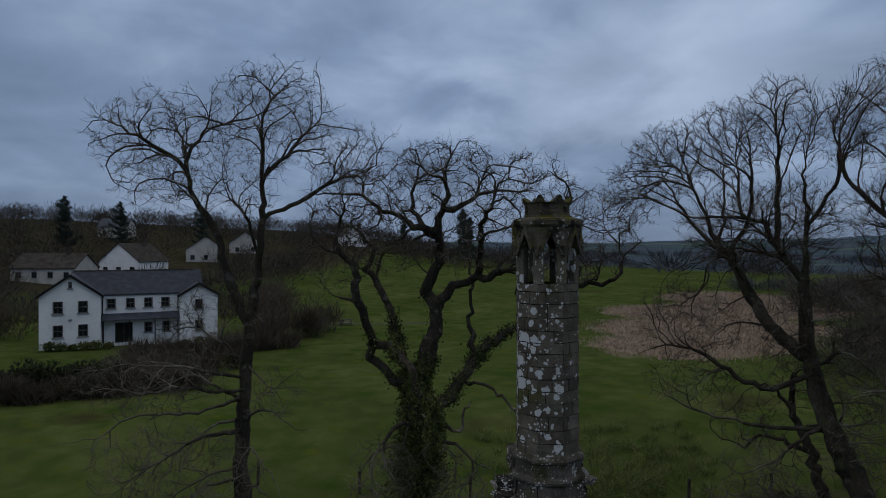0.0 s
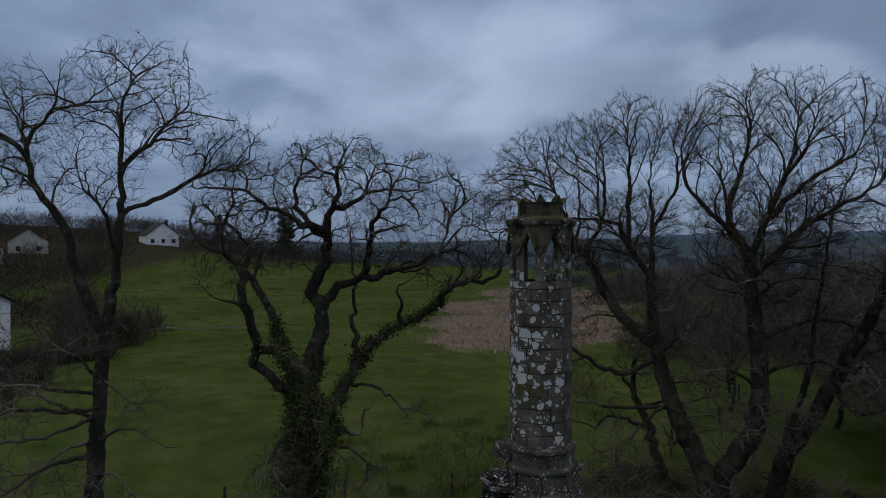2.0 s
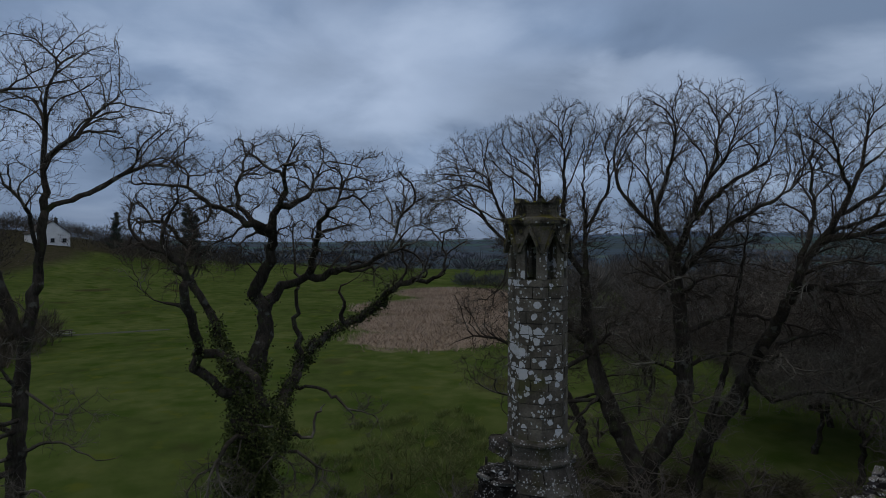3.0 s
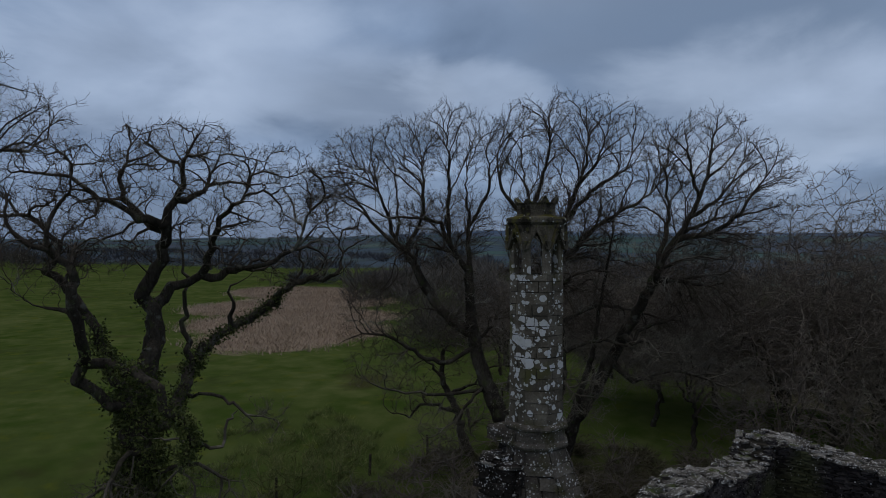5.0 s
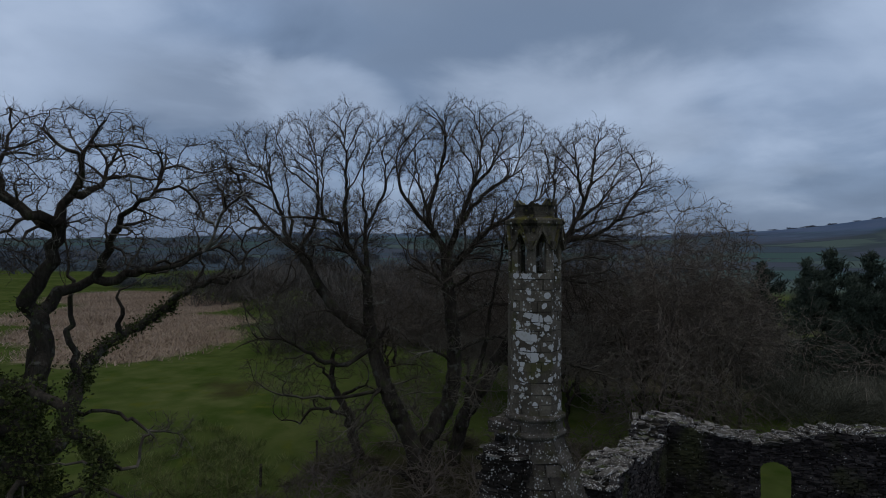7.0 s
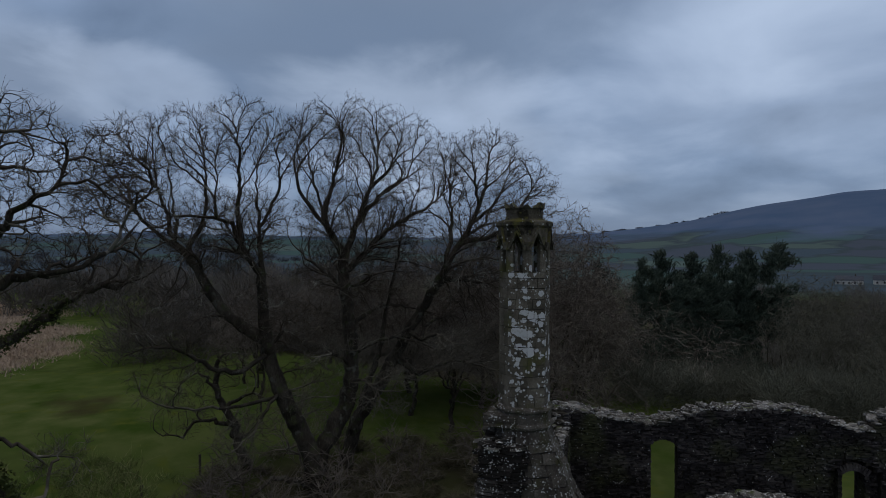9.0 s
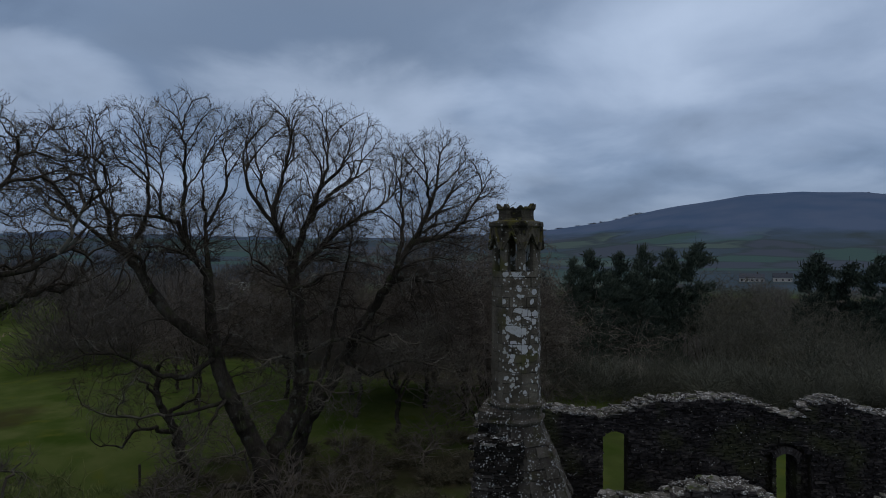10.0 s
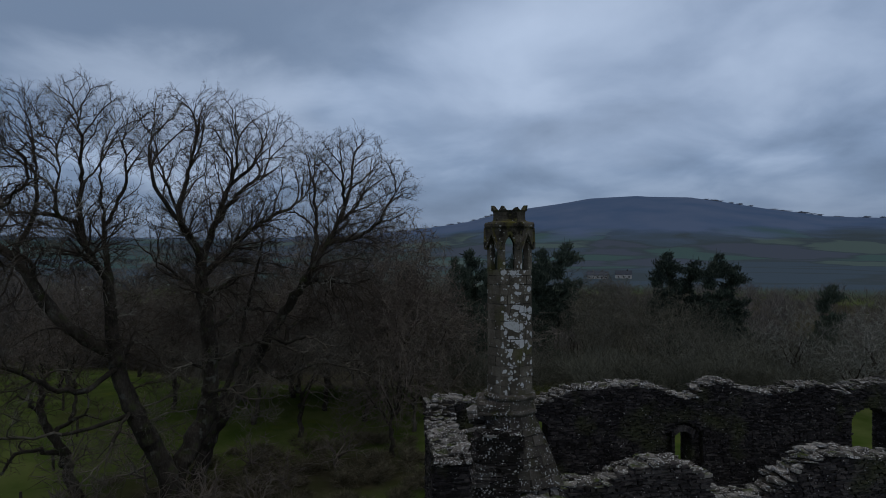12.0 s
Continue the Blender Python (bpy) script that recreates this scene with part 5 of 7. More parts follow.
def tall_oak():
    w = Wood(11)
    for girth, pts in (
        ((0.36, 0.06), [(-8.5, 27.3, -1.7), (-8.6, 27.3, 2.3), (-8.5, 27.3, 4.2), (-8.4, 27.3, 6.1), (-8.2, 27.3, 8.1), (-7.9, 27.3, 10.0), (-7.7, 27.3, 11.9), (-7.7, 27.3, 14.3), (-7.5, 26.8, 16.4), (-7.2, 27.3, 17.4), (-7.7, 27.3, 18.0)]),
        ((0.22, 0.06), [(-8.2, 27.3, 7.4), (-8.8, 27.0, 9.1), (-9.2, 26.7, 10.7), (-9.4, 26.5, 11.8), (-10.2, 26.3, 13.0), (-10.5, 26.3, 14.5), (-9.7, 26.3, 15.9), (-9.5, 26.3, 16.9)]),
        ((0.11, 0.03), [(-7.7, 27.3, 14.1), (-6.8, 27.8, 15.0), (-6.0, 28.3, 16.2), (-5.1, 28.3, 16.8)]),
        ((0.14, 0.03), [(-7.7, 27.3, 12.3), (-6.1, 28.1, 13.1), (-4.7, 28.8, 14.1), (-3.5, 29.3, 14.4), (-2.7, 29.3, 15.8)]),
        ((0.10, 0.03), [(-10.5, 26.3, 14.3), (-11.6, 25.8, 15.1), (-12.4, 25.3, 15.6), (-13.5, 25.3, 16.2)]),
        ((0.09, 0.03), [(-10.5, 26.3, 14.5), (-11.0, 27.3, 15.2), (-11.7, 27.9, 16.6)]),
        ((0.09, 0.03), [(-9.8, 26.3, 15.8), (-8.5, 25.8, 16.1), (-8.2, 25.8, 16.7)]),
        ((0.10, 0.05), [(-7.9, 27.3, 10.7), (-8.1, 26.3, 12.3), (-8.6, 26.0, 13.0), (-8.7, 25.8, 13.3)]),
        ((0.10, 0.02), [(-8.4, 27.3, 4.9), (-9.0, 26.3, 5.1), (-10.8, 25.3, 5.5), (-11.4, 24.8, 5.3), (-12.8, 24.3, 5.6), (-13.9, 24.3, 5.3)]),
        ((0.09, 0.03), [(-8.5, 27.3, 3.7), (-9.2, 26.3, 3.8), (-9.7, 25.8, 3.5), (-10.2, 25.3, 2.9)]),
        ((0.06, 0.02), [(-8.3, 27.3, 6.1), (-7.1, 26.3, 5.2), (-6.2, 25.8, 5.8)]),
        ((0.10, 0.02), [(-8.5, 27.3, 3.2), (-9.6, 25.6, 3.4), (-11.2, 24.6, 2.6), (-12.6, 24.0, 1.6)]),
        ((0.09, 0.02), [(-8.5, 27.3, 2.4), (-7.6, 25.8, 2.8), (-6.6, 24.8, 2.0), (-6.0, 24.2, 1.0)]),
        ((0.11, 0.02), [(-8.5, 27.3, 4.4), (-10.2, 27.8, 5.2), (-12.4, 28.2, 6.0), (-14.2, 28.0, 5.6)]),
        ((0.08, 0.02), [(-8.5, 27.3, 1.8), (-9.8, 26.0, 1.6), (-11.5, 25.2, 0.6)]),
        ((0.10, 0.02), [(-8.4, 27.3, 5.4), (-9.8, 25.2, 6.2), (-11.8, 24.0, 6.6), (-13.4, 23.4, 6.4)]),
        ((0.10, 0.02), [(-8.4, 27.3, 4.7), (-9.8, 25.6, 4.4), (-11.6, 24.6, 4.6), (-13.2, 24.2, 3.8), (-14.6, 24.2, 3.6)]),
        ((0.08, 0.02), [(-8.5, 27.3, 1.2), (-9.6, 25.4, 1.4), (-11.0, 24.4, 0.4), (-12.4, 24.0, 0.5)]),
        ((0.08, 0.02), [(-8.4, 27.3, 3.9), (-7.2, 26.6, 4.2), (-6.0, 26.0, 3.6), (-5.2, 25.6, 3.8)]),
        ((0.07, 0.02), [(-8.5, 27.3, 0.9), (-7.4, 26.2, 1.0), (-6.4, 25.4, 0.2)]),
        ((0.07, 0.03), [(-8.4, 27.3, 5.9), (-8.9, 26.3, 7.0), (-9.9, 25.9, 7.8), (-10.1, 25.3, 8.3)]),
    ):
        w.limb(pts, girth=girth, gnarl=0.04)
    lobes = [((-11.5, 26.3, 15.4), (2.8, 3.0, 2.0)), ((-7.3, 27.2, 16.5), (2.8, 3.0, 2.4)), ((-4.4, 28.5, 15.0), (2.2, 2.6, 1.6)), ((-11.6, 26.0, 13.6), (1.7, 2.2, 1.2)),
             ((-8.6, 25.6, 13.2), (2.2, 2.0, 1.2)), ((-11.4, 25.4, 5.8), (3.8, 3.2, 1.5)), ((-10.4, 24.9, 2.4), (4.2, 2.8, 2.0)), ((-6.8, 25.8, 5.2), (1.6, 1.8, 1.2)), ((-9.4, 25.6, 8.0), (2.6, 2.0, 1.7))]
    w.heart = (-8.4, 27.0, 11.0)
    w.grow(lobes[:5], 300, 3400, gnarl=0.26, rise=0.10, pull=0.6, spur=0.30, gap=0.30, full=0.97)
    w.heart = (-8.5, 27.3, 5.5)
    w.grow(lobes[5:], 260, 2600, gnarl=0.30, rise=-0.03, pull=0.3, spur=0.34, gap=0.30)
    return tree_thing("tall_oak_tree", w, 0.36, "tall bare oak with two leaders and pale drooping lower branches", pale_below=8.0, tip=0.0052, power=2.0, twig_args=HERO_TWIGS)


def gnarled_oak():
    w = Wood(23)
    for girth, pts in (
        ((0.60, 0.46), [(-0.9, 25.5, -1.8), (-1.0, 25.5, 1.2), (-1.0, 25.6, 4.2), (-1.2, 25.6, 5.9)]),
        ((0.26, 0.09), [(-1.2, 25.6, 5.5), (-1.8, 25.5, 5.8), (-2.8, 25.3, 6.7), (-2.8, 24.7, 7.8), (-3.2, 24.2, 8.9), (-3.2, 23.8, 9.8), (-3.6, 24.0, 10.6), (-4.3, 23.8, 10.9)]),
        ((0.09, 0.05), [(-3.3, 24.2, 8.9), (-4.2, 24.3, 9.2)]),
        ((0.24, 0.06), [(-1.2, 25.6, 5.9), (-1.8, 25.9, 6.7), (-2.2, 26.7, 8.3), (-2.7, 27.3, 9.4), (-3.3, 27.7, 10.0), (-3.0, 27.6, 10.9), (-3.8, 27.4, 11.8), (-5.0, 27.4, 12.8)]),
        ((0.30, 0.16), [(-1.0, 25.6, 5.7), (-0.4, 25.9, 7.5), (-0.3, 26.1, 8.3), (-0.7, 26.3, 9.2), (-0.3, 25.9, 10.0), (-0.2, 25.5, 11.1), (-0.2, 25.2, 11.7)]),
        ((0.14, 0.05), [(-0.2, 25.2, 11.7), (-1.1, 25.0, 11.9), (-2.0, 25.0, 12.3), (-2.8, 24.8, 12.7), (-3.2, 24.9, 13.3), (-2.7, 24.2, 13.4)]),
        ((0.13, 0.04), [(-0.2, 25.2, 11.7), (0.1, 24.6, 13.0), (0.0, 24.3, 13.7), (0.3, 23.9, 14.4), (0.6, 23.8, 14.9)]),
        ((0.11, 0.04), [(0.0, 25.1, 12.4), (1.1, 25.3, 12.8), (1.5, 25.5, 13.5), (1.8, 25.4, 14.5)]),
        ((0.28, 0.06), [(-0.8, 25.6, 5.7), (-0.5, 26.0, 6.9), (-0.2, 26.6, 8.5), (0.4, 26.6, 9.3), (1.5, 26.4, 9.75), (2.6, 24.8, 10.1), (3.9, 23.6, 10.8), (4.6, 23.4, 11.7)]),
        ((0.14, 0.04), [(1.5, 26.3, 9.8), (1.5, 25.0, 11.6), (1.8, 23.5, 12.6), (2.4, 23.0, 13.8)]),
        ((0.34, 0.05), [(-0.8, 25.5, 4.6), (0.2, 26.0, 5.0), (1.2, 27.2, 6.1), (2.2, 28.2, 7.0), (3.5, 28.6, 7.5), (4.7, 28.4, 8.2), (5.4, 26.9, 9.3), (7.1, 26.3, 9.65), (7.3, 26.3, 10.9), (6.6, 26.2, 11.8)]),
        ((0.13, 0.05), [(3.4, 28.5, 7.5), (3.4, 28.4, 8.3), (3.3, 28.3, 9.2), (3.9, 28.0, 9.6)]),
        ((0.12, 0.04), [(-0.4, 25.3, 11.3), (-1.3, 26.6, 12.8), (-1.0, 26.7, 14.2), (-0.6, 26.5, 15.0)]),
        ((0.10, 0.04), [(3.9, 23.6, 10.8), (4.3, 23.2, 12.2), (4.9, 22.8, 12.8)]),
        ((0.17, 0.05), [(1.2, 27.2, 6.1), (1.2, 27.6, 8.3), (1.2, 27.6, 10.0), (0.9, 27.6, 11.8)]),
        ((0.12, 0.04), [(-0.9, 25.5, 3.8), (-1.6, 24.6, 4.2), (-2.4, 23.8, 3.6), (-2.8, 23.3, 2.6)]),
        ((0.10, 0.03), [(-0.9, 25.5, 3.0), (0.2, 24.4, 3.6), (1.0, 23.6, 3.2), (1.6, 23.0, 2.2)]),
        ((0.10, 0.03), [(-0.9, 25.5, 2.6), (-2.2, 25.2, 3.2), (-3.2, 25.2, 2.2)]),
        ((0.22, 0.13), [(-2.3, 25.4, 7.3), (-2.0, 24.6, 7.2), (-1.6, 23.8, 7.0), (-1.1, 23.0, 6.5), (-0.7, 22.9, 5.7), (-0.4, 22.7, 5.4), (-0.2, 22.7, 4.9), (-0.3, 22.8, 4.3), (-0.5, 23.1, 3.9)]),
        ((0.10, 0.06), [(-0.2, 22.7, 4.9), (0.1, 22.7, 4.6), (0.6, 22.4, 4.5), (0.7, 22.3, 5.1), (0.9, 22.2, 5.4), (1.0, 22.1, 5.7)]),
        ((0.07, 0.02), [(-0.2, 22.7, 4.9), (-0.6, 23.7, 4.7), (-1.1, 24.7, 4.6)]),
        ((0.09, 0.03), [(0.7, 26.6, 5.6), (2.0, 26.0, 5.2), (3.0, 25.4, 4.6), (4.0, 25.2, 4.4)]),
    ):
        w.limb(pts, girth=girth, gnarl=0.07)
    lobes = [((-3.3, 24.6, 12.6), (2.2, 3.0, 1.9)), ((0.0, 24.6, 13.4), (2.8, 3.2, 1.9)), ((3.0, 24.0, 12.9), (2.4, 3.0, 1.8)), ((6.0, 25.4, 11.6), (1.9, 2.8, 1.9)), ((-2.2, 24.2, 2.6), (1.6, 1.6, 1.6)), ((0.8, 23.6, 2.4), (1.5, 1.5, 1.5)), ((3.4, 25.4, 4.4), (1.2, 1.2, 0.9)),
             ((-3.9, 24.0, 10.6), (1.6, 2.0, 1.3)), ((-2.4, 25.6, 10.9), (2.4, 2.4, 1.2)), ((1.6, 25.4, 11.0), (2.6, 2.4, 1.3)), ((4.6, 25.6, 10.2), (2.0, 2.4, 1.2)), ((-3.4, 26.8, 11.8), (2.4, 2.2, 1.4))]
    w.heart = (-0.2, 25.6, 8.6)
    w.grow(lobes[:4] + lobes[7:], 380, 5000, gnarl=0.52, rise=0.05, pull=0.35, spur=0.26, gap=0.28, angle=62, coarse=0.30, fine=0.17, full=0.92)
    w.heart = (-0.9, 25.5, 3.4)
    w.grow(lobes[4:7], 120, 1300, gnarl=0.42, rise=-0.05, pull=0.3, spur=0.3, gap=0.26, angle=60)
    ob, r = tree_thing("gnarled_oak_tree", w, 0.56, "old gnarled bare oak with ivy climbing its twisted limbs", pale_below=5.0, tip=0.0058, power=1.85, twig_args=HERO_TWIGS)
    # ivy on the trunk and the low limbs
    rng = w.rng
    big = np.where((r > 0.10) & (w.p[:, 2] < 9.2) & (w.up >= 0))[0]
    patch = np.array([noise.noise(Vector(w.p[i] * 0.55)) for i in big])
    wgt = np.clip((9.5 - w.p[big, 2]) / 8, 0.05, 1) * r[big] * np.clip(patch + 0.25, 0.02, 1)
    pick = rng.choice(big, 34000, p=wgt / wgt.sum())
    d = rng.normal(size=(len(pick), 3))
    d /= np.linalg.norm(d, axis=1)[:, None]
    c = w.p[pick] + d * (r[pick] * 1.1 + 0.34 * rng.random(len(pick)) ** 2 * np.clip(3.6 - w.p[pick, 2] * 0.62, 0.35, 4.2))[:, None]
    v, f = leaves(c, d, 0.058, rng, IVY)
    child("ivy", raw_mesh("ivy", v, [f], [IVY]), ob, "dark green ivy")
    return ob


def leaning_oak():
    w = Wood(31)
    for girth, pts in (
        ((0.56, 0.20), [(16.7, 24.3, -2.3), (16.4, 24.6, 0.7), (15.8, 25.3, 2.7), (15.3, 25.9, 4.7), (15.0, 26.2, 6.4), (14.9, 26.3, 7.9), (14.9, 26.4, 9.6)]),
        ((0.33, 0.15), [(15.0, 26.2, 6.4), (14.3, 27.4, 7.3), (13.7, 28.4, 8.7), (13.1, 29.2, 10.5), (12.7, 29.7, 11.0)]),
        ((0.14, 0.04), [(12.7, 29.7, 11.0), (11.9, 30.9, 12.2), (11.1, 32.3, 14.6), (10.8, 32.8, 15.2)]),
        ((0.11, 0.04), [(12.7, 29.7, 11.0), (12.0, 29.6, 12.8), (11.4, 29.7, 13.9), (10.6, 30.0, 15.0)]),
        ((0.13, 0.04), [(13.1, 29.3, 10.7), (13.8, 29.0, 12.2), (13.9, 28.9, 14.0), (13.8, 29.1, 16.1), (13.5, 29.4, 17.0)]),
        ((0.11, 0.04), [(12.8, 29.6, 11.3), (13.3, 30.3, 12.8), (13.5, 31.0, 15.3), (13.2, 31.3, 16.5)]),
        ((0.15, 0.04), [(14.9, 26.4, 9.6), (14.1, 26.8, 10.8), (13.6, 27.1, 11.9), (12.7, 27.3, 12.4), (12.4, 27.0, 14.1), (12.2, 27.2, 15.1)]),
        ((0.13, 0.04), [(14.9, 26.4, 9.6), (15.2, 26.8, 11.9), (15.2, 26.9, 14.6), (15.4, 26.8, 15.7)]),
        ((0.11, 0.03), [(15.2, 26.8, 11.9), (16.2, 26.4, 13.7), (16.2, 26.4, 16.0), (16.4, 26.2, 17.0)]),
        ((0.13, 0.04), [(14.0, 26.9, 11.0), (14.2, 27.2, 12.5), (14.2, 27.2, 13.6), (14.2, 27.2, 15.6), (14.0, 27.5, 17.5)]),
        ((0.17, 0.04), [(15.2, 26.0, 5.9), (13.7, 26.7, 5.1), (12.5, 27.5, 5.5), (11.2, 28.1, 6.4), (10.0, 28.7, 6.6), (8.9, 29.3, 6.1)]),
        ((0.14, 0.04), [(15.4, 25.8, 3.6), (13.4, 26.8, 3.5), (12.1, 27.4, 3.7), (10.9, 28.1, 3.9), (9.9, 28.8, 4.6)]),
        ((0.12, 0.05), [(15.5, 25.7, 4.1), (13.4, 25.7, 2.5), (12.5, 25.9, 1.9), (12.0, 26.5, 1.6)]),
        ((0.22, 0.12), [(16.5, 24.5, -1.0), (15.1, 24.6, -0.2), (13.9, 25.0, 0.2), (12.9, 25.5, -0.3)]),
        ((0.11, 0.04), [(15.1, 26.1, 5.9), (16.6, 26.0, 7.2), (17.8, 25.4, 7.7)]),
    ):
        w.limb(pts, girth=girth, gnarl=0.04)
    lobes = [((10.6, 30.0, 14.8), (2.0, 3.0, 2.2)), ((9.0, 30.0, 13.4), (1.6, 2.6, 1.9)), ((12.4, 28.6, 15.4), (2.0, 3.0, 2.2)), ((14.0, 26.9, 16.1), (1.8, 2.6, 2.3)), ((15.9, 26.0, 15.7), (1.4, 2.0, 2.1)), ((14.2, 26.8, 12.6), (2.6, 2.4, 1.6)), ((13.4, 27.6, 10.8), (3.2, 2.8, 1.5)),
             ((11.0, 28.2, 5.2), (2.6, 2.0, 1.4)), ((13.0, 26.0, 2.4), (2.2, 1.8, 1.2)), ((16.4, 25.6, 7.6), (1.6, 1.6, 1.4)), ((11.0, 28.2, 7.8), (2.8, 2.2, 2.2)), ((14.6, 26.2, 7.6), (2.6, 2.2, 2.4)), ((16.6, 24.8, 4.2), (2.0, 2.0, 2.2))]
    w.heart = (14.2, 27.2, 8.5)
    w.grow(lobes[:7] + [((13.6, 27.6, 11.6), (3.8, 3.6, 2.4))], 800, 9400, gnarl=0.24, rise=0.14, pull=0.9, spur=0.34, gap=0.30, angle=40)
    w.grow(lobes[7:], 300, 3200, gnarl=0.36, rise=-0.05, pull=0.3, spur=0.36, gap=0.28, angle=55)
    return tree_thing("leaning_oak_tree", w, 0.43, "large bare oak leaning outward with low crooked branches", pale_below=4.5, tip=0.0052, power=2.0, twig_args=HERO_TWIGS)


def domed_oak():
    w = Wood(47)
    for girth, pts in (
        ((0.50, 0.26), [(17.3, 24.2, -2.5), (17.1, 24.5, 0.3), (17.5, 24.0, 1.6), (18.0, 23.5, 2.8), (18.2, 23.3, 4.9), (18.1, 23.4, 7.3), (18.0, 23.6, 9.0), (17.9, 23.6, 10.5)]),
        ((0.17, 0.04), [(17.9, 23.6, 10.5), (16.7, 24.1, 12.2), (15.6, 24.7, 13.6), (15.4, 24.9, 15.0), (15.6, 24.7, 16.4)]),
        ((0.17, 0.04), [(17.9, 23.6, 10.5), (17.6, 24.5, 12.5), (18.1, 24.4, 14.3), (18.4, 24.1, 16.1), (18.4, 24.1, 17.7)]),
        ((0.17, 0.04), [(17.9, 23.6, 10.5), (18.3, 23.2, 11.9), (18.9, 22.6, 14.0), (19.2, 22.3, 15.7), (19.2, 22.4, 17.6)]),
        ((0.13, 0.04), [(18.4, 23.1, 12.1), (20.2, 22.4, 14.0), (21.8, 21.7, 15.0), (22.0, 21.5, 16.8)]),
        ((0.17, 0.04), [(18.0, 23.5, 9.6), (18.7, 22.1, 11.3), (19.4, 20.6, 12.5), (20.1, 19.4, 13.3), (20.7, 18.8, 15.0)]),
        ((0.13, 0.04), [(18.1, 23.5, 8.7), (17.7, 25.0, 9.9), (17.5, 26.4, 11.1), (17.4, 27.2, 12.0)]),
        ((0.09, 0.03), [(18.9, 22.6, 14.0), (18.7, 21.4, 15.0), (18.6, 20.7, 16.3), (18.7, 20.6, 17.2)]),
        ((0.10, 0.03), [(17.6, 24.5, 12.5), (18.1, 25.7, 15.0), (18.5, 26.1, 16.9)]),
        ((0.10, 0.03), [(18.2, 23.3, 4.9), (16.6, 23.6, 5.7), (14.8, 24.0, 5.3)]),
        ((0.11, 0.02), [(18.2, 23.3, 5.5), (19.5, 21.5, 6.2), (21.0, 19.5, 5.5), (22.5, 18.0, 4.6)]),
        ((0.12, 0.02), [(18.2, 23.3, 7.0), (20.4, 22.4, 7.8), (23.0, 21.0, 7.2), (24.6, 20.0, 6.2)]),
        ((0.10, 0.02), [(18.0, 23.5, 4.0), (16.8, 21.8, 4.4), (16.0, 20.0, 3.6)]),
    ):
        w.limb(pts, girth=girth, gnarl=0.04)
    lobes = [((17.0, 24.2, 15.8), (2.4, 2.9, 2.6)), ((18.9, 22.8, 16.2), (2.5, 2.9, 2.6)), ((20.5, 20.8, 15.4), (2.2, 2.7, 2.4)), ((20.9, 19.3, 14.6), (1.6, 1.9, 2.0)), ((18.3, 23.0, 12.8), (2.6, 2.8, 1.5)), ((18.2, 23.2, 11.0), (3.2, 3.4, 1.6)),
             ((16.0, 23.8, 5.8), (1.8, 1.6, 1.4)), ((21.5, 20.2, 5.8), (3.2, 3.0, 2.0)), ((16.8, 20.8, 4.2), (2.0, 2.0, 1.6)), ((18.4, 22.6, 7.4), (3.2, 3.0, 2.2))]
    w.heart = (18.2, 23.4, 8.8)
    w.grow(lobes[:6] + [((18.4, 23.0, 12.2), (3.9, 4.0, 2.6)), ((18.2, 23.2, 9.6), (3.6, 3.8, 1.5))], 860, 10600, gnarl=0.24, rise=0.14, pull=0.9, spur=0.34, gap=0.30, angle=40)
    w.grow(lobes[6:], 300, 3200, gnarl=0.36, rise=-0.05, pull=0.3, spur=0.36, gap=0.28, angle=55)
    return tree_thing("domed_oak_tree", w, 0.45, "broad bare oak with a fine domed crown and forked trunk", pale_below=6.5, tip=0.0052, power=2.0, twig_args=HERO_TWIGS)


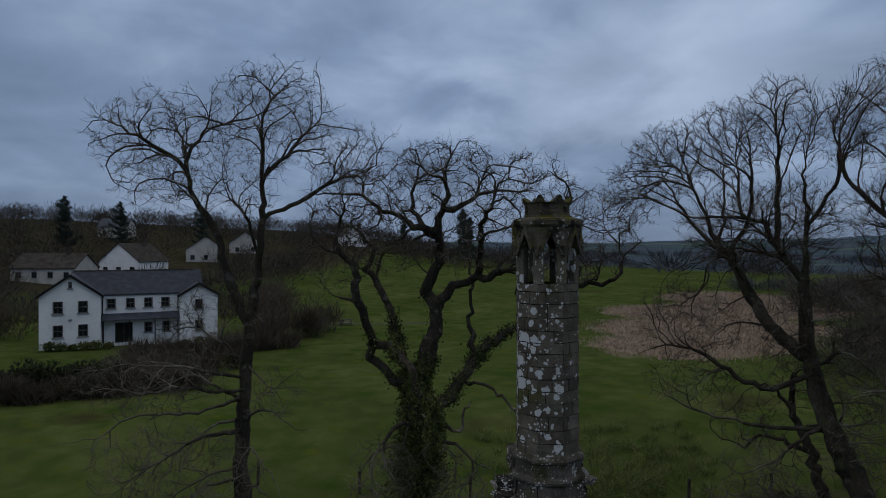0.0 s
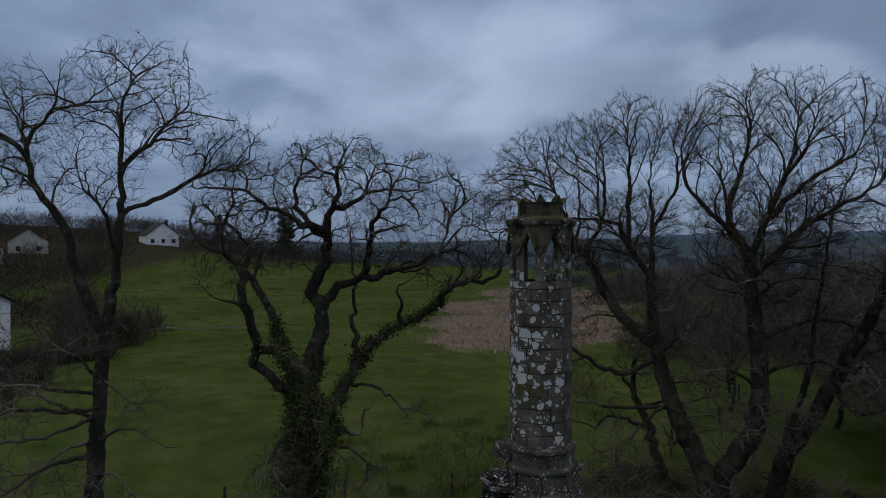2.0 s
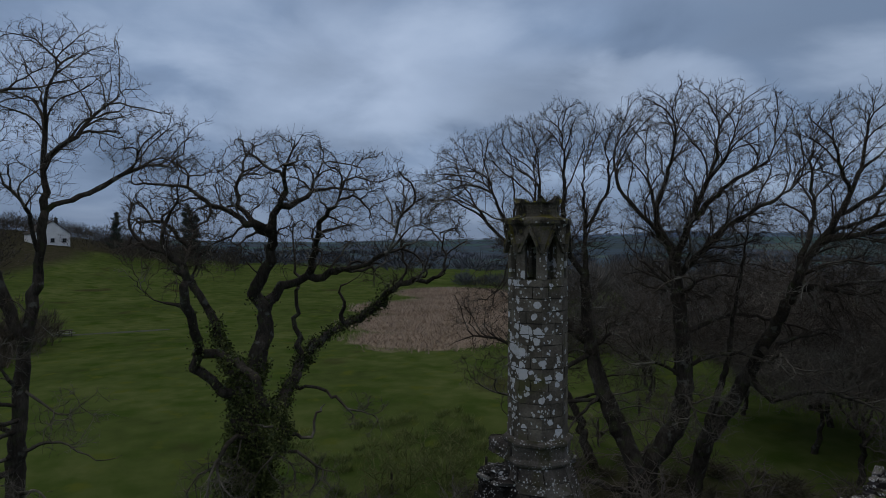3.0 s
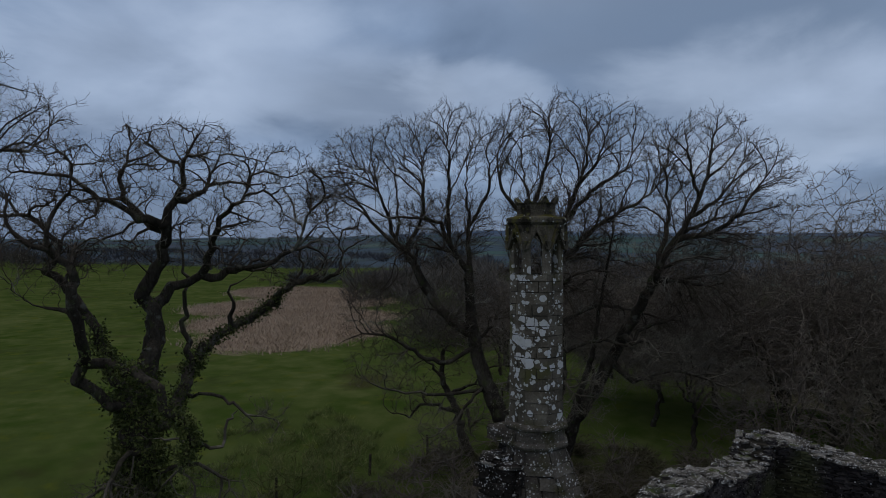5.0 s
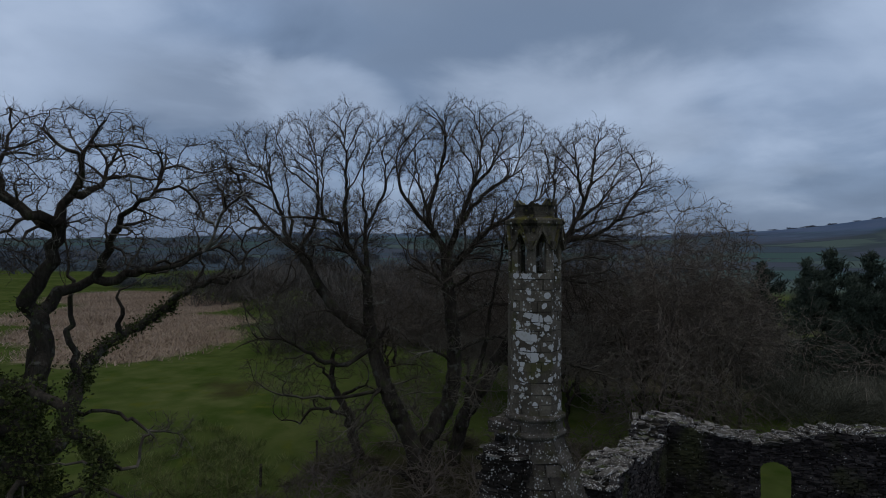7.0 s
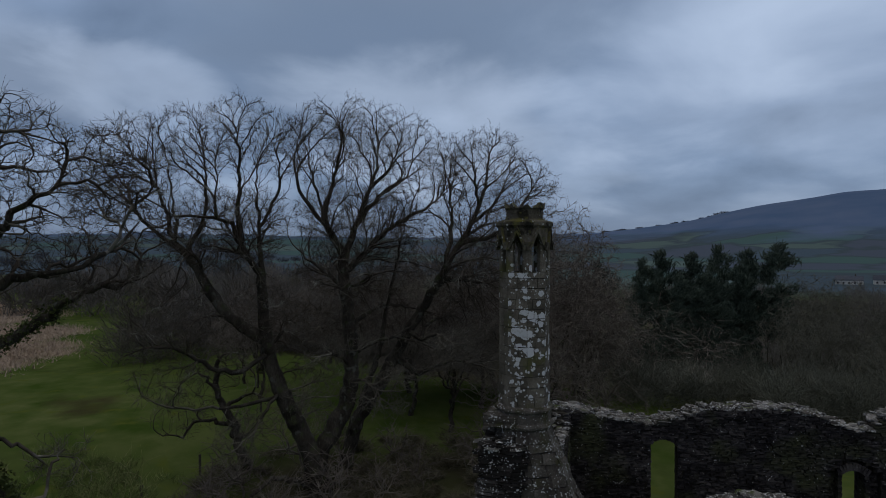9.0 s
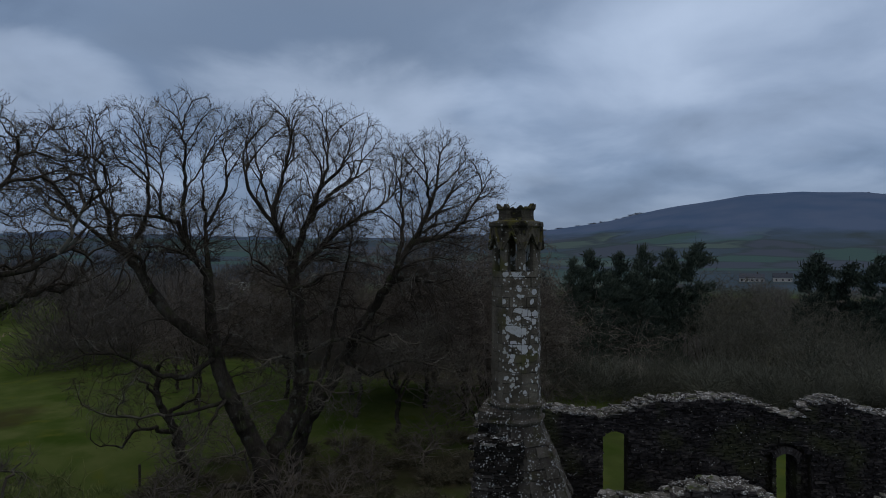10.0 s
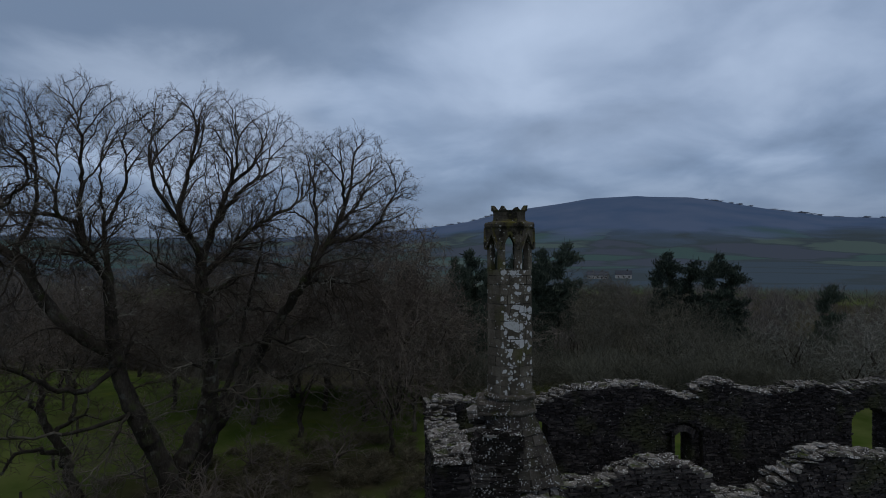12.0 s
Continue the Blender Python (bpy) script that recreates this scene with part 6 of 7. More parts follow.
def sweeping_oak():
    w = Wood(59)
    for girth, pts in (
        ((0.46, 0.05), [(20.3, 25.0, -1.9), (20.4, 24.3, 1.0), (20.7, 22.8, 3.7), (20.8, 21.4, 6.1), (20.5, 20.0, 8.2), (19.9, 18.7, 10.0), (20.1, 18.1, 11.1), (20.5, 17.6, 12.1), (21.0, 17.1, 13.8), (21.2, 16.9, 15.4), (21.4, 16.7, 16.8)]),
        ((0.30, 0.05), [(20.3, 24.7, -0.6), (20.1, 23.9, 2.0), (20.2, 22.9, 4.8), (20.0, 22.2, 7.6), (19.8, 21.5, 10.1), (19.7, 21.0, 12.6)]),
        ((0.14, 0.04), [(20.2, 18.0, 11.2), (20.6, 16.7, 11.5), (20.9, 15.7, 12.1), (21.3, 15.1, 13.1), (21.9, 14.4, 14.5)]),
        ((0.13, 0.04), [(20.4, 17.7, 12.0), (22.1, 16.8, 13.3), (23.1, 16.3, 15.0), (23.2, 16.2, 16.1)]),
        ((0.14, 0.04), [(19.6, 18.6, 10.2), (20.6, 18.7, 12.2), (20.7, 18.9, 14.4), (20.9, 18.7, 16.1)]),
        ((0.09, 0.03), [(20.8, 17.3, 13.2), (19.9, 17.2, 14.5), (19.5, 17.3, 16.1)]),
        ((0.12, 0.04), [(20.3, 17.9, 11.5), (22.6, 17.6, 12.2), (23.9, 17.0, 14.0), (24.7, 16.1, 15.4)]),
        ((0.11, 0.02), [(20.2, 20.8, 4.0), (21.5, 18.8, 4.8), (23.0, 17.0, 4.2), (24.0, 15.5, 3.2)]),
        ((0.10, 0.02), [(20.1, 20.4, 6.0), (18.6, 18.6, 6.6), (17.8, 17.0, 5.8)]),
        ((0.10, 0.02), [(20.1, 20.3, 6.6), (22.4, 19.6, 7.2), (24.4, 18.8, 6.4)]),
    ):
        w.limb(pts, girth=girth, gnarl=0.04)
    lobes = [((21.0, 17.0, 15.2), (2.0, 2.5, 2.1)), ((22.3, 15.4, 14.1), (2.1, 2.3, 2.1)), ((20.2, 17.9, 15.0), (1.7, 2.1, 1.9)), ((22.6, 16.0, 12.6), (1.8, 2.2, 1.2)), ((21.3, 16.8, 11.4), (2.6, 3.0, 1.5)), ((21.6, 17.6, 8.2), (2.4, 3.0, 2.6)), ((22.8, 17.0, 4.4), (2.4, 2.4, 1.8)), ((18.4, 17.8, 6.0), (1.6, 1.6, 1.4)), ((23.0, 19.2, 6.6), (2.0, 2.0, 1.4))]
    w.heart = (20.0, 18.6, 9.0)
    w.grow(lobes[:5] + [((21.0, 17.4, 12.0), (2.9, 3.2, 2.4)), ((20.6, 18.0, 9.6), (2.8, 3.0, 1.6)), ((19.8, 21.2, 12.2), (1.8, 1.8, 1.8))], 600, 7200, gnarl=0.24, rise=0.14, pull=0.9, spur=0.34, gap=0.30, angle=40)
    w.grow(lobes[5:], 300, 3200, gnarl=0.36, rise=-0.05, pull=0.3, spur=0.36, gap=0.28, angle=55)
    return tree_thing("sweeping_oak_tree", w, 0.46, "bare oak whose crown sweeps up and outward from two leaning stems", pale_below=7.0, tip=0.0052, power=2.0, twig_args=HERO_TWIGS)


def stunted_oak():
    w = Wood(61)
    for girth, pts in (
        ((0.40, 0.15), [(17.8, 29.2, -2.4), (17.5, 29.6, -0.6), (17.3, 29.8, 1.0), (16.9, 30.2, 2.3), (16.6, 30.6, 3.6), (16.7, 30.5, 4.9)]),
        ((0.17, 0.06), [(17.2, 29.9, 1.3), (15.5, 30.5, 2.0), (14.3, 31.0, 1.4), (13.4, 31.4, 1.8)]),
        ((0.14, 0.05), [(16.9, 30.2, 2.3), (18.2, 29.6, 2.8), (19.2, 29.2, 2.4)]),
        ((0.12, 0.05), [(16.7, 30.4, 3.3), (15.7, 30.8, 4.3), (14.8, 31.1, 4.1)]),
    ):
        w.limb(pts, girth=girth, gnarl=0.08)
    w.grow([((14.6, 30.8, 2.6), (2.2, 2.0, 1.5)), ((17.2, 30.2, 4.6), (2.2, 2.2, 1.6)), ((18.8, 29.4, 2.8), (1.2, 1.4, 1.2))], 40, 700, gnarl=0.35, rise=0.0, pull=0.0)
    return tree_thing("stunted_oak_tree", w, 0.38, "stunted crooked bare oak on the meadow edge", tip=0.0052, power=2.0, twig_args=HERO_TWIGS)


tall_oak()
gnarled_oak()
leaning_oak()
domed_oak()
sweeping_oak()
stunted_oak()


# ---------------------------------------------------------------- lesser trees and scrub


def scrub_tree(seed, tall, wide, count, label, group, bark, twig, droop=0.0, trunk=0.2, name="bare_tree", low=0.22):
    """A bushy bare tree about its own origin, to be copied."""
    w = Wood(seed)
    rng = w.rng
    w.limb([(0, 0, -0.5), (rng.normal(0, 0.2), rng.normal(0, 0.2), tall * 0.18), (rng.normal(0, 0.4), rng.normal(0, 0.4), tall * 0.36)], gnarl=0.06)
    for k in range(6):
        a = k * 1.05 + rng.random() * 0.6
        rr = wide * (0.45 + 0.3 * rng.random())
        z0 = tall * (0.16 + 0.18 * rng.random())
        w.limb([(0, 0, z0), (0.45 * rr * math.cos(a), 0.45 * rr * math.sin(a), z0 + tall * 0.16), (rr * math.cos(a), rr * math.sin(a), z0 + tall * (0.3 + 0.2 * rng.random()))], gnarl=0.08)
    w.limb([(0, 0, tall * 0.34), (rng.normal(0, 0.5), rng.normal(0, 0.5), tall * 0.6), (rng.normal(0, 0.8), rng.normal(0, 0.8), tall * 0.88)], gnarl=0.06)
    lobes = [((0, 0, tall * 0.72), (wide * 0.7, wide * 0.7, tall * 0.26))]
    for k in range(5):
        a = k * 1.256 + rng.random()
        lobes.append(((wide * 0.62 * math.cos(a), wide * 0.62 * math.sin(a), tall * (low + 0.25 * rng.random())), (wide * 0.45, wide * 0.45, tall * 0.22)))
    w.crown(lobes, count, step=0.3, reach=3.0, kill=0.42, rise=0.08 - droop, gnarl=0.3, rounds=60)
    ob, r = tree_thing(name, w, trunk, label, "tree", group, bark, twig, tip=0.012, power=1.8, twig_args=dict(below=0.03, per=2, length=0.75, rise=0.08 - droop, spread=0.85, width=0.014, fork=1))
    return ob


def plant(ob, spots, seed, turns=(0, 6.28)):
    """Sets copies of a thing on the ground at (x, y, size)."""
    rng = np.random.default_rng(seed)
    first = True
    for x, y, s in spots:
        m = Matrix.Translation((x, y, on_ground(x, y))) @ Matrix.Rotation(rng.uniform(*turns), 4, "Z") @ Matrix.Diagonal((s, s, s * rng.uniform(0.94, 1.06), 1))
        if first:
            ob.matrix_basis = m
            first = False
        else:
            c = copy_thing(ob, Matrix.Identity(4))
            c.matrix_basis = m


def to_top(tall, spots):
    """Sizes that bring trees of that height up to the level z at each (x, y, z)."""
    return [(x, y, (z - on_ground(x, y)) / tall) for x, y, z in spots]


T1 = scrub_tree(101, 12.5, 4.4, 1200, "dense bare tree in a tangled brown thicket", "thicket trees", BARK, TWIG_BROWN, 0.05, low=0.34)
T2 = scrub_tree(102, 11.0, 4.8, 1200, "spreading bare tree with drooping grey-brown twigs", "thicket trees", BARK, TWIG_BROWN, 0.12, low=0.32)
T3 = scrub_tree(103, 9.5, 4.2, 1500, "low twiggy bare tree with pale lichened branches", "thicket trees", BARK_PALE, TWIG_PALE, 0.1)
plant(T1, [(39.6, 17.9, 1.3), (29.5, 25, 1.0), (33, 21, 1.05), (36.5, 17, 1.0), (34, 27, 1.05), (40, 22, 1.2), (43, 16, 1.2), (31, 31, 0.95), (27.5, 36, 0.8), (33.0, 16.0, 1.12), (39, 14.5, 1.08), (38, 34, 0.9), (44, 40, 0.95), (50, 47, 0.9), (47, 33, 0.95)], 1)
plant(T2, [(25.5, 15.3, 0.8), (28, 21.5, 0.95), (31.5, 18, 1.0), (35, 14, 0.95), (36, 24, 1.2), (42, 14.5, 0.9), (47, 19, 1.25), (36, 42, 0.85), (42, 33, 0.9), (54, 38, 0.95), (31, 40, 0.7)], 2)
plant(T3, [(30, 14.5, 0.8), (33, 12.5, 0.8)], 3)
T4 = scrub_tree(104, 13.0, 3.8, 900, "slim bare valley tree below the ruined wall", "valley trees", BARK, TWIG_OLIVE, 0.0, 0.18, low=0.5)
T5 = scrub_tree(105, 12.0, 4.6, 1000, "bushy grey-green budding valley tree", "valley trees", BARK, TWIG_OLIVE, 0.0, 0.18, low=0.4)
plant(T4, to_top(13.0, [(56, -1, 6.0), (60, -4, 6.6), (54, -3.4, 5.2), (58, -9, 5.8), (66, -10, 6.6), (51, -1.8, 4.6), (72, -15, 6.0), (55, 16.5, 7.0), (78, -8, 7.4), (52, 22, 8.5), (64, 22, 8.0), (57, -6, 5.6), (62, -13, 5.2), (69, -5.4, 7.6), (50, -6.6, 4.2), (64, -17, 4.6), (84, -12, 7.4), (82, -5, 7.8)]), 4)
plant(T5, [(56, -14, 0.75), (60, -20, 0.79), (52, -10, 0.68), (66, -24, 0.83), (72, -30, 0.83), (58, -28, 0.75)], 5)


def pine(seed, tall, label, open_crown=False):
    """A pine: bare stem, upswept limbs, and needle sprays in a ragged plume that leans with the wind."""
    rng = np.random.default_rng(seed)
    w = Wood(seed)
    lean = 0.9 if open_crown else 0.5
    w.limb([(0, 0, -0.5), (rng.normal(0, 0.15), rng.normal(0, 0.15), tall * 0.5), (lean, rng.normal(0, 0.2), tall)], step=0.6, gnarl=0.03)
    stem = w.p.copy()
    z = tall * (0.42 if open_crown else 0.14)
    cs, ns = [], []
    while z < tall * 0.985:
        f = max(0.0, (z / tall - 0.2) / 0.8)
        foot = stem[int(np.argmin(np.abs(stem[:, 2] - z)))]
        reach = (3.0 if open_crown else 3.7) * (1 - f) ** 0.7 * (0.95 + 0.10 * math.sin(z * 1.9 + seed)) * rng.uniform(0.7, 1.2) + 0.10
        for k in range(rng.integers(3, 6)):
            a = rng.uniform(0, 6.28)
            le = reach * rng.uniform(0.5, 1.2) * (1 + 0.25 * math.cos(a))
            tip = foot + np.array([le * math.cos(a), le * math.sin(a), le * rng.uniform(0.15, 0.75)])
            w.limb([tuple(foot), tuple((foot + tip) / 2 - (0, 0, 0.08 * le)), tuple(tip)], step=0.5, gnarl=0.03)
            n = int(4 + 62 * le)
            t = rng.random(n) ** 0.55
            cs.append(foot * (1 - t)[:, None] + tip * t[:, None] + rng.normal(0, 1, (n, 3)) * (0.30, 0.30, 0.17) * (0.3 + 0.7 * min(1.0, le)))
            ns.append(np.tile((1.2 * math.cos(a), 1.2 * math.sin(a), 1.3), (n, 1)))
        z += tall * rng.uniform(0.028, 0.055)
    ob, r = tree_thing("pine_tree", w, 0.22, label, "tree", "pines", BARK, BARK, tip=0.02)
    v, f = leaves(np.vstack(cs), np.vstack(ns), 0.29, rng, NEEDLE, 0.10, 0.20)
    child("needles", raw_mesh("needles", v, [f], [NEEDLE]), ob, "dark green needle sprays")
    return ob


P1 = pine(201, 18.0, "tall dark green pine at the valley edge")
P2 = pine(202, 17.0, "dark pine with an open wind-shaped crown", True)
plant(P1, to_top(18.0, [(70, 10.8, 11.3), (71.4, 7.2, 10.9), (73, 4.4, 11.3), (66, 8.6, 8.6), (68, 5.6, 9.2), (75.5, 0.6, 10.2), (70, 1.6, 8.4), (66.5, 12.6, 9.4), (84, -19.4, 8.2), (94.7, 21.4, 9.2), (63, 9.4, 4.6), (64, 3.4, 5.4), (66, 6.4, 6.4), (-68, 182, 22.5), (-88, 176, 24.0), (-101, 172, 25.5), (7.6, 230, 24.0), (10, 231, 22.0), (-14, 230, 22.5)]), 6, (-2.4, -0.8))
plant(P2, to_top(17.0, [(76.8, -1.8, 11.4), (81.2, -20.9, 10.6), (78.6, -16.1, 10.1), (76.7, -22.6, 10.0), (80.0, -26.2, 9.2), (86, -43, 6.4), (75, -47, 8.4)]), 7, (-2.2, -1.0))

H1 = scrub_tree(108, 8.0, 3.4, 1300, "blackthorn thicket in pale blossom behind the wall", "blackthorns", BARK, BLOSSOM, 0.0, 0.12, "blackthorn_tree", 0.25)
plant(H1, [(33, -16, 0.9), (37, -20, 1.0), (41, -16, 0.9), (36, -26, 0.9)], 11)
W1 = scrub_tree(106, 4.2, 2.0, 260, "yellow-green budding willow bush on the bank", "willow bushes", BARK_PALE, BUD, 0.0, 0.05, "willow_bush", 0.3)
plant(W1, [(6.8, 29.2, 0.95), (8.3, 28.4, 1.0), (5.6, 30.0, 0.8), (9.6, 30.0, 0.8), (-40.5, 67.2, 0.34), (-38.8, 68.0, 0.3), (-42.0, 66.2, 0.3), (-36.5, 69.5, 0.28)], 8)
B1 = scrub_tree(107, 2.6, 1.6, 120, "low tangled grey-brown bare bush on the bank", "bushes", BARK_PALE, TWIG_BROWN, 0.05, 0.05, "bare_bush", 0.25)
plant(B1, [(4.0, 26.5, 1.0), (7.5, 25.0, 1.1), (10.2, 25.5, 1.0), (12.0, 23.5, 1.1), (2.2, 27.0, 0.9), (-2.2, 24.5, 1.2), (-3.2, 26.0, 1.1), (-4.6, 25.0, 1.0), (-6.0, 24.0, 0.9), (14.0, 22.0, 1.1), (0.8, 24.0, 1.2), (6.0, 23.0, 1.0),
           (-9.5, 23.5, 1.0), (-12.0, 23.0, 0.9), (19.0, 20.0, 1.0), (21.5, 22.5, 1.1), (16.0, 20.5, 1.0), (14.5, 27.5, 1.3), (18.5, 27.0, 1.4), (21.0, 26.0, 1.3), (19.5, 31.0, 1.2), (12.5, 27.0, 1.2), (23.0, 29.5, 1.4), (16.0, 23.0, 1.3), (11.0, 22.5, 1.2), (22.5, 18.0, 1.3)], 9)


def clump_stuff(name, spots, material, label, blade=0.6, per=90, seed=1, lift=0.0, thin=0.09, up=0.9):
    """Woods, hedges and brakes too far off to count: a spray of twigs over each spot (x, y, radius, height)."""
    rng = np.random.default_rng(seed)
    vs = []
    for x, y, rad, hgt in spots:
        n = int(per * (0.7 + 0.6 * rng.random()))
        d = rng.normal(size=(n, 3))
        d /= np.linalg.norm(d, axis=1)[:, None]
        c = d * (rng.random(n) ** 0.45)[:, None] * (rad, rad, hgt / 2) + (x, y, on_ground(x, y) + hgt * 0.46 + lift)
        a = d * (0.9, 0.9, 0.4) + rng.normal(0, 0.35, (n, 3)) + (0, 0, up)
        a /= np.linalg.norm(a, axis=1)[:, None]
        s = (blade * (0.5 + rng.random(n)))[:, None]
        q = np.cross(a, rng.normal(size=(n, 3)))
        q /= np.linalg.norm(q, axis=1)[:, None] + 1e-9
        vs.append(np.stack([c - a * s * 0.5 + q * s * thin, c - a * s * 0.5 - q * s * thin, c + a * s * 0.7], 1).reshape(-1, 3))
    v = np.vstack(vs)
    f = np.arange(len(v)).reshape(-1, 3)
    ob = new(name, raw_mesh(name, v, [f], [material]))
    return tagged(ob, label, "hedge" if "hedge" in name else "wood", kind="stuff")


def line_spots(x0, y0, x1, y1, gap, rad, hgt, rng):
    n = int(math.hypot(x1 - x0, y1 - y0) / gap)
    return [(x0 + (x1 - x0) * i / n + rng.normal(0, rad * 0.25), y0 + (y1 - y0) * i / n + rng.normal(0, rad * 0.25), rad * rng.uniform(0.8, 1.3), hgt * rng.uniform(0.75, 1.25)) for i in range(n + 1)]


RNG = np.random.default_rng(77)
garden = line_spots(-46, 47, -24, 48, 0.9, 1.3, 2.4, RNG)
clump_stuff("garden_hedge", garden, HEDGE, "dark clipped garden hedge below the white house", 0.22, 700, 3, thin=0.3, up=0.4)
brown = line_spots(-31, 45, -19, 50, 1.1, 1.3, 1.5, RNG) + line_spots(-29, 52, -19, 58, 1.3, 1.4, 1.8, RNG) + line_spots(-30, 62, -17, 72, 1.2, 1.6, 2.0, RNG) + line_spots(-20, 72, -15, 84, 1.5, 2.2, 5.0, RNG) + line_spots(-64, 78, -50, 74, 1.6, 2.6, 5.5, RNG) + line_spots(-22, 80, -26, 100, 1.6, 2.6, 6.0, RNG)
clump_stuff("scrub_hedge", brown, SCRUB, "brown winter scrub round the white house garden", 1.0, 500, 4, thin=0.035)
far = line_spots(-20, 300, 60, 330, 4, 4, 3.5, RNG) + line_spots(60, 330, 160, 260, 5, 4, 4, RNG) + line_spots(100, 160, 240, 190, 4, 3, 3.5, RNG) + line_spots(70, 155, 130, 150, 3, 3, 3.5, RNG)
clump_stuff("field_hedge", far, HAZED_SCRUB, "bare hedgerows between the far fields, blue-grey with painted haze", 1.3, 240, 5, thin=0.05, up=0.4)
wood = []
gardens = [(-31.0, 160), (-27.6, 165), (-21.9, 190), (-9.0, 238)]
for i in range(1500):
    b, r = RNG.uniform(-62, 6), RNG.uniform(100, 350)
    near_house = any(abs(b - bh) < 2.4 and rh - 34 < r < rh for bh, rh in gardens)
    if r > 100 + min(105, max(0, b + 16) * 16) and not near_house:
        b = radians(b)
        wood.append((r * math.sin(b), r * math.cos(b), RNG.uniform(3, 6.5), RNG.uniform(2.2, 4.2) if r < 150 else RNG.uniform(3.5, 6.5) if r < 195 else RNG.uniform(5, 9)))
clump_stuff("village_wood", wood, VILLAGE, "brown bare woods on the village slope", 0.9, 150, 6, thin=0.075)
wood = [(60 + 50 * RNG.random(), 60 + 60 * RNG.random() - 20, RNG.uniform(3, 5), RNG.uniform(5, 9)) for _ in range(60)] + line_spots(48, 48, 110, 70, 3, 4, 7, RNG) + line_spots(60, 106, 120, 135, 3, 4.5, 8, RNG)
clump_stuff("brake_wood", wood, HAZED_WOOD, "dark brown carr woodland beyond the reed bed", 1.7, 420, 7, thin=0.04)
carr = line_spots(34, 57, 55, 43, 1.5, 2.4, 4.6, RNG) + line_spots(38, 62, 60, 47, 1.6, 2.8, 5.6, RNG) + line_spots(44, 64, 64, 50, 2.0, 3.0, 6.0, RNG)
clump_stuff("carr_wood", carr, HAZED_WOOD, "grey-brown willow carr along the far edge of the meadow", 1.1, 420, 21, thin=0.022, up=0.6)
wood = []
for i in range(150):
    b, r = radians(RNG.uniform(45, 130)), RNG.uniform(110, 330)
    wood.append((r * math.sin(b), r * math.cos(b), RNG.uniform(4, 8), RNG.uniform(6, 12)))
for i in range(90):
    b, r = radians(RNG.uniform(92, 128)), RNG.uniform(105, 320)
    wood.append((r * math.sin(b), r * math.cos(b), RNG.uniform(4, 7), RNG.uniform(6, 11)))
clump_stuff("valley_wood", wood, HAZED_WOOD, "bare brown woods along the valley floor", 1.6, 380, 8, thin=0.04)

brush = []
for i in range(150):
    u, k = RNG.uniform(0, 0.72), RNG.normal(0, 2.2)
    x, y = 30 + 18 * u + k * 0.6, 31 - 25 * u + k
    brush.append((x, y, RNG.uniform(1.6, 2.8), RNG.uniform(4.5, 8.0)))
clump_stuff("thicket_brush", brush, THICKET, "dense haze of fine drooping twigs in the thicket", 1.1, 400, 13, lift=2.3, thin=0.014, up=-0.1)
undergrowth = []
for i in range(230):
    x, y = RNG.uniform(41, 84), RNG.uniform(-30, 14)
    if x > 56 or y < -5:
        undergrowth.append((x, y, RNG.uniform(1.8, 3.2), RNG.uniform(3.5, 7.5)))
undergrowth += line_spots(41, 2, 43, -18, 1.5, 1.7, 2.8, RNG)
for i in range(170):
    undergrowth.append((RNG.uniform(37, 57), RNG.uniform(-20, 12), RNG.uniform(1.4, 2.4), RNG.uniform(1.6, 3.4)))
clump_stuff("valley_brush", undergrowth, VALLEY, "olive-grey undergrowth between the valley trees", 0.9, 420, 15, thin=0.014, up=0.5)
tussock = [(RNG.uniform(2, 15), RNG.uniform(28, 40), RNG.uniform(0.35, 0.8), RNG.uniform(0.25, 0.5)) for _ in range(140)]
clump_stuff("tussock_grass", tussock, GRASS, "rough pale-tipped grass tussocks on the bank", 0.3, 70, 16, thin=0.05, up=1.3)
bramble = []
for i in range(170):
    a, q = RNG.uniform(0, 6.28), RNG.random() ** 0.5
    cx, cy, rr = ((17.5, 23.5, 7.5), (22.5, 17.5, 6.0), (9.0, 25.0, 4.5), (-1.0, 25.0, 3.5))[RNG.choice(4, p=[0.36, 0.28, 0.2, 0.16])]
    bramble.append((cx + rr * q * math.cos(a), cy + rr * q * math.sin(a), RNG.uniform(0.5, 1.1), RNG.uniform(0.4, 1.1)))
clump_stuff("bramble_brake", bramble, BRAMBLE, "low brown bramble and dead leaves under the oaks", 0.32, 260, 14, thin=0.05, up=0.3)

ridge = []
for i in range(150):
    b = radians(RNG.choice([RNG.uniform(108, 131), RNG.uniform(78, 94), RNG.uniform(20, 78)], p=[0.45, 0.2, 0.35]))
    r = RNG.uniform(2300, 2500)
    ridge.append((r * math.sin(b), r * math.cos(b), RNG.uniform(8, 20), RNG.uniform(3, 6)))
clump_stuff("ridge_wood", ridge, HAZED_SCRUB, "far lines of trees along the hill crest", 2.6, 150, 9, thin=0.2)
midfield = []
for i in range(120):
    b, r = radians(RNG.uniform(5, 75)), RNG.uniform(260, 1100)
    midfield.append((r * math.sin(b), r * math.cos(b), RNG.uniform(6, 16), RNG.uniform(5, 10)))
clump_stuff("field_wood", midfield, HAZED_SCRUB, "scattered copses in the far fields", 3.5, 150, 10, thin=0.08)


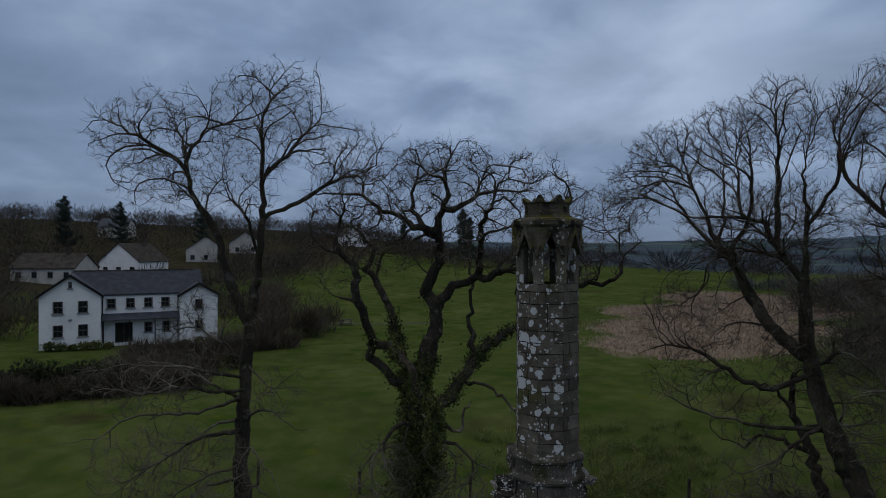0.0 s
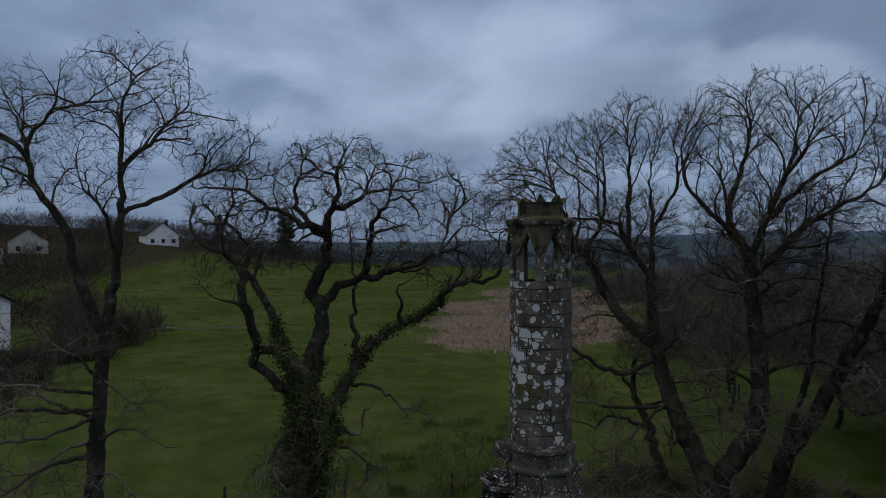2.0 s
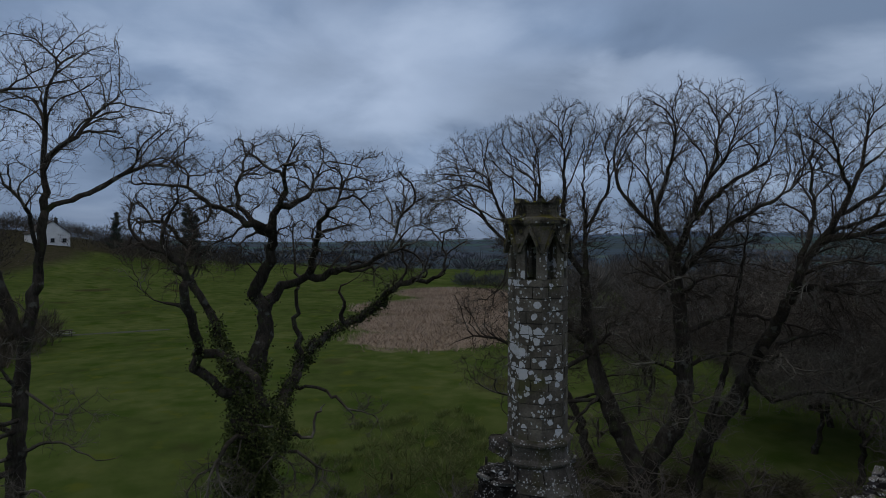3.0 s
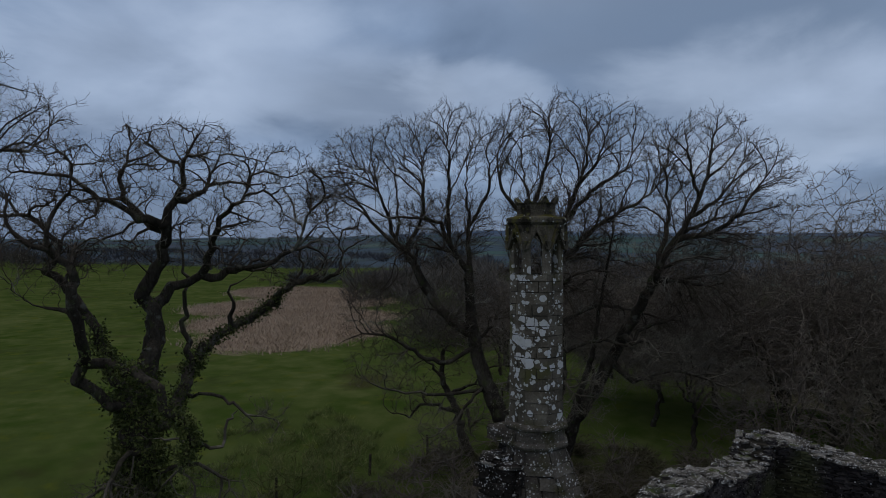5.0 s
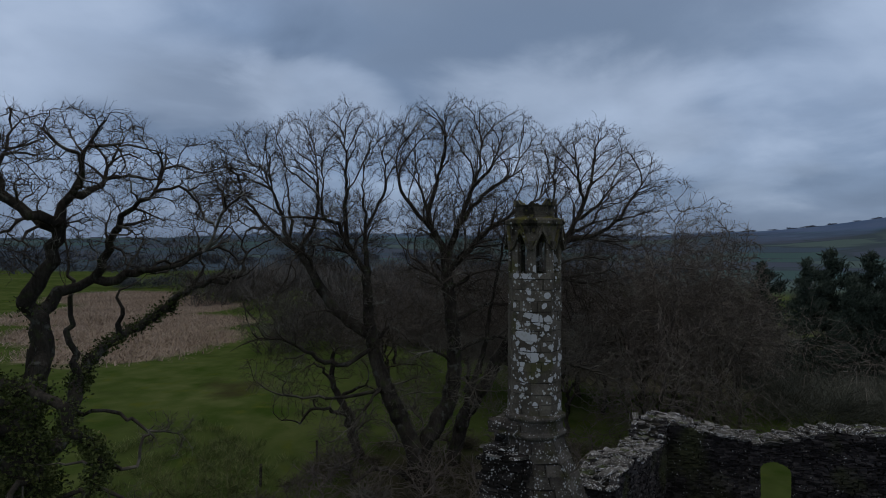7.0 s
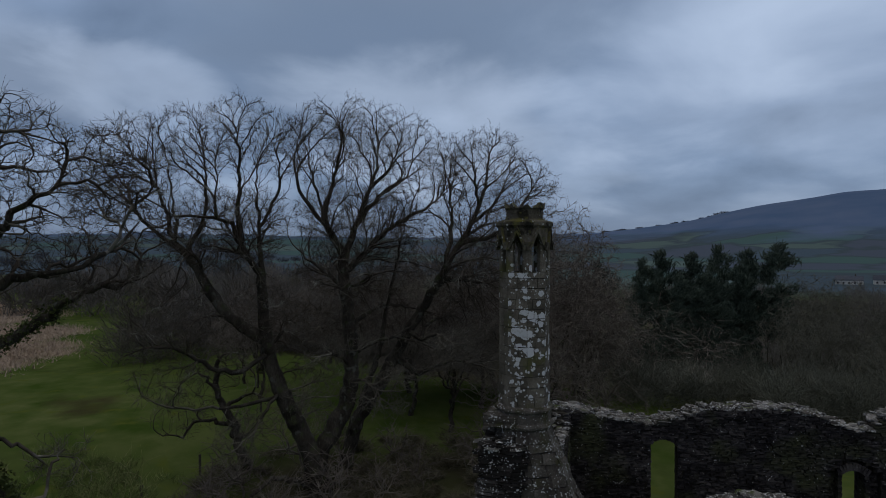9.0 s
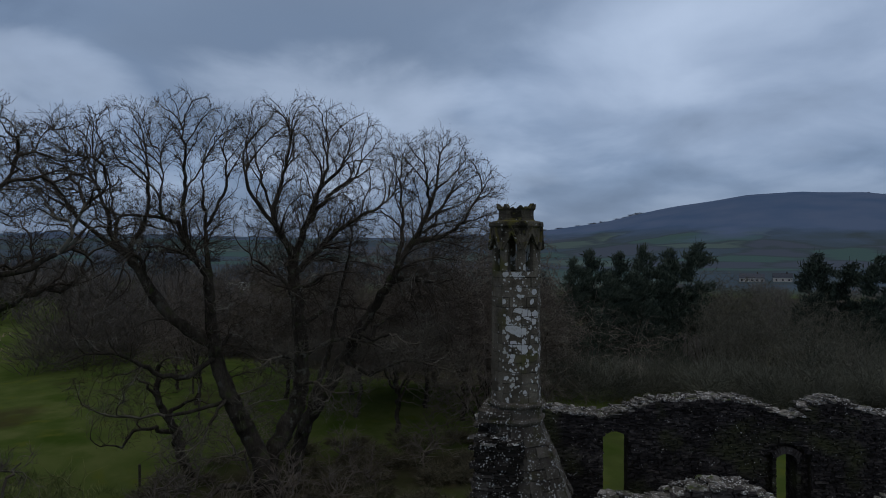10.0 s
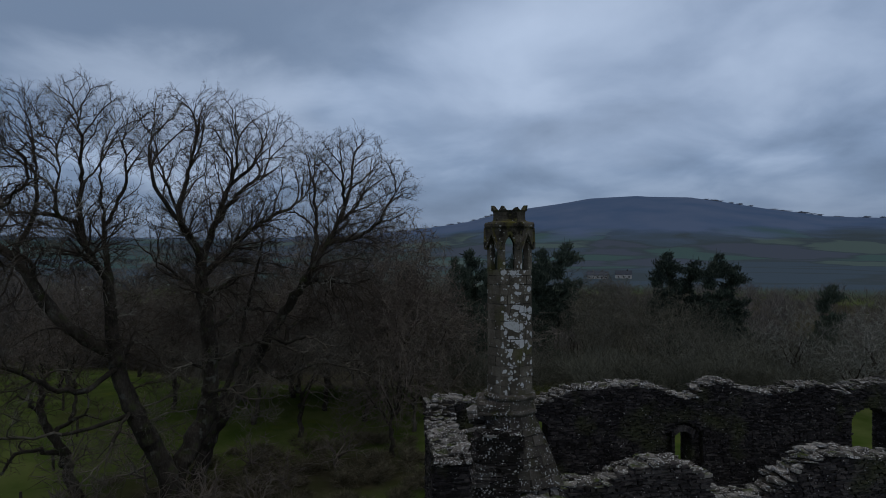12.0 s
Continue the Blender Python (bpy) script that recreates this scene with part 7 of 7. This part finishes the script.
def reed_bed():
    """Short broken stalks over the matted reed."""
    rng = np.random.default_rng(12)
    n = 34000
    pts = np.zeros((0, 2))
    while len(pts) < n:
        q = rng.uniform((14, 58), (78, 150), (6000, 2))
        w = q + rng.normal(0, 1.2, q.shape)
        ok = np.zeros(len(q), bool)
        for cx, cy, rad in REEDS:
            ok |= np.hypot(w[:, 0] - cx, w[:, 1] - cy) < rad
        pts = np.vstack([pts, q[ok]])
    p = pts[:n]
    z = height(p[:, 0], p[:, 1])
    h = rng.uniform(0.15, 0.5, n)
    a = rng.uniform(0, 6.28, n)
    w = rng.uniform(0.03, 0.10, n)
    dx, dy = np.cos(a) * w, np.sin(a) * w
    lean = rng.normal(0, 0.3, (n, 2))
    v = np.stack([np.stack([p[:, 0] - dx, p[:, 1] - dy, z - 0.05], 1), np.stack([p[:, 0] + dx, p[:, 1] + dy, z - 0.05], 1),
                  np.stack([p[:, 0] + lean[:, 0], p[:, 1] + lean[:, 1], z + h], 1)], 1).reshape(-1, 3)
    ob = new("reed_bed", raw_mesh("reed_bed", v, [np.arange(n * 3).reshape(-1, 3)], [REED]))
    return tagged(ob, "pale brown bed of dead reeds in the meadow", "reeds", kind="stuff")


reed_bed()


def fence_post(spots):
    bm = bmesh.new()
    add_box(bm, -0.06, 0.06, -0.06, 0.06, -0.4, 1.15)
    bmesh.ops.bevel(bm, geom=[e for e in bm.edges], offset=0.015, segments=1, affect="EDGES")
    first = new("fence_post", bm_mesh("fence_post", bm, POST))
    tagged(first, "weathered dark wooden fence post in the grass", "post", "fence posts")
    for i, (x, y) in enumerate(spots):
        m = pose(x, y, on_ground(x, y), 2 * math.sin(i * 3), 2 * math.cos(i * 5), i * 31)
        if i == 0:
            first.matrix_basis = m
        else:
            copy_thing(first, m)


fence_post([(1.3, 31.4), (-4.2, 32.0), (6.6, 31.0), (11.8, 30.8), (15.9, 31.0), (20.5, 32.5), (25, 34), (-9.5, 32.8), (30, 38)])


def feeder():
    ob = new("picnic_bench")
    x, y = -13.8, 90.8
    ob.matrix_basis = pose(x, y, on_ground(x, y), 0, 0, 20)
    bm = bmesh.new()
    add_box(bm, -1.0, 1.0, -0.4, 0.4, 0.70, 0.76)
    part("tabletop", bm, POST, ob)
    for s in (-1, 1):
        bm = bmesh.new()
        add_box(bm, -1.0, 1.0, s * 0.75 - 0.13, s * 0.75 + 0.13, 0.42, 0.47)
        part("seat", bm, SILL, ob)
        bm = bmesh.new()
        add_box(bm, s * 0.7 - 0.04, s * 0.7 + 0.04, -0.8, 0.8, 0.34, 0.42)
        part("bearer", bm, POST, ob)
        for q in (-1, 1):
            bm = bmesh.new()
            add_box(bm, s * 0.7 - 0.04, s * 0.7 + 0.04, q * 0.5 - 0.05, q * 0.5 + 0.05, -0.2, 0.71)
            part("leg", bm, POST, ob)
    return tagged(ob, "dark weathered picnic bench with pale seats out on the meadow", "bench")


feeder()


def farm_track():
    """A worn pale track across the meadow, a little above the grass."""
    mid = spline([(-30, 95.5, 0), (-22, 92.8, 0), (-14.5, 91.9, 0), (-9, 92.4, 0), (-2, 94, 0)], 0.6)
    d = np.gradient(np.array(mid), axis=0)
    nrm = np.stack([-d[:, 1], d[:, 0]], 1)
    nrm /= np.linalg.norm(nrm, axis=1)[:, None]
    rng = np.random.default_rng(3)
    rows = []
    for s in (-1.0, -0.45, 0.45, 1.0):
        w = s * (0.9 + 0.25 * np.sin(np.arange(len(d)) * 0.35 + s)) + rng.normal(0, 0.05, len(d))
        p = np.array(mid)[:, :2] + nrm * w[:, None]
        rows.append(np.column_stack([p, height(p[:, 0], p[:, 1]) + (0.05 if abs(s) < 0.9 else -0.02)]))
    v = np.stack(rows, 1).reshape(-1, 3)
    i, j = np.meshgrid(np.arange(len(d) - 1), np.arange(3), indexing="ij")
    a = (i * 4 + j).reshape(-1)
    ob = new("track", raw_mesh("track", v, [np.stack([a, a + 1, a + 5, a + 4], 1)[:, ::-1]], [TRACK], True))
    return tagged(ob, "pale worn gravel track across the green meadow", "track", kind="structure")


farm_track()


def shrub(x, y, rad, tall, material, label, seed):
    """A rounded garden shrub of many small leaves on a few stems."""
    rng = np.random.default_rng(seed)
    ob = new("garden_shrub")
    ob.location = (x, y, on_ground(x, y))
    w = Wood(seed)
    w.limb([(0, 0, -0.2), (0, 0, 0.15)], step=0.1)
    for k in range(5):
        a = k * 1.26 + rng.random()
        w.limb([(0, 0, 0.1), (0.4 * rad * math.cos(a), 0.4 * rad * math.sin(a), tall * 0.5), (0.7 * rad * math.cos(a), 0.7 * rad * math.sin(a), tall * 0.8)], step=0.15, gnarl=0.02)
    r = np.linspace(0.03, 0.01, len(w.p))
    v, f = w.tubes(r, 0.0, 1.0, 5)
    child("stems", raw_mesh("stems", v, [f], [BARK_PALE], True), ob)
    d = rng.normal(size=(500, 3))
    d /= np.linalg.norm(d, axis=1)[:, None]
    c = d * (rng.random(500) ** 0.4)[:, None] * (rad, rad, tall * 0.5) + (0, 0, tall * 0.52)
    v, f = leaves(c, d, 0.09, rng, material, 0.05)
    child("foliage", raw_mesh("foliage", v, [f], [material]), ob)
    return tagged(ob, label, "shrub", "garden shrubs")


for i, s in enumerate((1.0, 2.1, 3.2, 4.3, 5.3, 6.6, 14.4, 15.8, 17.0)):
    px, py = -42.8 + s * 0.895 + 0.5, 67.8 + s * 0.446 - 1.0
    shrub(px, py, 0.62 + 0.12 * math.sin(i * 2.3), 0.85 + 0.2 * math.cos(i * 1.7), BUD if i in (3, 4) else IVY, "low yellow-green garden shrub by the house wall" if i in (3, 4) else "low dark green garden shrub by the house wall", 300 + i)
